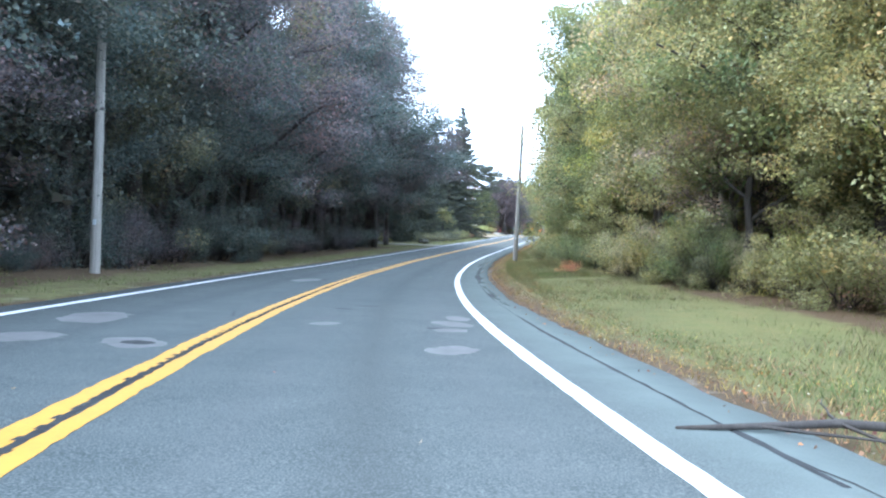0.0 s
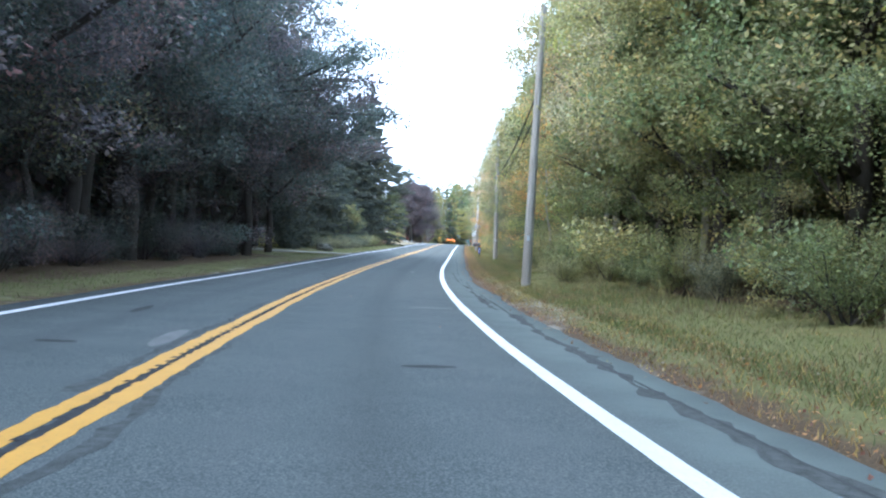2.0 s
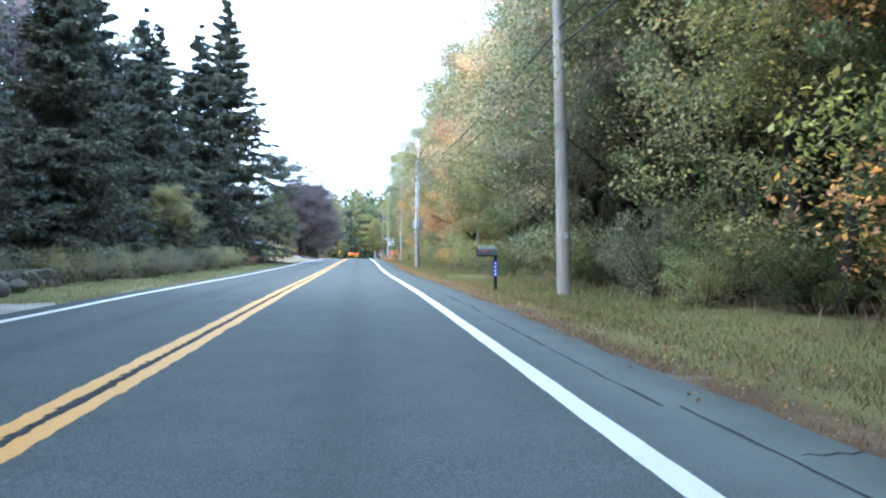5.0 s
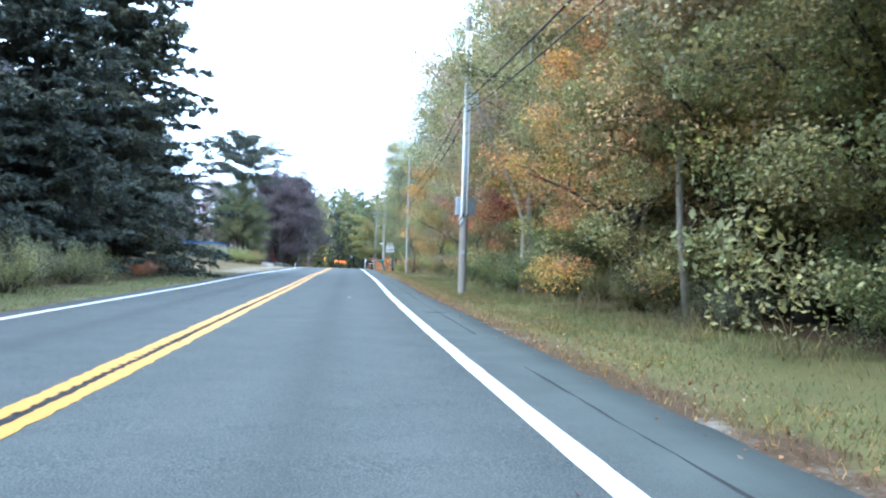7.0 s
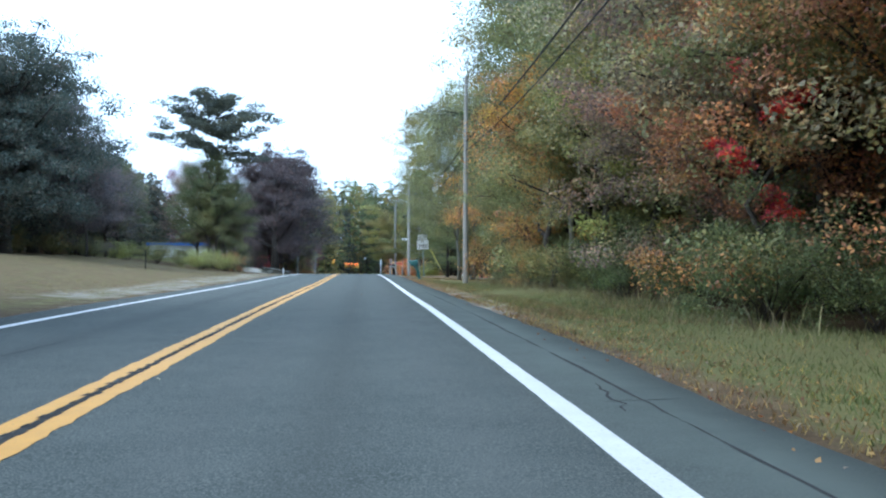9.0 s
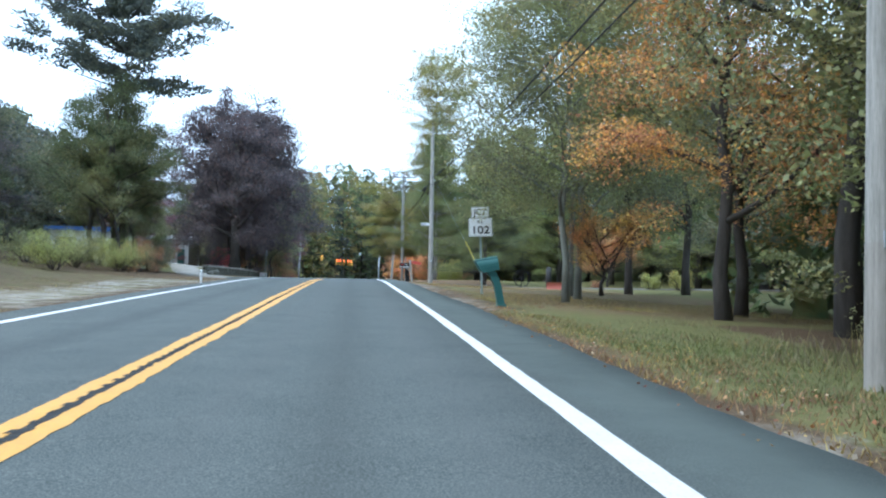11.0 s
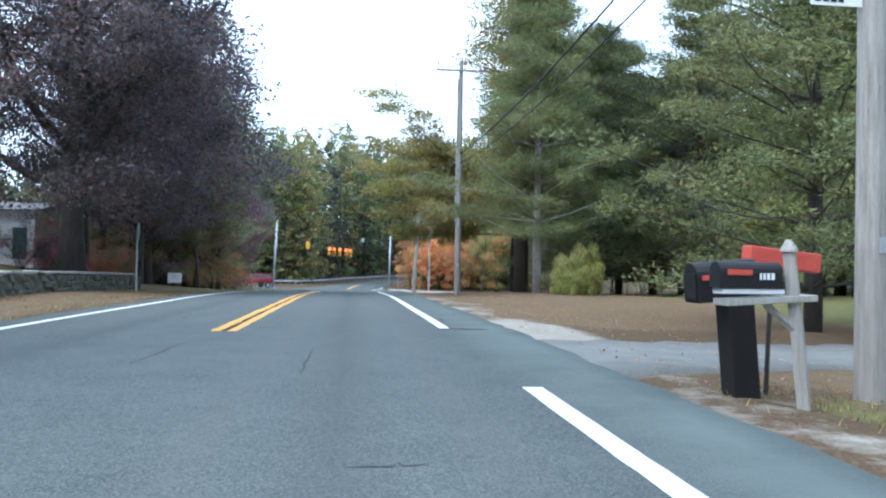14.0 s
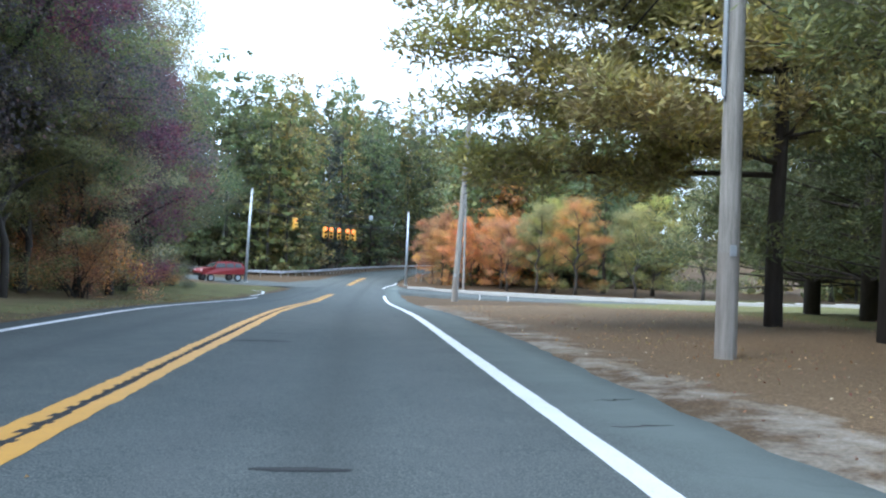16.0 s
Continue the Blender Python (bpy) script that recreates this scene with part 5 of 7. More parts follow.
plant("oak_a", 226, 27, DULL, 1.1, "behind the lawn")
plant("oak_a", 198, 12.0, AMBER, 0.95, "at the edge of the wood")
plant("pine_a", 245.7, 13.4, BLUEGREEN, 0.74, "on the lawn")
for s, o, k, c, sc in ((266, 28.5, "pine_b", BLUEGREEN, 1.2), (267, 35.5, "pine_b", CONIFER, 1.15), (252, 27, "pine_b", BLUEGREEN, 0.8), (258, 33, "pine_a", PINEGREEN, 1.05), (246, 33, "pine_b", PINEGREEN, 1.0), (240, 36, "pine_c", BLUEGREEN, 1.1), (264, 25, "pine_b", PINEGREEN, 1.0), (270, 30, "pine_a", CONIFER, 1.1), (234, 40, "pine_a", PINEGREEN, 1.05), (262, 40, "far_pine", CONIFER, 1.2), (226, 41, "far_pine", CONIFER, 1.0), (216, 40, "far_a", DULL, 1.1), (208, 36, "far_b", GREEN, 1.0)):
    plant(k, s, o, c, sc, "behind the lawn")
plant("big_pine", 276.9, 12.3, PINEOLIVE, 1.0, "by the junction", turn=0)
plant("tall_pine", 271.3, 11.6, PINEOLIVE, 1.0, "by the junction")
plant("cone_pine", 266.6, 11.4, BLUEGREEN, 1.0, "by the junction")
plant("pine_b", 276.2, 17.5, BLUEGREEN, 0.9, "by the junction")
plant("pine_b", 272.5, 22.6, BLUEGREEN, 1.0, "by the junction")
for s, o in ((285, 22), (290, 29), (288.5, 20.3), (292.5, 22.5), (283, 19)):
    plant("pine_b", s, o, DEEPGREEN, 0.9 + 0.1 * _w.rand(), "by the junction")
for s, o in ((286, 25), (279, 25), (272, 24)):
    plant(pick(_w, ("pine_a", 1), ("pine_c", 1)), s, o, pick(_w, (CONIFER, 1), (PINEGREEN, 1)), 0.9 + 0.2 * _w.rand(), "by the junction")
plant("weeping_shrub", 263, 12.0, LIME, 0.55, "under the pines", stretch=1.35)
plant("weeping_shrub", 264.5, 13.3, LIME, 0.6, "under the pines", stretch=1.6)
for s, o in ((260.7, 26.4), (259, 28.4), (261.3, 30.5), (262, 33), (268, 23.5), (270, 26), (271, 29), (270, 32), (269, 35), (268, 38), (256, 36), (254, 38.5)):
    plant("round_shrub", s, o, GREEN, 1.25, "at the back of the lawn")
plant("spreading_maple", 246, 24.6, RUST, 1.0, "at the back of the lawn")
plant("round_shrub", 243, 22.6, RUST, 0.7, "at the back of the lawn")
plant("round_shrub", 238, 25.5, LIME, 1.3, "at the back of the lawn")
plant("round_shrub", 237, 27.5, LIME, 1.5, "at the back of the lawn")
for s in np.arange(206, 276, 3.4):
    plant("thicket_b", s, 37 + _w.rand() * 4 - (5 if s > 250 else 0), pick(_w, (GREEN, 2), (DULL, 2), (CONIFER, 2)), 0.6 + 0.2 * _w.rand(), "behind the lawn")

# beyond the junction
for s, o, k, c, sc in ((344, 11.5, "edge_b", ORANGE, 0.8), (349, 9.6, "edge_a", AMBER, 0.85), (353, 8.6, "edge_b", RUST, 0.85), (341, 21, "oak_c", LIME, 0.9), (336, 30, "oak_c", LIME, 0.9), (352, 10.5, "edge_b", RUST, 1.0), (349, 13, "edge_a", ORANGE, 1.05), (340, 16, "edge_a", RUST, 1.0), (335, 22, "edge_b", AMBER, 1.05), (345, 16, "oak_c", AMBER, 0.8), (356, 11, "oak_c", RUST, 0.9), (337, 18.5, "edge_b", OLIVE, 1.0), (332, 27, "edge_a", OLIVE, 1.1), (328, 32, "edge_b", OLIVE, 1.1), (324, 37, "edge_a", GREEN, 1.2), (320, 42, "edge_b", GREEN, 1.1), (316, 47, "edge_a", OLIVE, 1.1), (311, 53, "edge_b", GREEN, 1.1), (306, 58, "edge_a", OLIVE, 1.1), (340, 26, "oak_a", GREEN, 1.0), (334, 36, "oak_b", OLIVE, 1.0), (328, 44, "oak_a", GREEN, 1.0), (350, 22, "far_pine", PINEGREEN, 1.0)):
    plant(k, s, o, c, sc, "beyond the junction")
for s in np.arange(356, 476, 5.5):
    for o in (-12, -18, -25, -34):
        far_tree(s + _w.randn() * 2, o + _w.randn() * 1.5, 20 + _w.rand() * 9 + (5 if s > 390 else 0), 3.4 + _w.rand() * 1.4, pick(_w, (GREEN, 4), (DEEPGREEN, 4), (PINEOLIVE, 1.6), (PINEGREEN, 1.5), (AMBER, 0.12), (CONIFER, 1.5)), 0.3 if o == -12 else 2.0, 130, 30, 0.45)
for o in np.arange(-70, 75, 6.0):
    far_tree(478 + _w.rand() * 6, o, 26 + _w.rand() * 6, 5.5, pick(_w, (CONIFER, 1), (DEEPGREEN, 3)), 0.2, 150, 22, 0.7)
for s in np.arange(352, 450, 5.5):
    for o in (9, 15, 22, 31):
        far_tree(s + _w.randn() * 2, o + _w.randn() * 1.5 + (1 if s > 380 else 4), 14 + _w.rand() * 9, 3.2 + _w.rand() * 1.4, pick(_w, (GREEN, 2), (PINEOLIVE, 1.4), (AMBER, 0.15), (PINEGREEN, 1.5), (DEEPGREEN, 4)), 0.3, 130, 30, 0.45)
for o in np.arange(46, 130, 7):
    for d in (0, 8, 16):
        far_tree(338 - 0.2 * o + d, o + _w.randn() * 2, 13 + _w.rand() * 6, 4, pick(_w, (GREEN, 2), (OLIVE, 2), (PINEGREEN, 2)), 0.3, 90, 18, 0.6)
for s in np.arange(204, 300, 5.5):
    for o in (44, 50, 57):
        far_tree(s + _w.randn() * 2, o + _w.randn() * 2, 15 + _w.rand() * 5, 4.2, pick(_w, (GREEN, 2), (DULL, 2), (PINEGREEN, 3)), 0.4, 90, 18, 0.6)
for s in np.arange(352, 372, 3):
    plant("thicket_b", s, -24 - (s - 352) * 0.6, pick(_w, (GREEN, 2), (OLIVE, 2)), 0.8, "beyond the junction")
for o in np.arange(-90, -20, 5.5):
    for d in (-6, 18, 26):
        far_tree(street_s(o) + d + _w.randn() * 2 + (-8 if d < 0 else 0), o, 13 + _w.rand() * 5, 4, pick(_w, (GREEN, 2), (DULL, 2), (OLIVE, 2)), 0.3, 90, 18, 0.6)
far_wood_done()

# ---------------------------------------------------------------- poles and cables
HOLD = {}


def utility_pole(key, s, o, height, lean=(0.0, 0.0), girth=0.16, arm=False, gear="", label="", butt=1.6):
    root = thing("utility_pole", label or "tall weathered wooden utility pole on the verge", "utility pole", "utility poles", m=spot(s, o))
    top = Vector((lean[0], lean[1], height))

    def at(z):
        return top * (z / height)
    bm = bmesh.new()
    tube(bm, [(0, 0, -0.5), at(butt)], [girth * 1.08, girth * 1.03], 14, False)
    part("pole_butt", bm, POLE_BASE, root, "darker creosoted butt", True)
    bm = bmesh.new()
    tube(bm, [at(butt - 0.01), at(height * 0.5), top], [girth * 1.02, girth * 0.88, girth * 0.7], 14, False)
    part("shaft", bm, POLE_WOOD, root, smooth=True)
    bm = bmesh.new()
    box(bm, -0.05, 0.05, -girth - 0.012, -girth + 0.01, 1.55, 1.72)
    part("pole_tag", bm, GALV, root, "small metal tag")
    if arm:
        bm = bmesh.new()
        c = at(height - 0.55)
        box(bm, c.x - 1.36, c.x + 1.36, c.y - 0.2, c.y - 0.09, c.z - 0.06, c.z + 0.06, 0.01)
        part("crossarm", bm, POLE_BASE, root)
        for side in (-1, 1):
            bm = bmesh.new()
            cyl(bm, (c.x, c.y - 0.14, c.z - 0.7), (c.x + side * 0.7, c.y - 0.14, c.z - 0.05), 0.018, sides=6)
            part("arm_brace", bm, GALV, root)
        for dx in (-1.28, 0.22, 1.28):
            bm = bmesh.new()
            tube(bm, [(c.x + dx, c.y - 0.14, c.z + 0.05), (c.x + dx, c.y - 0.14, c.z + 0.3), (c.x + dx, c.y - 0.14, c.z + 0.32), (c.x + dx, c.y - 0.14, c.z + 0.52)], [0.02, 0.02, 0.07, 0.04], 10)
            part("insulator", bm, RUSTRED, root, "brown insulator")
    if gear == "transformer":
        for k, dx in enumerate((-0.1, 0.0, 0.1)):
            bm = bmesh.new()
            tube(bm, [at(2.86 - 0.07 * k) + Vector((-0.2, -girth + 0.02, 0)), at(2.98 - 0.05 * k) + Vector((-0.13 + dx * 0.3, -girth - 0.02, 0)), at(3.2) + Vector((dx, -girth - 0.04, 0)), at(height - 0.6) + Vector((dx * 0.8, -girth - 0.01, 0))], [0.032, 0.036, 0.043, 0.043], 10)
            part("conduit", bm, SIGN_WHITE if k != 1 else GALV, root, "pale grey conduit pipe", True)
        bm = bmesh.new()
        box(bm, -0.3, 0.46, 0.14, 0.5, 3.1, 3.82, 0.02)
        cabinet = part("equipment_cabinet", bm, GREYBOX, root, "grey steel equipment box")
        bm = bmesh.new()
        box(bm, -0.28, 0.44, 0.125, 0.142, 3.13, 3.79, 0.006)
        part("cabinet_door", bm, GREYBOX, cabinet)
        bm = bmesh.new()
        box(bm, 0.12, 0.42, -0.35, 0.0, 7.4, 8.0, 0.03)
        part("junction_box", bm, SIGN_WHITE, root, "pale upper box")
    if gear == "conduit":
        bm = bmesh.new()
        cyl(bm, at(4.0) + Vector((-girth - 0.03, -0.05, 0)), at(height - 1) + Vector((-girth, -0.05, 0)), 0.04, sides=8)
        part("conduit", bm, GREYBOX, root)
    bpy.context.view_layer.update()
    HOLD[key] = root.matrix_basis.copy(), at, height
    return root


utility_pole("L0", 24.7, -7.5, 13.0, (-0.05, 0), 0.15)
utility_pole("R1", 57.0, 6.5, 9.6, (0.15, 0), 0.15)
utility_pole("R2", 99.5, 7.7, 10.5, (-0.25, 0), 0.18)
utility_pole("R3", 142.0, 6.75, 11.0, (0.0, 0), 0.15, gear="transformer", butt=2.75, label="utility pole with conduits and a grey equipment box")
utility_pole("R4", 185.5, 7.6, 11.2, (0, 0), 0.14)
utility_pole("R5", 235.3, 7.65, 11.5, (-0.05, 0), 0.17)
utility_pole("R6", 270.2, 7.82, 12.8, (0.02, 0), 0.16, arm=True, gear="conduit", label="utility pole with a crossarm and insulators")
utility_pole("R7", 308.5, 8.1, 13.0, (0.7, 0), 0.19)
utility_pole("R8", 334.5, 11.1, 9.4, (0, 0), 0.11)
utility_pole("L9", 360, -18.6, 11.5, (1.0, 0), 0.14)


def strung(name, a, b, za, zb, sag, thick, label, da=(0, 0), db=(0, 0)):
    ma, fa, _ = HOLD[a]
    mb, fb, _ = HOLD[b]
    p = ma @ (fa(za) + Vector((da[0], da[1], 0)))
    q = mb @ (fb(zb) + Vector((db[0], db[1], 0)))
    bm = bmesh.new()
    tube(bm, [p.lerp(q, k / 14) - Vector((0, 0, sag * 4 * (k / 14) * (1 - k / 14))) for k in range(15)], thick, 6)
    ob = part(name, bm, CABLE, None)
    return tagged(ob, label, "cable", "overhead cables")


for a, b in (("R1", "R2"), ("R2", "R3"), ("R3", "R4"), ("R4", "R5"), ("R5", "R6"), ("R6", "R7"), ("R7", "R8")):
    h = 0.66 if b in ("R7", "R8") else 0.7
    za, zb = min(HOLD[a][2] * h, 7.7), min(HOLD[b][2], 11)  * (h if b != "R8" else 0.85)
    strung("overhead_cable", a, b, za, zb, 0.5, 0.03, "thick black cable slung between utility poles")
    strung("overhead_cable", a, b, za - 0.7, zb - 0.5, 0.6, 0.022, "black cable slung between utility poles")
    if b not in ("R8",):
        strung("overhead_wire", a, b, HOLD[a][2] - 0.4, HOLD[b][2] - 0.4, 0.4, 0.009, "thin wire at the top of the poles")

# the guy wire with its yellow guard
_g0, _g1 = spot(235.7, 11.95), HOLD["R5"][0] @ HOLD["R5"][1](8.0)
_foot = _g0.translation
guy = thing("guy_wire", "steel guy wire with a yellow plastic guard", "guy wire")
bm = bmesh.new()
cyl(bm, _foot - Vector((0, 0, 0.1)), _g1, 0.008, sides=6)
part("wire", bm, GALV, guy)
bm = bmesh.new()
cyl(bm, _foot.lerp(_g1, 0.11), _foot.lerp(_g1, 0.4), 0.038, sides=8)
part("guard", bm, YELLOWPLASTIC, guy, "yellow plastic guard")

# a black splice closure hanging from the cables before the pole
_sp = HOLD["R5"][0] @ Vector((-0.62, -0.3, 6.85))
splice = thing("cable_splice", "black cable splice closure hanging beside a utility pole", "cable box", m=Matrix.Translation(_sp) @ pose(0, 0, 0, 0, 35, 0))
bm = bmesh.new()
tube(bm, [(0, 0, -0.2), (0, 0, -0.17), (0, 0, 0.15), (0, 0, 0.2)], [0.05, 0.09, 0.09, 0.04], 12)
part("case", bm, BLACK, splice, smooth=True)
bm = bmesh.new()
tube(bm, [(0, 0, 0.19), (0.05, 0.05, 0.4), (0.3, 0.2, 0.75), (0.55, 0.28, 0.9)], 0.02, 6)
part("cable_tail", bm, CABLE, splice)

# ---------------------------------------------------------------- signs


def text_part(name, body, size, at, parent, mat=BLACK, bold=0.012):
    cu = bpy.data.curves.new(name, "FONT")
    cu.body, cu.size, cu.align_x, cu.align_y, cu.extrude, cu.offset = body, size, "CENTER", "CENTER", 0.002, bold * size
    tmp = bpy.data.objects.new(name, cu)
    scene.collection.objects.link(tmp)
    bpy.context.view_layer.update()
    me = bpy.data.meshes.new_from_object(tmp.evaluated_get(bpy.context.evaluated_depsgraph_get()))
    bpy.data.objects.remove(tmp)
    me.materials.clear()
    me.materials.append(mat)
    ob = new(name, me)
    ob.parent = parent
    ob.matrix_basis = at
    return ob


def plate(bm, w, h, r, y, thick=0.004, z=0.0):
    """An upright plate with rounded corners, facing -y."""
    pts = []
    for cx, cz, a0 in ((w / 2 - r, h / 2 - r, 0), (-w / 2 + r, h / 2 - r, 90), (-w / 2 + r, -h / 2 + r, 180), (w / 2 - r, -h / 2 + r, 270)):
        for k in range(5):
            a = radians(a0 + 22.5 * k)
            pts.append((cx + r * math.cos(a), cz + r * math.sin(a) + z))
    f = bm.faces.new([bm.verts.new((x, y, zz)) for x, zz in pts])
    e = bmesh.ops.extrude_face_region(bm, geom=[f])
    bmesh.ops.translate(bm, vec=(0, thick, 0), verts=[v for v in e["geom"] if isinstance(v, bmesh.types.BMVert)])
    bmesh.ops.recalc_face_normals(bm, faces=bm.faces[:])
    return bm


def bars(parent, mat, widths, at_y, z, height, x0, gap=0.02):
    x = x0
    for w in widths:
        bm = bmesh.new()
        box(bm, x, x + w, at_y - 0.004, at_y, z - height / 2, z + height / 2)
        part("marking", bm, mat, parent)
        x += w + gap


def route_sign():
    root = thing("route_sign", "white junction and route number sign on a green post", "road sign", m=spot(210.5, 7.42, 2) @ pose(0, 0, 0, 0, -2.4, 0))
    bm = bmesh.new()
    box(bm, -0.04, 0.04, -0.02, -0.012, -0.3, 3.62)
    box(bm, -0.04, -0.028, -0.03, 0.0, -0.3, 3.62)
    box(bm, 0.028, 0.04, -0.03, 0.0, -0.3, 3.62)
    part("post", bm, GREENPOST, root, "green flanged steel post")
    for name, w, h, z, words in (("junction_plate", 0.75, 0.45, 3.42, (("JCT", 0.36, 3.41),)), ("route_plate", 1.0, 0.78, 2.79, (("R.I.", 0.21, 3.02), ("102", 0.44, 2.66)))):
        bm = bmesh.new()
        plate(bm, w, h, 0.035, -0.045, z=z)
        pl = part(name, bm, SIGN_WHITE, root, "white reflective plate")
        bm = bmesh.new()
        plate(bm, w - 0.03, h - 0.03, 0.028, -0.0495, 0.002, z)
        part("border", bm, BLACK, pl, "thin black border")
        bm = bmesh.new()
        plate(bm, w - 0.05, h - 0.05, 0.022, -0.052, 0.002, z)
        part("face", bm, SIGN_WHITE, pl)
        for body, size, zz in words:
            text_part("lettering", body, size, Matrix.Translation((0, -0.0545, zz)) @ Euler((radians(90), 0, 0)).to_matrix().to_4x4() @ Matrix.Diagonal((1.22 if body == "102" else 0.95, 1, 1, 1)), pl, bold=0.016)
        for zz in (z + h / 2 - 0.04, z - h / 2 + 0.04):
            bm = bmesh.new()
            cyl(bm, (0, -0.05, zz), (0, -0.058, zz), 0.012, sides=8)
            part("bolt", bm, GALV, pl)


route_sign()


def stop_sign_back():
    root = thing("stop_sign", "back of an octagonal stop sign on a steel post", "road sign", m=spot(262.1, -6.95, -68))
    bm = bmesh.new()
    cyl(bm, (0, 0, -0.3), (0, 0, 2.9), 0.035, sides=8)
    part("post", bm, GREENPOST, root)
    bm = bmesh.new()
    bmesh.ops.create_cone(bm, cap_ends=True, segments=8, radius1=0.4, radius2=0.4, depth=0.006, matrix=Matrix.Translation((0, 0.045, 2.6)) @ Euler((radians(90), 0, radians(0))).to_matrix().to_4x4() @ Euler((0, 0, radians(22.5))).to_matrix().to_4x4())
    part("panel", bm, GREYBOX, root, "bare metal back")


stop_sign_back()


def yard_sign(s, o, w, h, top, label, turn=0.0):
    root = thing("yard_sign", label, "sign", m=spot(s, o, turn))
    for x in (-w * 0.35, w * 0.35):
        bm = bmesh.new()
        cyl(bm, (x, 0, -0.1), (x, 0, top - h), 0.012, sides=6)
        part("leg", bm, GALV, root)
    bm = bmesh.new()
    plate(bm, w, h, 0.02, -0.01, 0.01, top - h / 2)
    part("panel", bm, SIGN_WHITE, root)
    bars(root, RED, (w * 0.5,), -0.011, top - h * 0.3, h * 0.07, -w * 0.25)
    bars(root, GREYBOX, (w * 0.34, w * 0.2), -0.011, top - h * 0.58, h * 0.05, -w * 0.3)


yard_sign(279, -9.0, 0.85, 0.62, 0.95, "small white yard sign standing in the grass", 8)


def warning_sign():
    root = thing("warning_sign", "yellow diamond warning sign on a post", "road sign", m=spot(356, 6.6, 3))
    bm = bmesh.new()
    cyl(bm, (0, 0, -0.3), (0, 0, 3.6), 0.035, sides=8)
    part("post", bm, GALV, root)
    bm = bmesh.new()
    box(bm, -0.42, 0.42, -0.05, -0.042, -0.42, 0.42, 0.0, Matrix.Translation((0, 0, 3.0)) @ Euler((0, radians(45), 0)).to_matrix().to_4x4())
    pl = part("panel", bm, SIGNALYELLOW, root)
    bm = bmesh.new()
    tube(bm, [(-0.02, -0.055, 2.75), (-0.02, -0.055, 3.0), (0.14, -0.055, 3.15)], 0.035, 6)
    part("arrow", bm, BLACK, pl)


warning_sign()


def name_sign():
    root = thing("street_name_sign", "small pale street name blade fixed to a pole", "road sign", m=HOLD["R5"][0] @ Matrix.Translation((0, 0, 4.3)))
    bm = bmesh.new()
    plate(bm, 0.62, 0.17, 0.015, -0.03, 0.006)
    bmesh.ops.translate(bm, vec=(-0.46, 0, 0), verts=bm.verts)
    part("blade", bm, SIGN_WHITE, root)
    bm = bmesh.new()
    box(bm, -0.17, -0.1, -0.04, -0.02, -0.06, 0.06)
    part("bracket", bm, GALV, root)
    bars(root, BLACK, (0.07, 0.07, 0.07, 0.06), -0.031, 0.0, 0.09, -0.72, 0.02)


name_sign()

# ---------------------------------------------------------------- mailboxes
DARKGREY = plain("dark_grey_metal", (0.09, 0.1, 0.11), 0.5, 0.2, vary=0.2, bump=0.03)


def box_shell(bm, length, width, height, z, x=0.0, y=0.0, along="x"):
    """A mailbox: flat floor and sides with a round top, its length along x."""
    n = 8
    prof = [(-width / 2, 0), (width / 2, 0), (width / 2, height - width / 2)] + [(width / 2 * math.cos(math.pi * k / n), height - width / 2 + width / 2 * math.sin(math.pi * k / n)) for k in range(1, n)] + [(-width / 2, height - width / 2)]
    a = [bm.verts.new((x - length / 2, y + p, z + q)) for p, q in prof]
    b = [bm.verts.new((x + length / 2, y + p, z + q)) for p, q in prof]
    m = len(prof)
    for k in range(m):
        bm.faces.new((a[k], a[(k + 1) % m], b[(k + 1) % m], b[k]))
    bm.faces.new(a[::-1])
    bm.faces.new(b)
    bmesh.ops.recalc_face_normals(bm, faces=bm.faces[:])
    return bm


def mailbox_grey():
    root = thing("mailbox", "grey metal mailbox on a black post with blue number plate", "mailbox", m=spot(102.85, 6.3) @ Matrix.Diagonal((1.0, 1.0, 1.0, 1)))
    bm = bmesh.new()
    box(bm, 0.02, 0.12, -0.05, 0.05, -0.3, 1.08, 0.006)
    part("post", bm, BLACK, root, "black square post")
    bm = bmesh.new()
    box(bm, -0.5, 0.14, -0.07, 0.07, 1.05, 1.1, 0.005)
    part("support_arm", bm, BLACK, root)
    bm = bmesh.new()
    box_shell(bm, 0.62, 0.21, 0.26, 1.1, -0.2)
    shell = part("shell", bm, DARKGREY, root, "dark grey metal shell")
    bm = bmesh.new()
    box(bm, -0.525, -0.512, -0.1, 0.1, 1.11, 1.33, 0.004)
    part("door", bm, BLACK, shell, "dark front door")
    bm = bmesh.new()
    box(bm, -0.38, -0.2, -0.125, -0.115, 1.2, 1.235)
    part("flag", bm, RED, shell, "red signal flag")
    bm = bmesh.new()
    box(bm, -0.02, 0.13, -0.075, -0.062, 0.42, 0.92, 0.004)
    pl = part("number_plate", bm, BLUEPLATE, root, "blue plate with pale figures")
    for z in (0.84, 0.73, 0.61, 0.5):
        bm = bmesh.new()
        box(bm, 0.03, 0.08, -0.08, -0.0755, z - 0.035, z + 0.035)
        part("figure", bm, SIGN_WHITE, pl)


mailbox_grey()


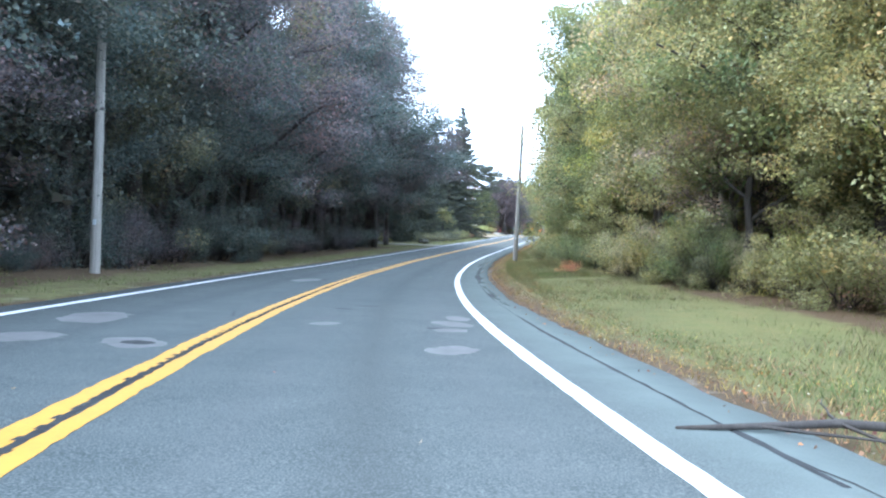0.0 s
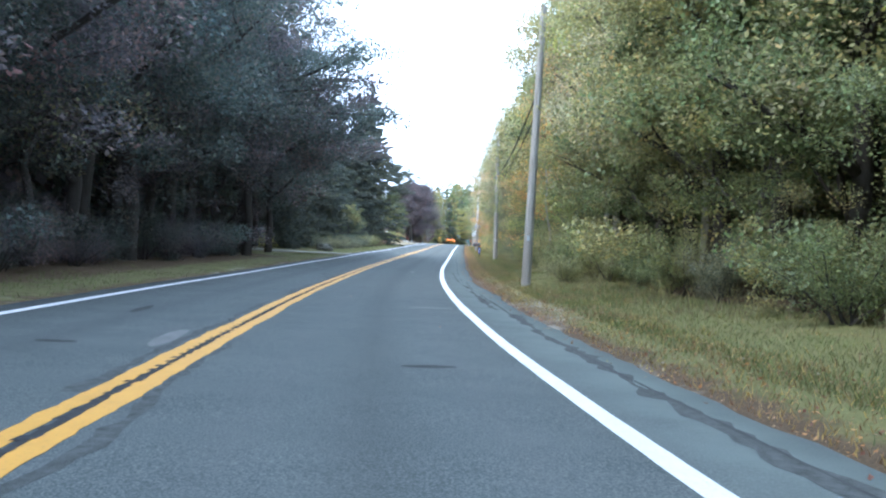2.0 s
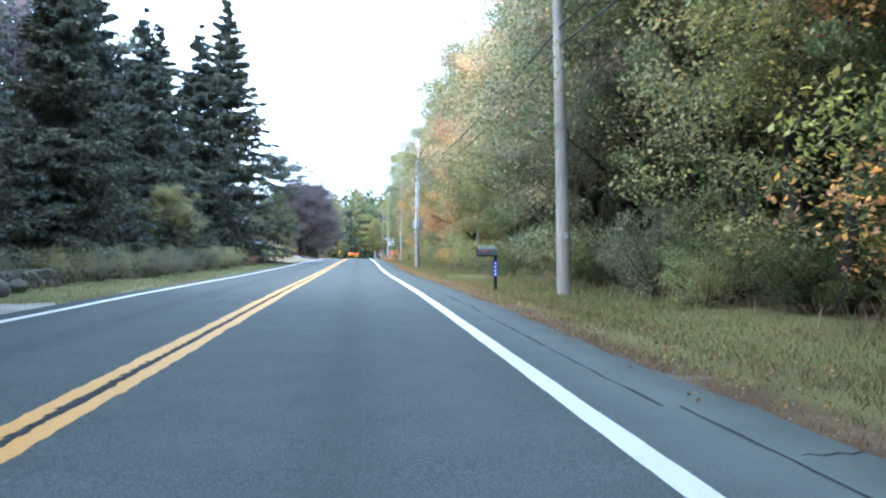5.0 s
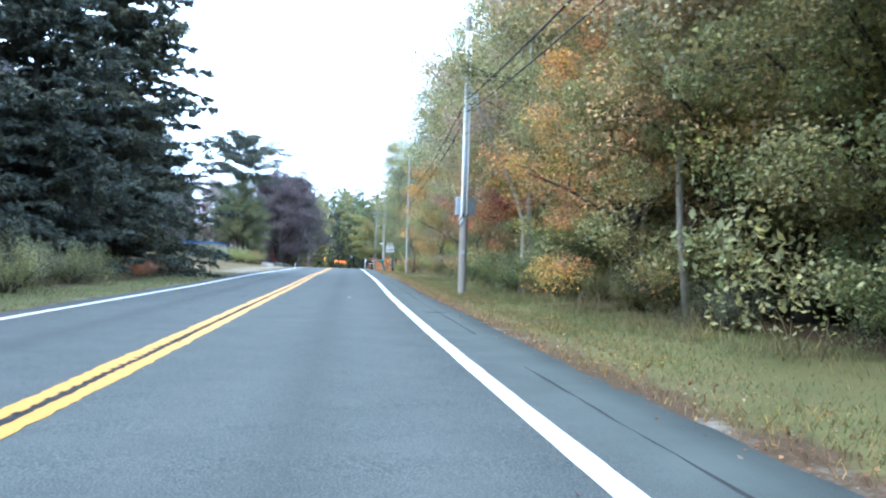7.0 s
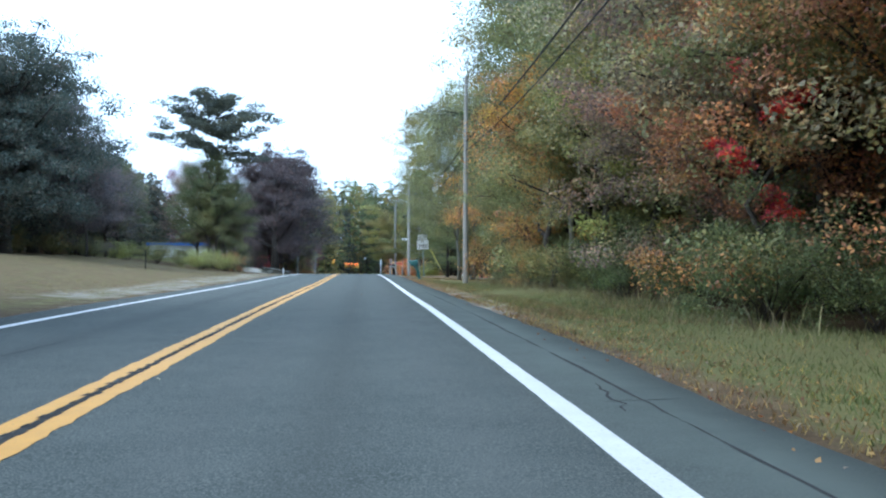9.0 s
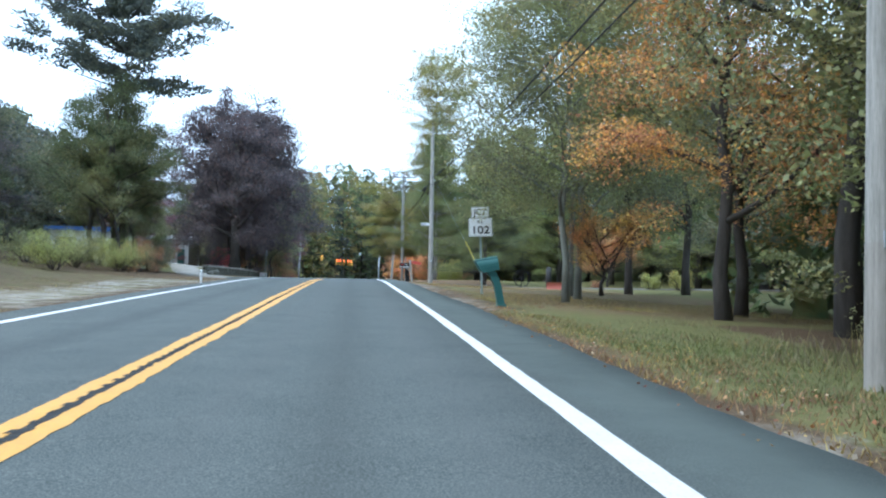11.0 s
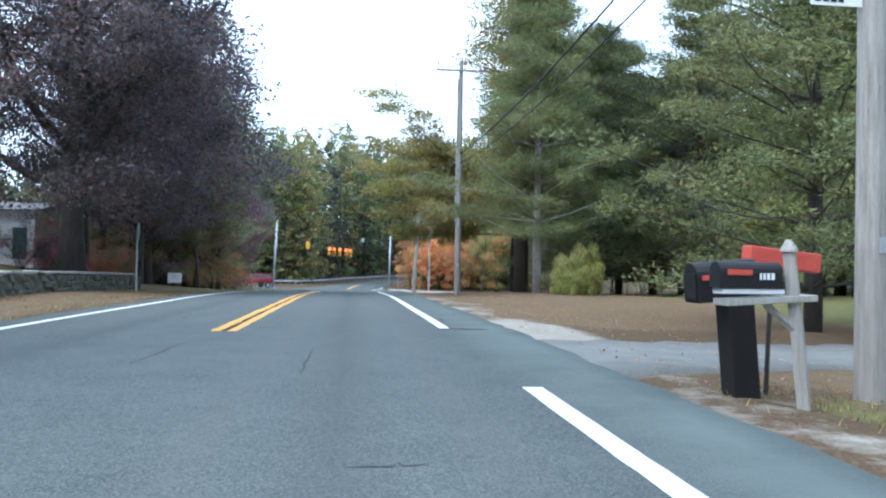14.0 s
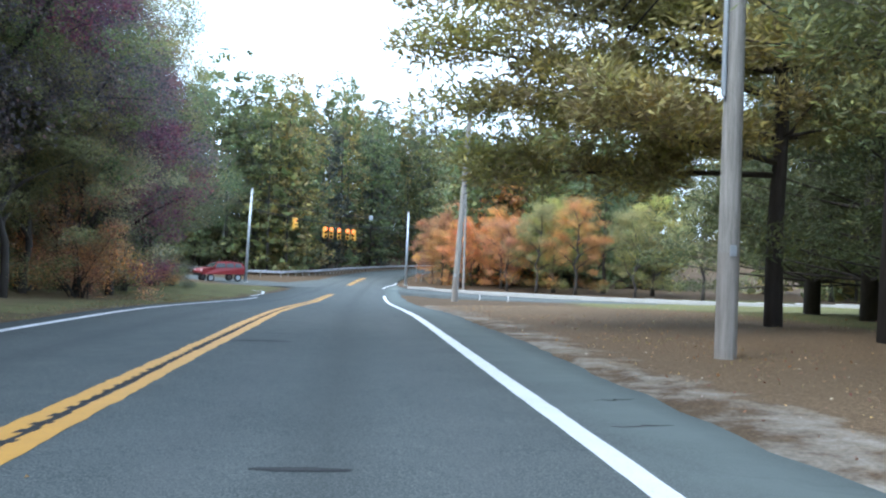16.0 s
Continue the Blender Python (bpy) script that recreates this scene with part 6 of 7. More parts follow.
def mailbox_green():
    root = thing("mailbox", "large dark green plastic mailbox leaning on its moulded post", "mailbox", m=spot(199.7, 6.2, 0) @ pose(0, 0, 0, 0, -11, 0) @ Matrix.Scale(1.02, 4))
    bm = bmesh.new()
    pts = [(0.0, 0.0, -0.2), (0.0, 0, 0.55), (-0.06, 0, 0.85), (-0.16, 0, 1.02)]
    for (x0, _, z0), (x1, _, z1), w0, w1 in zip(pts, pts[1:], (0.1, 0.095, 0.1), (0.095, 0.1, 0.13)):
        vs = [bm.verts.new((x + dx, dy, z)) for x, z, w in ((x0, z0, w0), (x1, z1, w1)) for dx, dy in ((-w, -w), (w, -w), (w, w), (-w, w))]
        for k in range(4):
            bm.faces.new((vs[k], vs[(k + 1) % 4], vs[4 + (k + 1) % 4], vs[4 + k]))
    part("post", bm, GREENPLASTIC, root, "moulded green post")
    bm = bmesh.new()
    box(bm, -0.13, 0.13, -0.13, 0.13, -0.06, 0.05, 0.01)
    part("foot", bm, GREENPLASTIC, root)
    bm = bmesh.new()
    box_shell(bm, 0.62, 0.34, 0.38, 1.0, -0.2)
    for q in bm.verts:
        if q.co.x < -0.2 and q.co.z < 1.36:
            q.co.x += (1.36 - q.co.z) * 0.42
    shell = part("shell", bm, GREENPLASTIC, root)
    bm = bmesh.new()
    tube(bm, [(-0.53, 0, 1.37), (0.12, 0, 1.37)], [0.06, 0.06], 10)
    bmesh.ops.scale(bm, vec=(1, 2.2, 0.35), verts=bm.verts, space=Matrix.Translation((0, 0, -1.37)))
    part("top_ridge", bm, GREENLID, shell, "lighter green top")
    bm = bmesh.new()
    box(bm, -0.535, -0.51, -0.15, 0.15, 1.02, 1.32, 0.02)
    for q in bm.verts:
        q.co.x += (1.36 - q.co.z) * 0.42
    part("door", bm, GREENPLASTIC, shell)
    bm = bmesh.new()
    box(bm, -0.36, 0.1, -0.185, -0.172, 1.14, 1.155)
    part("groove_rib", bm, GREENLID, shell)


mailbox_green()


def mailbox_stand():
    root = thing("mailbox_stand", "weathered wooden stand with crossed post and shelf", "mailbox stand", m=spot(234.25, 5.98, 4) @ Matrix.Diagonal((1, 1, 1.0, 1)))
    bm = bmesh.new()
    tube(bm, [(0.26, -0.05, -0.3), (0.15, -0.05, 0.7), (0.06, -0.05, 1.42)], [0.075, 0.072, 0.07], 4)
    p = part("post", bm, GREY_WOOD, root)
    bm = bmesh.new()
    tube(bm, [(0.06, -0.05, 1.42), (0.06, -0.05, 1.45), (0.05, -0.05, 1.53)], [0.095, 0.09, 0.03], 4)
    part("finial", bm, GREY_WOOD, p, "cut wooden finial")
    bm = bmesh.new()
    box(bm, -0.55, 0.36, -0.13, 0.12, 0.95, 1.01, 0.006, pose(0, 0, 0, 0, -3, 0))
    part("shelf", bm, GREY_WOOD, root)
    bm = bmesh.new()
    cyl(bm, (0.14, -0.05, 0.68), (-0.18, -0.05, 0.94), 0.035, sides=4)
    part("brace", bm, GREY_WOOD, root)
    root2 = thing("mailbox", "black mailbox with a red flag on a wooden shelf", "mailbox", "mailbox pair", m=spot(234.25, 5.98, 4) @ Matrix.Diagonal((1, 1, 1.0, 1)))
    bm = bmesh.new()
    box_shell(bm, 0.62, 0.19, 0.24, 1.08, -0.36, -0.03)
    sh = part("shell", bm, BLACK, root2)
    bm = bmesh.new()
    box(bm, -0.64, -0.02, -0.11, 0.06, 1.03, 1.075, 0.004)
    part("base_board", bm, SIGN_WHITE, root2, "pale painted board")
    bm = bmesh.new()
    box(bm, -0.6, -0.36, -0.138, -0.127, 1.2, 1.25)
    part("flag", bm, RED, sh, "red signal flag")
    bars(sh, SIGN_WHITE, (0.02, 0.02, 0.03, 0.03), -0.1255, 1.19, 0.06, -0.28, 0.015)
    root3 = thing("mailbox", "big black plastic mailbox on a thick black post", "mailbox", "mailbox pair", m=spot(234.9, 5.95, 2) @ pose(0, 0, 0, 0, -5, 0))
    bm = bmesh.new()
    box(bm, -0.14, 0.14, -0.14, 0.14, -0.3, 0.95, 0.02)
    part("post", bm, BLACK, root3)
    bm = bmesh.new()
    box_shell(bm, 0.66, 0.3, 0.4, 0.95, -0.12, 0)
    sh = part("shell", bm, BLACK, root3)
    bm = bmesh.new()
    box(bm, -0.4, -0.12, -0.165, -0.152, 1.17, 1.22)
    part("flag", bm, RED, sh, "red signal flag")
    bm = bmesh.new()
    box(bm, -0.466, -0.452, -0.13, 0.13, 0.98, 1.24, 0.01)
    part("door", bm, BLACK, sh)
    root4 = thing("newspaper_tube", "bright red-orange newspaper tube behind black mailboxes", "newspaper box", m=spot(235.2, 6.45, 2))
    bm = bmesh.new()
    box(bm, -0.46, 0.34, -0.1, 0.1, 1.3, 1.5, 0.015, pose(0, 0, 0, 0, 6, 0))
    part("tube", bm, RED, root4)
    bm = bmesh.new()
    cyl(bm, (-0.08, 0, -0.2), (-0.02, 0, 1.32), 0.025, sides=8)
    part("stake", bm, BARK, root4, "rusty metal stake")


mailbox_stand()

# ---------------------------------------------------------------- lawn things


def snow_plough():
    root = thing("plough_blade", "faded red snowplough blade standing on the lawn", "plough blade", m=spot(230.7, 15.85, -8))
    bm = bmesh.new()
    n = 8
    ring = []
    for k in range(n + 1):
        a = -0.9 + 1.5 * k / n
        ring.append((0.28 - 0.32 * math.cos(a), 0.3 + 0.36 * math.sin(a)))
    f = [[bm.verts.new((x, -y, z)) for y, z in ring] for x in (-0.65, 0.65)]
    b = [[bm.verts.new((x, -y + 0.03, z)) for y, z in ring] for x in (-0.65, 0.65)]
    for k in range(n):
        bm.faces.new((f[0][k], f[1][k], f[1][k + 1], f[0][k + 1]))
        bm.faces.new((b[0][k + 1], b[1][k + 1], b[1][k], b[0][k]))
    for g in (0, 1):
        for k in range(n):
            bm.faces.new((f[g][k], f[g][k + 1], b[g][k + 1], b[g][k]))
    bm.faces.new((f[0][n], f[1][n], b[1][n], b[0][n]))
    bm.faces.new((f[1][0], f[0][0], b[0][0], b[1][0]))
    bmesh.ops.recalc_face_normals(bm, faces=bm.faces[:])
    part("blade", bm, RUSTRED, root)
    for x in (-0.4, 0.4):
        bm = bmesh.new()
        box(bm, x - 0.03, x + 0.03, 0.02, 0.5, 0.12, 0.2, 0.005)
        part("push_arm", bm, BLACK, root)
    for x in (-0.45, 0.45):
        bm = bmesh.new()
        cyl(bm, (x, 0.12, -0.02), (x, 0.12, 0.16), 0.06, sides=10)
        part("shoe", bm, BLACK, root)


snow_plough()


def tractor_tyre():
    root = thing("tractor_tyre", "black ribbed tractor tyre set upright on the lawn", "tyre", m=spot(235.4, 16.5, 75))
    bm = bmesh.new()
    prof = [(0.62, -0.16), (0.72, -0.19), (0.8, -0.15), (0.82, 0.0), (0.8, 0.15), (0.72, 0.19), (0.62, 0.16)]
    n = 36
    rings = [[bm.verts.new((r * math.cos(2 * math.pi * k / n), w, 0.8 + r * math.sin(2 * math.pi * k / n))) for r, w in prof] for k in range(n)]
    m = len(prof)
    for k in range(n):
        for j in range(m):
            bm.faces.new((rings[k][j], rings[k][(j + 1) % m], rings[(k + 1) % n][(j + 1) % m], rings[(k + 1) % n][j]))
    bmesh.ops.recalc_face_normals(bm, faces=bm.faces[:])
    tyre = part("casing", bm, RUBBER, root, smooth=True)
    for k in range(24):
        a = 2 * math.pi * k / 24
        bm = bmesh.new()
        box(bm, 0.79, 0.85, -0.16, 0.02, -0.025, 0.025, 0, Matrix.Translation((0, 0, 0.8)) @ Euler((0, -a, 0)).to_matrix().to_4x4() @ Euler((0.5 if k % 2 else -0.5, 0, 0)).to_matrix().to_4x4() @ Matrix.Translation((0, 0.0 if k % 2 else 0.14, 0)))
        part("lug", bm, RUBBER, tyre)


tractor_tyre()


def iron_wheel(s, o, r, turn):
    root = thing("iron_wheel", "old black iron wagon wheel standing on the lawn", "wheel", m=spot(s, o, turn))
    n = 32
    bm = bmesh.new()
    rings = [[bm.verts.new((q * math.cos(2 * math.pi * k / n), w, r + q * math.sin(2 * math.pi * k / n))) for q, w in ((r, -0.05), (r, 0.05), (r - 0.05, 0.05), (r - 0.05, -0.05))] for k in range(n)]
    for k in range(n):
        for j in range(4):
            bm.faces.new((rings[k][j], rings[k][(j + 1) % 4], rings[(k + 1) % n][(j + 1) % 4], rings[(k + 1) % n][j]))
    bmesh.ops.recalc_face_normals(bm, faces=bm.faces[:])
    part("rim", bm, BLACK, root)
    for k in range(10):
        a = 2 * math.pi * k / 10 + 0.1
        bm = bmesh.new()
        cyl(bm, (0.06 * math.cos(a), 0, r + 0.06 * math.sin(a)), ((r - 0.04) * math.cos(a), 0, r + (r - 0.04) * math.sin(a)), 0.014, sides=6)
        part("spoke", bm, BLACK, root)
    bm = bmesh.new()
    cyl(bm, (0, -0.1, r), (0, 0.1, r), 0.08, sides=12)
    part("hub", bm, BLACK, root)
    bm = bmesh.new()
    cyl(bm, (0, 0.06, -0.1), (0, 0.06, r * 0.9), 0.025, sides=6)
    part("stake", bm, BLACK, root)


iron_wheel(242.1, 15.95, 0.72, 12)


def marker_post(s, o, h=0.8, label="short white marker post in the grass", mat=SIGN_WHITE):
    root = thing("marker_post", label, "marker post", "marker posts", m=spot(s, o))
    bm = bmesh.new()
    cyl(bm, (0, 0, -0.1), (0, 0, h), 0.04, sides=8)
    part("shaft", bm, mat, root)
    bm = bmesh.new()
    cyl(bm, (0, 0, h), (0, 0, h + 0.04), 0.05, 0.02, sides=8)
    part("cap", bm, mat, root)


marker_post(252, 22.5, 0.95)
marker_post(213, -4.5, 0.55)
marker_post(286, 23, 0.8)
marker_post(262, 17.5, 0.4)
marker_post(203.5, -13.5, 1.3, "slim dark post at the edge of the lot", BLACK)

# ---------------------------------------------------------------- walls of stone
_stone_rnd = np.random.RandomState(5)


def stone_mesh(seed):
    rnd = np.random.RandomState(seed)
    bm = bmesh.new()
    bmesh.ops.create_cube(bm, size=1)
    bmesh.ops.bevel(bm, geom=bm.edges[:], offset=0.16, segments=1, affect="EDGES")
    for v in bm.verts:
        v.co += Vector(rnd.randn(3) * 0.075)
    me = bpy.data.meshes.new("stone")
    bm.to_mesh(me)
    bm.free()
    me.materials.append(STONE)
    return me


STONES = [stone_mesh(k) for k in range(6)]


def stone_wall(label, pts, courses, size, step_to=None, cap=False, core_up=0.0):
    """A dry wall along places (s, o), of single stones in uneven courses over a core."""
    root = tagged(new("stone_wall"), label, "wall", kind="structure")
    path = []
    for (a, b), (c, d) in zip(pts, pts[1:]):
        n = max(2, int(math.hypot(c - a, d - b) / size[0]))
        path += [(a + (c - a) * k / n, b + (d - b) * k / n) for k in range(n)]
    core = bmesh.new()
    top = courses * size[2]
    for (a, b), (c, d) in zip(pts, pts[1:]):
        p, q = spot(a, b).translation, spot(c, d).translation
        p, q = Vector((p.x, p.y, float(road_z(a)))), Vector((q.x, q.y, float(road_z(c))))
        n = (q - p).cross(Vector((0, 0, 1))).normalized() * size[1] * 0.36
        vs = [core.verts.new(w) for w in (p - n - Vector((0, 0, 0.3)), p + n - Vector((0, 0, 0.3)), p + n + Vector((0, 0, top * 0.93)), p - n + Vector((0, 0, top * 0.93)), q - n - Vector((0, 0, 0.3)), q + n - Vector((0, 0, 0.3)), q + n + Vector((0, 0, top * 0.93)), q - n + Vector((0, 0, top * 0.93)))]
        for f in ((0, 1, 2, 3), (7, 6, 5, 4), (0, 4, 5, 1), (3, 2, 6, 7), (1, 5, 6, 2), (0, 3, 7, 4)):
            core.faces.new([vs[k] for k in f])
    part("core", core, STONE, root)
    for c in range(courses):
        for k, (s, o) in enumerate(path):
            ob = new("stone", STONES[_stone_rnd.randint(6)])
            ob.parent = root
            x, y = plan(s + (0.5 * size[0] if c % 2 else 0) + _stone_rnd.randn() * 0.03, o + _stone_rnd.randn() * 0.03)
            m = pose(float(x), float(y), float(road_z(s)) + (c + 0.5) * size[2] + _stone_rnd.randn() * 0.012 - 0.05, _stone_rnd.randn() * 4, _stone_rnd.randn() * 4, math.degrees(heading(s)) + 90 + _stone_rnd.randn() * 6)
            ob.matrix_basis = m @ Matrix.Diagonal((size[0] * (0.9 + 0.25 * _stone_rnd.rand()), size[1] * (0.9 + 0.2 * _stone_rnd.rand()), size[2] * (0.95 + 0.15 * _stone_rnd.rand()), 1))
    if cap:
        for k in range(0, len(path) - 2, 2):
            s, o = path[k]
            bm = bmesh.new()
            box(bm, -size[0] * 0.98, size[0] * 0.98, -size[1] * 0.6, size[1] * 0.6, 0, 0.09, 0.02)
            x, y = plan(s + size[0] * 0.5, o)
            ob = part("capstone", bm, CAPSTONE, root)
            ob.matrix_basis = pose(float(x), float(y), float(road_z(s)) + courses * size[2] - 0.02, _stone_rnd.randn() * 1.5, _stone_rnd.randn() * 1.5, math.degrees(heading(s)) + 90)


stone_wall("old fieldstone wall with pale capstones above the road", [(240.8, -9.3), (250, -8.9), (262, -8.7), (270, -8.9)], 3, (0.5, 0.42, 0.25), cap=True)
stone_wall("low rough stone wall under bushes", [(101, -7.9), (110, -8.1), (130, -8.4)], 2, (0.55, 0.5, 0.28))

# boulders by the drives
def boulder(s, o, r, label):
    rnd = np.random.RandomState(int(s * 10))
    bm = bmesh.new()
    bmesh.ops.create_icosphere(bm, subdivisions=3, radius=r)
    for v in bm.verts:
        d = 1 + 0.25 * noise.noise(v.co / r * 1.2 + Vector((s, o, 0))) + 0.1 * noise.noise(v.co / r * 4)
        v.co = Vector((v.co.x * d, v.co.y * d * 0.8, v.co.z * d * 0.7))
    ob = part("boulder", bm, STONE, None, smooth=True)
    ob.matrix_basis = spot(s, o, rnd.rand() * 360, r * 0.35)
    tagged(ob, label, "boulder", "boulders")


for s, o, r in ((240.2, -8.5, 0.42), (240.6, -9.4, 0.36), (239.5, -8.7, 0.3), (98.6, -6.9, 0.5), (99.9, -7.3, 0.4), (101.0, -7.2, 0.35)):
    boulder(s, o, r, "grey boulder at the mouth of a drive")

# ---------------------------------------------------------------- the junction
SIG_L, SIG_R = spot(337.8, -10.2), spot(344.0, 5.6)


def signal_pole(m, h, label):
    root = thing("signal_pole", label, "signal pole", "signal poles", m=m)
    bm = bmesh.new()
    tube(bm, [(0, 0, 0.05), (0.4 if h > 9 else 0.08, 0, h)], [0.15, 0.1], 14)
    part("shaft", bm, GALV, root, smooth=True)
    bm = bmesh.new()
    cyl(bm, (0, 0, -0.1), (0, 0, 0.08), 0.24, sides=14)
    part("base_plate", bm, CONCRETE, root)
    bm = bmesh.new()
    cyl(bm, (0.4 if h > 9 else 0.08, 0, h), (0.4 if h > 9 else 0.08, 0, h + 0.1), 0.11, 0.04, sides=14)
    part("cap", bm, GALV, root)


signal_pole(SIG_L, 9.2, "tall grey steel traffic signal pole")
signal_pole(SIG_R, 7.8, "grey steel traffic signal pole at the corner")
_a, _b = SIG_L @ Vector((0.36, 0, 8.3)), SIG_R @ Vector((0, 0, 7.2))
for dz, sag in ((0.0, 0.5), (-1.0, 0.55)):
    bm = bmesh.new()
    tube(bm, [_a.lerp(_b, k / 16) + Vector((0, 0, dz - sag * 4 * (k / 16) * (1 - k / 16))) for k in range(17)], 0.04, 6)
    tagged(part("span_wire", bm, CABLE, None), "black span wire holding the traffic signals", "cable", "overhead cables")


def m_redlight(t, bs):
    bs.inputs["Base Color"].default_value = (0.5, 0.03, 0.02, 1)
    bs.inputs["Emission Color"].default_value = (1.0, 0.13, 0.05, 1)
    bs.inputs["Emission Strength"].default_value = 4.0


REDLIGHT = material("lit_red_signal", m_redlight)


def signal_head(t, turn, drop):
    p = _a.lerp(_b, t) + Vector((0, 0, -1.0 - 0.55 * 4 * t * (1 - t)))
    root = thing("traffic_signal", "yellow traffic signal hanging from the span wire", "traffic signal", "traffic signals", m=Matrix.Translation(p) @ pose(0, 0, 0, 0, 0, math.degrees(heading(335)) + turn) @ Matrix.Scale(1.12, 4))
    bm = bmesh.new()
    cyl(bm, (0, 0, 0.02), (0, 0, -drop), 0.025, sides=8)
    part("hanger", bm, CABLE, root)
    bm = bmesh.new()
    box(bm, -0.17, 0.17, -0.1, 0.12, -drop - 1.02, -drop, 0.02)
    body = part("housing", bm, SIGNALYELLOW, root)
    for k in range(3):
        z = -drop - 0.18 - 0.33 * k
        bm = bmesh.new()
        cyl(bm, (0, -0.1, z), (0, -0.115, z), 0.13, sides=16)
        part("lens", bm, LENSDARK if k else REDLIGHT, body, "lit red lens" if k == 0 else "dark unlit lens")
        bm = bmesh.new()
        n = 12
        ring = [(0.145 * math.cos(math.pi * (1.1 * j / n - 0.05)), 0.145 * math.sin(math.pi * (1.1 * j / n - 0.05))) for j in range(n + 1)]
        fr = [[bm.verts.new((x * q, y, z + w * q)) for x, w in ring] for q, y in ((1, -0.1), (1, -0.32), (0.93, -0.32), (0.93, -0.1))]
        for u, v in zip(fr, fr[1:]):
            for j in range(n):
                bm.faces.new((u[j], u[j + 1], v[j + 1], v[j]))
        part("visor", bm, SIGNALYELLOW, body)


signal_head(0.26, 90, 0.0)
for t, turn in ((0.455, 25), (0.495, 0), (0.545, 0), (0.6, 0), (0.64, -25)):
    signal_head(t, turn, 0.35)

bm = bmesh.new()
box(bm, -0.2, 0.2, -0.15, 0.15, 0.0, 0.5, 0.03, Matrix.Translation(_a.lerp(_b, 0.75) + Vector((0, 0, -0.7))))
tagged(part("detector_box", bm, GREYBOX, None), "small grey detector box on the span wire", "detector")


def rail(name, pts, top, label):
    """A W-beam guardrail with its posts along places (s, o)."""
    root = thing(name, label, "guardrail", "guardrails")
    P = []
    for s, o in pts:
        m = spot(s, o)
        P.append(m.translation.copy())
    fine = []
    for p, q in zip(P, P[1:]):
        n = max(1, int((q - p).length / 2))
        fine += [p.lerp(q, k / n) for k in range(n)]
    fine.append(P[-1])
    bm = bmesh.new()
    prof = ((0.0, 0.0), (0.06, 0.04), (0.06, 0.1), (0.0, 0.15), (0.06, 0.2), (0.06, 0.26), (0.0, 0.3), (-0.02, 0.3), (-0.02, 0.0))
    rows = []
    for i, p in enumerate(fine):
        d = (fine[min(i + 1, len(fine) - 1)] - fine[max(i - 1, 0)]).normalized()
        nrm = Vector((d.y, -d.x, 0)).normalized()
        rows.append([bm.verts.new(p + nrm * a + Vector((0, 0, top - 0.3 + b))) for a, b in prof])
    for u, v in zip(rows, rows[1:]):
        for j in range(len(prof)):
            bm.faces.new((u[j], u[(j + 1) % len(prof)], v[(j + 1) % len(prof)], v[j]))
    part("beam", bm, RAILSTEEL, root)
    for p in fine:
        bm = bmesh.new()
        box(bm, p.x - 0.06, p.x + 0.06, p.y - 0.06, p.y + 0.06, p.z - 0.3, p.z + top - 0.05)
        part("post", bm, GREY_WOOD, root)


rail("guardrail", [(372, -40), (360, -25), (352, -14), (354, -9.5), (365, -7.2), (385, -6.6), (410, -6.6), (440, -6.6), (470, -6.6)], 0.75, "long galvanised guardrail round the outer bend")
rail("guardrail", [(358, 7.2), (372, 6.6), (395, 6.4), (420, 6.4)], 0.72, "galvanised guardrail on the inner bend")


def barrier():
    root = tagged(new("concrete_kerb"), "low pale concrete kerb edging the crossing street", "kerb", kind="structure")
    oo = list(np.arange(5.8, 62, 2.4))
    for a, b in zip(oo, oo[1:]):
        sa, sb = float(street_s(a)) + 5.4, float(street_s(b)) + 5.4
        p, q = spot(sa, a).translation, spot(sb, b).translation
        d = (q - p)
        bm = bmesh.new()
        box(bm, 0.01, d.length - 0.01, -0.14, 0.14, -0.3, 0.32, 0.03)
        ob = part("kerb_block", bm, CONCRETE, root)
        ob.matrix_basis = pose(p.x, p.y, p.z, 0, 0, math.degrees(math.atan2(d.y, d.x)))


barrier()
for o in (9, 11, 13):
    marker_post(float(street_s(o)) - 6.2, o, 0.35, "short pale marker post at the corner")


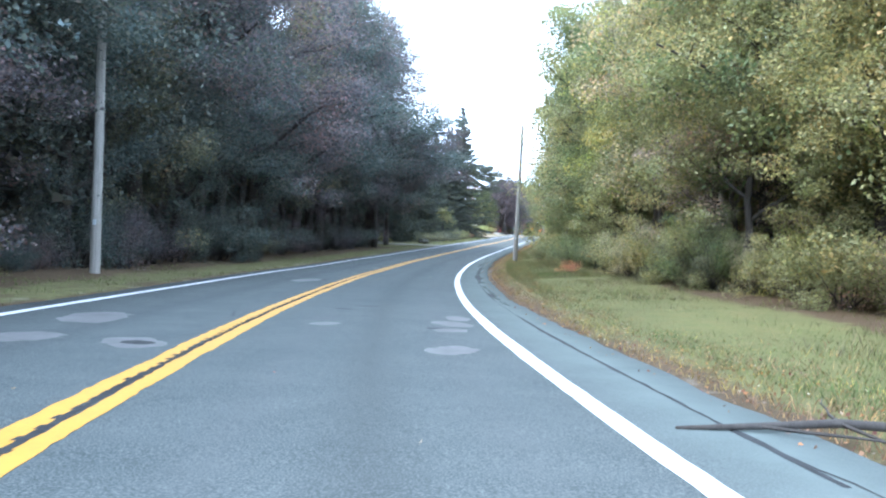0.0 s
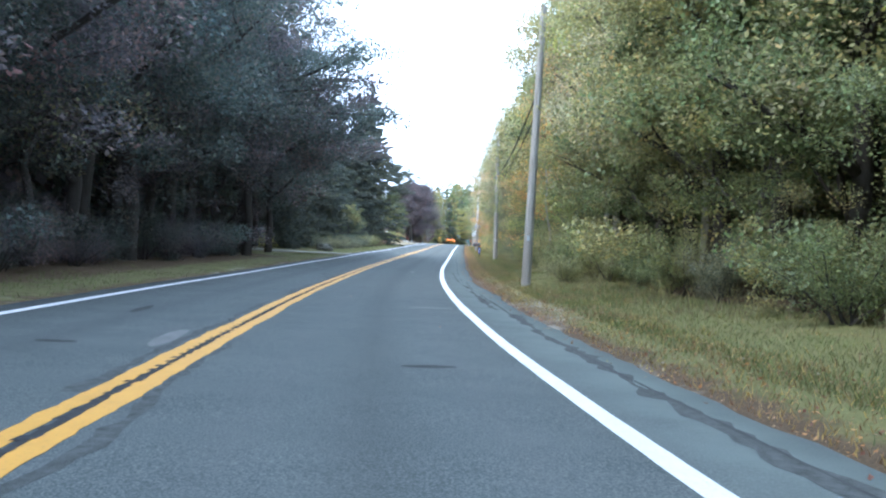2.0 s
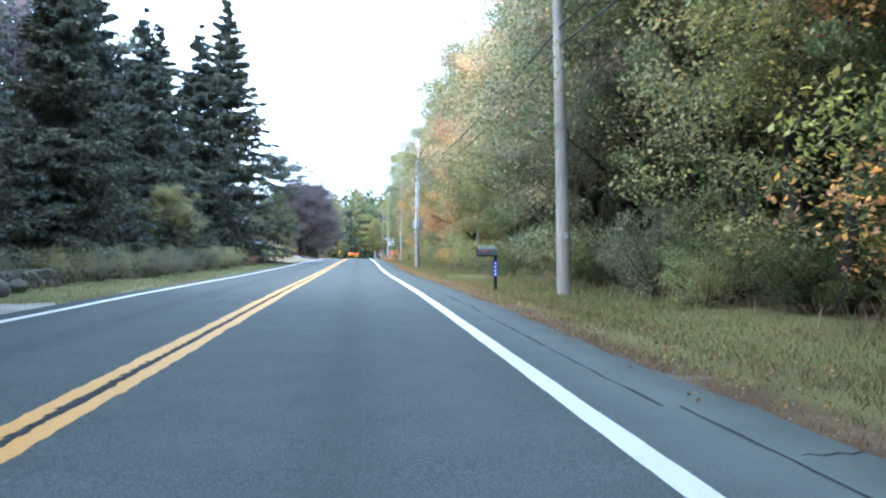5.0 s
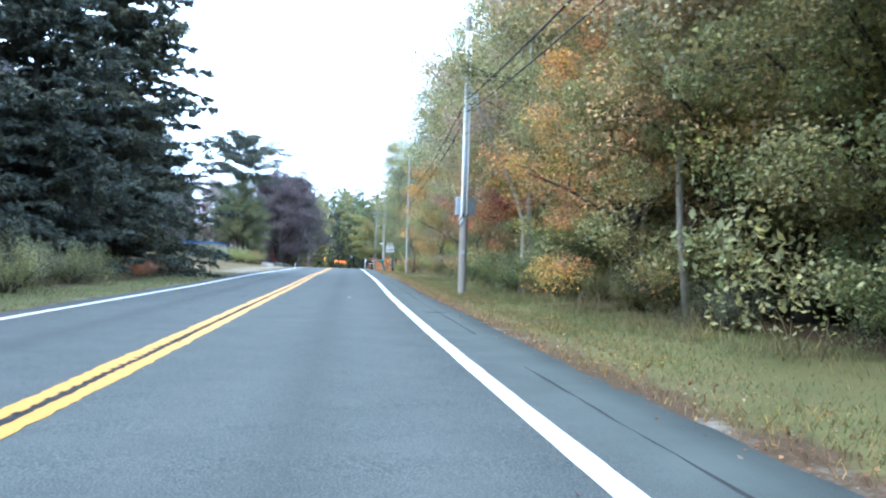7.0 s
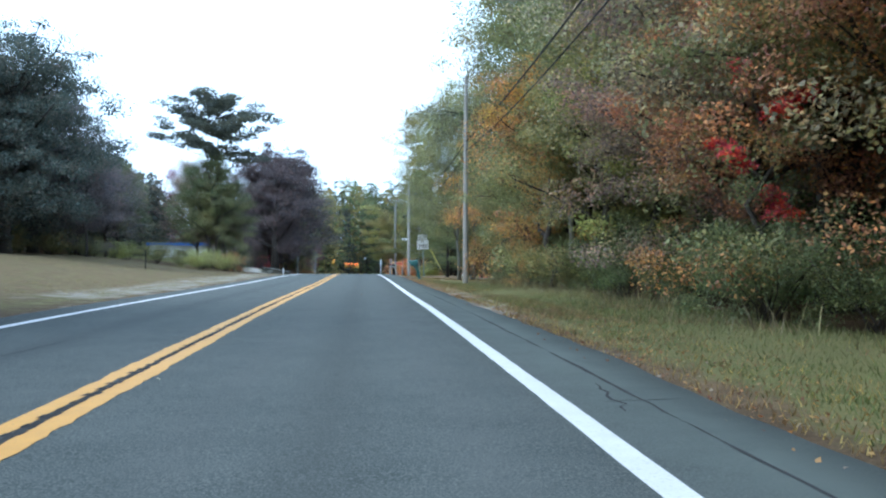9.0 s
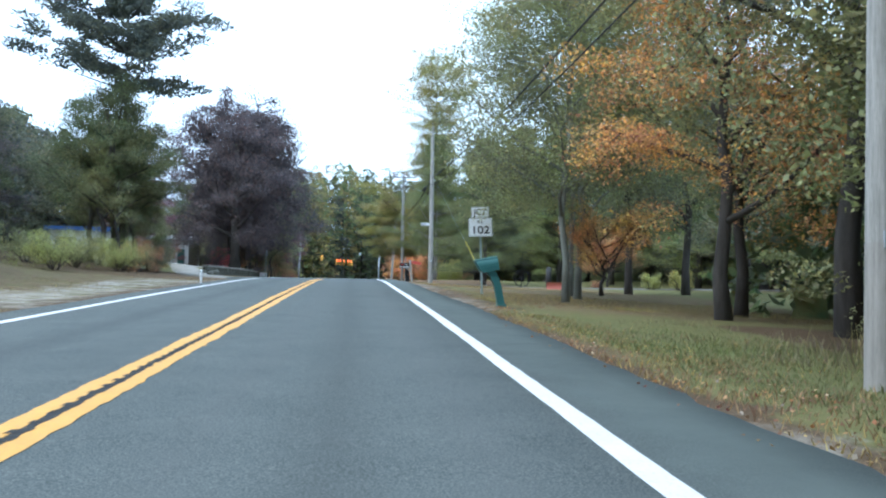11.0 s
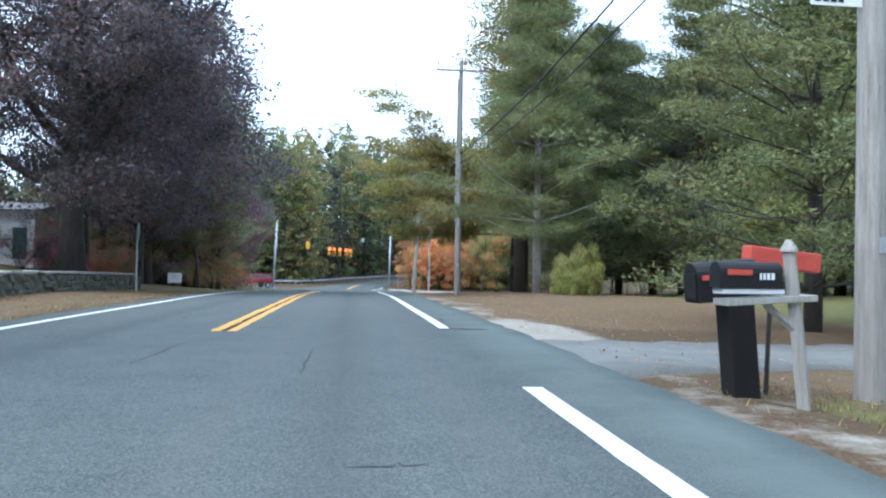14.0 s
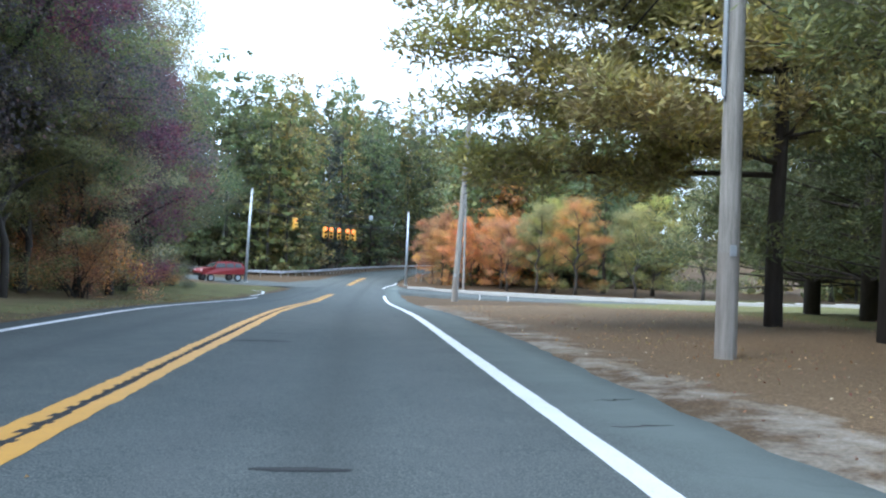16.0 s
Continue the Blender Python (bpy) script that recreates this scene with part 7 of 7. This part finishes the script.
def suv():
    root = thing("parked_suv", "dark red sport utility car waiting on the crossing street", "car", m=spot(337.0, -12.5, 0, 0.0) @ pose(0, 0, 0.28, 0, 0, 40))
    # length along x, nose towards -x
    prof = [(-2.3, 0.42), (-2.32, 0.75), (-2.2, 0.95), (-1.2, 1.06), (-0.55, 1.58), (0.9, 1.66), (1.9, 1.55), (2.22, 1.05), (2.3, 0.8), (2.28, 0.42)]
    bm = bmesh.new()
    rows = []
    for y, k in ((-0.9, 0), (-0.93, 1), (0.93, 1), (0.9, 0)):
        rows.append([bm.verts.new((x, y * (0.84 if z > 1.2 else 1.0), z)) for x, z in prof])
    for u, v in zip(rows, rows[1:]):
        for j in range(len(prof)):
            bm.faces.new((u[j], u[(j + 1) % len(prof)], v[(j + 1) % len(prof)], v[j]))
    bm.faces.new(rows[0][::-1])
    bm.faces.new(rows[-1])
    bmesh.ops.recalc_face_normals(bm, faces=bm.faces[:])
    body = part("body", bm, CARRED, root)
    for y in (-0.8, 0.8):
        for x0, x1 in ((-0.75, 0.1), (0.18, 1.0), (1.08, 1.75)):
            bm = bmesh.new()
            sg = math.copysign(1, y)
            vs = [bm.verts.new((x, sg * yy, z)) for x, yy, z in ((x0 - (0.28 if x0 < 0 else 0), 0.935, 1.1), (x1 + (0.2 if x1 > 1.5 else 0), 0.935, 1.1), (x1, 0.8, 1.5), (x0 + 0.12, 0.8, 1.5))]
            f = bm.faces.new(vs)
            e = bmesh.ops.extrude_face_region(bm, geom=[f])
            bmesh.ops.translate(bm, vec=(0, sg * 0.012, 0), verts=[v for v in e["geom"] if isinstance(v, bmesh.types.BMVert)])
            part("side_window", bm, DARKGLASS, body, "dark side glass")
    for name, pts in (("windscreen", ((-1.18, 1.1), (-0.6, 1.56))), ("rear_window", ((2.2, 1.1), (1.93, 1.5)))):
        bm = bmesh.new()
        (x0, z0), (x1, z1) = pts
        off = -0.015 if name == "windscreen" else 0.015
        vs = [bm.verts.new(c) for c in ((x0 + off, -0.8, z0), (x0 + off, 0.8, z0), (x1 + off, 0.68, z1), (x1 + off, -0.68, z1))]
        bm.faces.new(vs)
        part(name, bm, DARKGLASS, body, "dark glass")
    for x in (-1.42, 1.42):
        for y in (-0.88, 0.88):
            bm = bmesh.new()
            cyl(bm, (x, y - 0.11, 0.1), (x, y + 0.11, 0.1), 0.36, sides=24)
            w = part("wheel", bm, RUBBER, root)
            bm = bmesh.new()
            cyl(bm, (x, y - 0.12, 0.1), (x, y + 0.12, 0.1), 0.22, sides=16)
            part("rim", bm, GALV, w, "grey alloy rim")
    for y in (-0.7, 0.7):
        bm = bmesh.new()
        box(bm, 2.2, 2.31, y - 0.12, y + 0.12, 0.88, 1.08, 0.02)
        part("tail_light", bm, RED, root)
        bm = bmesh.new()
        box(bm, -2.3, -2.18, y - 0.18, y + 0.18, 0.76, 0.9, 0.02)
        part("headlight", bm, SIGN_WHITE, root)
    for x in (-2.36, 2.2):
        bm = bmesh.new()
        box(bm, x, x + 0.16, -0.85, 0.85, 0.3, 0.55, 0.04)
        part("bumper", bm, BLACK, root)


suv()

# ---------------------------------------------------------------- buildings on the left


def gable_house(name, m, length, depth, wall, roof_h, label, doors=(), windows=(), fascia=None):
    root = thing(name, label, "house", m=m)
    bm = bmesh.new()
    box(bm, -length / 2, length / 2, -depth / 2, depth / 2, -0.6, wall)
    w = part("wall", bm, SIDING, root)
    n = int(wall / 0.2)
    for k in range(n):
        bm = bmesh.new()
        box(bm, -length / 2 - 0.02, length / 2 + 0.02, depth / 2, depth / 2 + 0.02, 0.2 * k, 0.2 * k + 0.185)
        box(bm, -length / 2 - 0.02, length / 2 + 0.02, -depth / 2 - 0.02, -depth / 2, 0.2 * k, 0.2 * k + 0.185)
        part("board", bm, SIDING, w)
    bm = bmesh.new()
    e = 0.35
    vs = [bm.verts.new(p) for p in ((-length / 2 - e, -depth / 2 - e, wall), (length / 2 + e, -depth / 2 - e, wall), (length / 2 + e, depth / 2 + e, wall), (-length / 2 - e, depth / 2 + e, wall), (-length / 2 - e, 0, wall + roof_h), (length / 2 + e, 0, wall + roof_h))]
    for f in ((0, 1, 5, 4), (2, 3, 4, 5), (0, 4, 3), (1, 2, 5), (3, 2, 1, 0)):
        bm.faces.new([vs[k] for k in f])
    part("roof", bm, ROOF, root)
    for x, wd, h in doors:
        bm = bmesh.new()
        box(bm, x - wd / 2, x + wd / 2, -depth / 2 - 0.06, -depth / 2 - 0.022, 0.0, h, 0.01)
        d = part("door", bm, GREENPLASTIC, root, "dark green door")
        bm = bmesh.new()
        box(bm, x - wd / 2 - 0.08, x + wd / 2 + 0.08, -depth / 2 - 0.05, -depth / 2 - 0.021, h, h + 0.1)
        part("lintel", bm, SIGN_WHITE, d)
    for x, z, wd, h in windows:
        bm = bmesh.new()
        box(bm, x - wd / 2, x + wd / 2, -depth / 2 - 0.05, -depth / 2 - 0.021, z, z + h)
        wi = part("window", bm, SIGN_WHITE, root, "white framed window")
        bm = bmesh.new()
        box(bm, x - wd / 2 + 0.07, x + wd / 2 - 0.07, -depth / 2 - 0.056, -depth / 2 - 0.05, z + 0.07, z + h - 0.07)
        part("pane", bm, DARKGLASS, wi)
    if fascia:
        bm = bmesh.new()
        box(bm, -length / 2 - 0.4, length / 2 + 0.4, -depth / 2 - 0.42, -depth / 2 - 0.36, wall - 0.1, wall + 0.3)
        part("fascia", bm, fascia, root, "blue metal fascia")
    return root


gable_house("house", spot(286.4, -24.2, 0, 0.45), 10.4, 7, 3.3, 0.7, "white clapboard house with grey roof behind trees", doors=((4.3, 0.9, 2.1),), windows=((-3.6, 0.9, 1.0, 1.3),))
gable_house("long_shed", spot(259.5, -23.4, 8), 7.4, 4, 2.2, 0.35, "long low white shed with a blue fascia", windows=((-2.4, 0.7, 1.6, 0.8), (0.6, 0.7, 1.6, 0.8)), fascia=BLUEROOF)
gable_house("small_house", spot(246, -37, 60), 8, 6, 3.0, 2.2, "small white house half hidden by trees", windows=((-2, 0.9, 0.9, 1.3), (2, 0.9, 0.9, 1.3)))

# ---------------------------------------------------------------- on the road


def fallen_branch():
    rnd = np.random.RandomState(4)
    root = thing("fallen_branch", "dead fallen branch lying over the road's shoulder", "branch", m=spot(5.35, 5.1) @ Matrix.Diagonal((1.05, 1.05, 1.2, 1)))
    bm = bmesh.new()
    pts = [(-0.95, 0.05, 0.045), (-0.4, 0.0, 0.075), (0.2, 0.06, 0.09), (0.9, 0.02, 0.06), (1.7, -0.1, 0.05), (2.6, -0.05, 0.06)]
    tube(bm, pts, [0.012, 0.022, 0.028, 0.032, 0.036, 0.04], 8)
    part("stem", bm, BARK, root, smooth=True)
    for a, d in ((1, (0.5, -0.45, -0.04)), (2, (0.45, -0.9, -0.06)), (3, (0.6, 0.5, 0.1)), (2, (0.2, 0.5, 0.05)), (4, (0.5, -0.5, 0.0))):
        bm = bmesh.new()
        tube(bm, branch_path(rnd, pts[a], d, 0.7 + 0.6 * rnd.rand(), 4, 0.15), [0.014, 0.011, 0.008, 0.006, 0.003], 5)
        part("twig", bm, BARK, root)


fallen_branch()


def road_patch(s, o, ls, lo, mat, label, seed):
    rnd = np.random.RandomState(seed)
    bm = bmesh.new()
    n = 26
    vs = []
    for k in range(n):
        a = 2 * math.pi * k / n
        r = 1 + 0.2 * math.sin(2 * a + seed) + 0.07 * rnd.randn()
        ss, oo = s + ls / 2 * r * math.cos(a), o + lo / 2 * r * math.sin(a)
        x, y = plan(ss, oo)
        vs.append(bm.verts.new((float(x), float(y), float(road_z(ss)) + 0.0035)))
    bm.faces.new(vs)
    bmesh.ops.triangulate(bm, faces=bm.faces[:])
    bmesh.ops.recalc_face_normals(bm, faces=bm.faces[:])
    tagged(part("road_patch", bm, mat, None), label, "road patch", "road patches", "structure")


for k, (s, o, ls, lo, mat) in enumerate(((9.5, -2.1, 0.9, 1.0, PATCH), (12.1, -2.2, 1.5, 1.1, PATCH), (9.3, -0.75, 0.9, 0.8, PATCH), (9.3, -0.7, 0.4, 0.35, GAPDARK), (11.9, 3.05, 0.7, 0.45, PATCH), (9.5, 2.9, 0.9, 0.6, PATCH), (12.3, 1.15, 0.5, 0.5, PATCH), (14.1, 3.3, 0.9, 0.5, PATCH), (13.0, 3.15, 0.9, 0.7, PATCH), (12.1, 2.95, 0.25, 0.5, GAPDARK), (15.4, 1.2, 0.22, 0.3, GAPDARK), (16.3, 1.6, 0.22, 0.4, GAPDARK), (26.2, -1.2, 2.0, 0.8, PATCH), (26.6, -0.75, 0.5, 0.35, GAPDARK),
                                           (39.8, -0.55, 1.6, 0.3, PATCH), (43.5, -2.0, 1.4, 0.2, GAPDARK), (39.0, -1.6, 0.3, 0.4, GAPDARK), (38.1, 2.55, 0.25, 0.5, GAPDARK), (46.6, 3.0, 0.2, 0.9, PATCH), (61.2, -0.95, 0.8, 0.34, CRUMBLED), (59.4, -0.62, 0.5, 0.16, CRUMBLED), (67, 2.35, 1.4, 0.2, PATCH), (53.3, 1.2, 0.3, 0.35, GAPDARK), (140.6, 4.36, 0.2, 0.4, GAPDARK), (129.4, 4.36, 0.2, 0.5, GAPDARK), (135.7, 2.37, 1.0, 0.15, PATCH), (271, 0.6, 0.2, 1.3, GAPDARK), (263, 1.83, 0.1, 0.6, GAPDARK), (241.4, 4.05, 0.3, 0.8, GAPDARK))):
    road_patch(s, o, ls, lo, mat, "pale worn patch in the asphalt" if mat == PATCH else "dark worn hollow in the asphalt", k + 1)


def seam(s0, s1, o, width, seed):
    tagged(ribbon("tar_seam", s0, s1, o, o + width, 0.0028, TAR, 0.3, (0.022, 0.022), seed), "dark crack line along the road's shoulder", "road crack", "road cracks", "structure")


for k, (a, b, o, w) in enumerate(((4, 30, 4.5, 0.03), (32, 60, 4.6, 0.025), (84, 120, 4.35, 0.022), (124, 176, 4.45, 0.024), (60, 84, 4.5, 0.02))):
    seam(a, b, o, w, 40 + k)



def crack(s, o, ds, do, width, seed):
    """A short jagged crack in the asphalt."""
    rnd = np.random.RandomState(seed)
    n = 9
    v = []
    for k in range(n):
        f = k / (n - 1)
        ss, oo = s + ds * f + rnd.randn() * 0.02, o + do * f + rnd.randn() * 0.02
        w = width * (0.3 + math.sin(math.pi * f) * (0.6 + 0.8 * rnd.rand()))
        for e in (-1, 1):
            x, y = plan(ss + e * w * (0.5 if abs(do) < abs(ds) else 1), oo + e * w * (1 if abs(do) < abs(ds) else 0.3))
            v.append((float(x), float(y), float(road_z(ss)) + 0.0025))
    ob = new("road_crack", mesh_np("road_crack", v, [(2 * k, 2 * k + 2, 2 * k + 3, 2 * k + 1) for k in range(n - 1)], TAR))
    tagged(ob, "short jagged dark crack in the asphalt", "road crack", "road cracks", "structure")


# crumbled asphalt along the shoulder inside the bend and beside the centre line
for k, (a, b, o0, o1, rag) in enumerate(((18, 27, 4.6, 4.68, 0.1), (29, 46, 4.5, 4.64, 0.13), (47, 58, 4.42, 4.5, 0.12), (60, 68, 4.28, 4.34, 0.1), (36, 46, -0.4, -0.27, 0.1), (48, 62, -0.42, -0.28, 0.12), (33, 40, 0.26, 0.36, 0.1))):
    tagged(ribbon("crumbled_strip", a, b, o0, o1, 0.0026, CRUMBLED, 0.22, (rag, rag), 70 + k), "dark crumbled strip of broken asphalt", "road crack", "road cracks", "structure")

_cr = np.random.RandomState(9)
for k in range(46):
    o = [_cr.uniform(-0.9, -0.3), _cr.uniform(-3.2, -1.0), _cr.uniform(0.4, 3.2), _cr.uniform(3.9, 4.8)][_cr.choice(4, p=(0.3, 0.32, 0.06, 0.32))]
    along = _cr.rand() < 0.6
    crack(_cr.uniform(3, 270), o, _cr.uniform(0.8, 2.6) if along else 0.1, _cr.uniform(-0.2, 0.2) if along else _cr.uniform(0.3, 0.8), 0.010 + 0.010 * _cr.rand(), 200 + k)

# ---------------------------------------------------------------- grass and fallen leaves
_gr = np.random.RandomState(31)


def scatter(n, s0, s1, o0, o1, keep=None):
    s, o = s0 + (s1 - s0) * _gr.rand(n), o0 + (o1 - o0) * _gr.rand(n)
    if keep is not None:
        k = keep(s, o) > _gr.rand(n)
        s, o = s[k], o[k]
    x, y = plan(s, o)
    return s, o, x, y, ground_z(s, o)


def blades(name, zones, mat, colour, label):
    V = []
    for n, s0, s1, o0, o1, h, keep in zones:
        s, o, x, y, z = scatter(n, s0, s1, o0, o1, keep)
        m = len(s)
        az = _gr.rand(m) * 6.283
        hh = h * (0.4 + 0.9 * _gr.rand(m))
        wd = 0.003 + 0.005 * _gr.rand(m) + h * 0.008
        lean = hh * 0.55
        az2 = _gr.rand(m) * 6.283
        p = np.stack([x, y, z - 0.03], -1)
        sd = np.stack([np.cos(az) * wd, np.sin(az) * wd, 0 * wd], -1)
        tip = p + np.stack([np.cos(az2) * lean, np.sin(az2) * lean, hh], -1)
        mid = p * 0.5 + tip * 0.5 + np.stack([0 * hh, 0 * hh, hh * 0.12], -1)
        V.append(np.stack([p - sd, p + sd, mid + sd * 0.7, tip, mid - sd * 0.7], 1).reshape(-1, 3))
    v = np.concatenate(V)
    b = np.arange(len(v) // 5)[:, None] * 5
    me = mesh_np(name, v, b + np.array([0, 1, 2, 4]), mat, b + np.array([4, 2, 3]))
    ob = tagged(new(name, me), label, "grass", kind="stuff")
    ob.color = (*colour, 1)


def tuft_keep(s, o):
    x, y = plan(s, o)
    return np.clip(0.55 + 1.3 * np.sin(x * 1.3 + 1.1 * np.sin(y * 0.9)) * np.sin(y * 1.1 + x * 0.4), 0.08, 1)


GRASSBLADE = leaf_material("grass_blade", 0.65, 0.3, 0.32, ((1.1, 1.0, 0.9), (1.22, 1.0, 0.85)), 0.3)
blades("verge_grass", [(24000, 2, 196, 5.5, 6.6, 0.09, tuft_keep), (110000, 2, 100, 6.0, 9.6, 0.1, None), (100000, 100, 196, 6.0, 10.0, 0.1, None), (9000, 2, 34, 8, 13, 0.2, tuft_keep), (12000, 86, 160, -7.6, -4.5, 0.1, None), (14000, 2, 86, -8.6, -4.6, 0.11, tuft_keep)], GRASSBLADE, (0.125, 0.145, 0.058), "yellow-green grass on the road's verges")
blades("dry_grass", [(70000, 2, 196, 5.25, 7.2, 0.085, None), (22000, 2, 196, 5.6, 9.2, 0.13, tuft_keep), (9000, 196, 236, 5.6, 12, 0.08, tuft_keep)], GRASSBLADE, (0.27, 0.19, 0.085), "dry brown grass beside the asphalt")
blades("tall_weeds", [(26000, 2, 196, 7.8, 10.6, 0.2, tuft_keep), (6000, 40, 190, 8.4, 10.4, 0.5, tuft_keep), (5000, 100, 160, -9, -7.4, 0.3, tuft_keep)], GRASSBLADE, (0.19, 0.175, 0.095), "tall weeds at the foot of the wood")
blades("lawn_grass", [(60000, 196, 236, 6.4, 17, 0.06, None), (9000, 243, 290, 6.8, 16, 0.05, tuft_keep), (20000, 160, 226, -16, -4.8, 0.06, tuft_keep), (14000, 262, 305, -10, -4.6, 0.08, tuft_keep), (12000, 232, 264, -9.2, -4.5, 0.09, tuft_keep)], GRASSBLADE, (0.225, 0.185, 0.085), "thin faded lawn grass")


def fallen_leaves(n, zones, colours):
    for c, (colour, share) in enumerate(colours):
        V = []
        for k, s0, s1, o0, o1, up in zones:
            s, o, x, y, z = scatter(int(k * share), s0, s1, o0, o1)
            z = np.where((o < PAVE_R - 0.1) & (o > PAVE_L), road_z(s), z)
            p = np.stack([x, y, z + up + 0.01 * _gr.rand(len(s))], -1)
            v, _ = leaf_cloud(_gr, p, 0.01, 1, 0.04, 0.3, 0.0, 0.75)
            V.append(v)
        v = np.concatenate(V)
        ob = tagged(new("fallen_leaves", mesh_np("fallen_leaves", v, np.arange(len(v)).reshape(-1, 4), LEAF)), "fallen autumn leaves strewn along the road's edge", "leaves", "fallen leaves", "stuff")
        ob.color = (*colour, 1)


fallen_leaves(0, [(14000, 0, 198, 5.0, 6.8, 0.03), (800, 0, 198, 4.7, 5.2, 0.012), (3500, 196, 300, 5.4, 9, 0.03), (3000, 244, 300, 7, 18, 0.03), (2600, 234, 305, -9, -4.4, 0.03), (50, 0, 300, -3.5, 3.6, 0.012)],
              [((0.27, 0.18, 0.1), 0.5), ((0.22, 0.1, 0.05), 0.42), ((0.38, 0.33, 0.25), 0.08)])
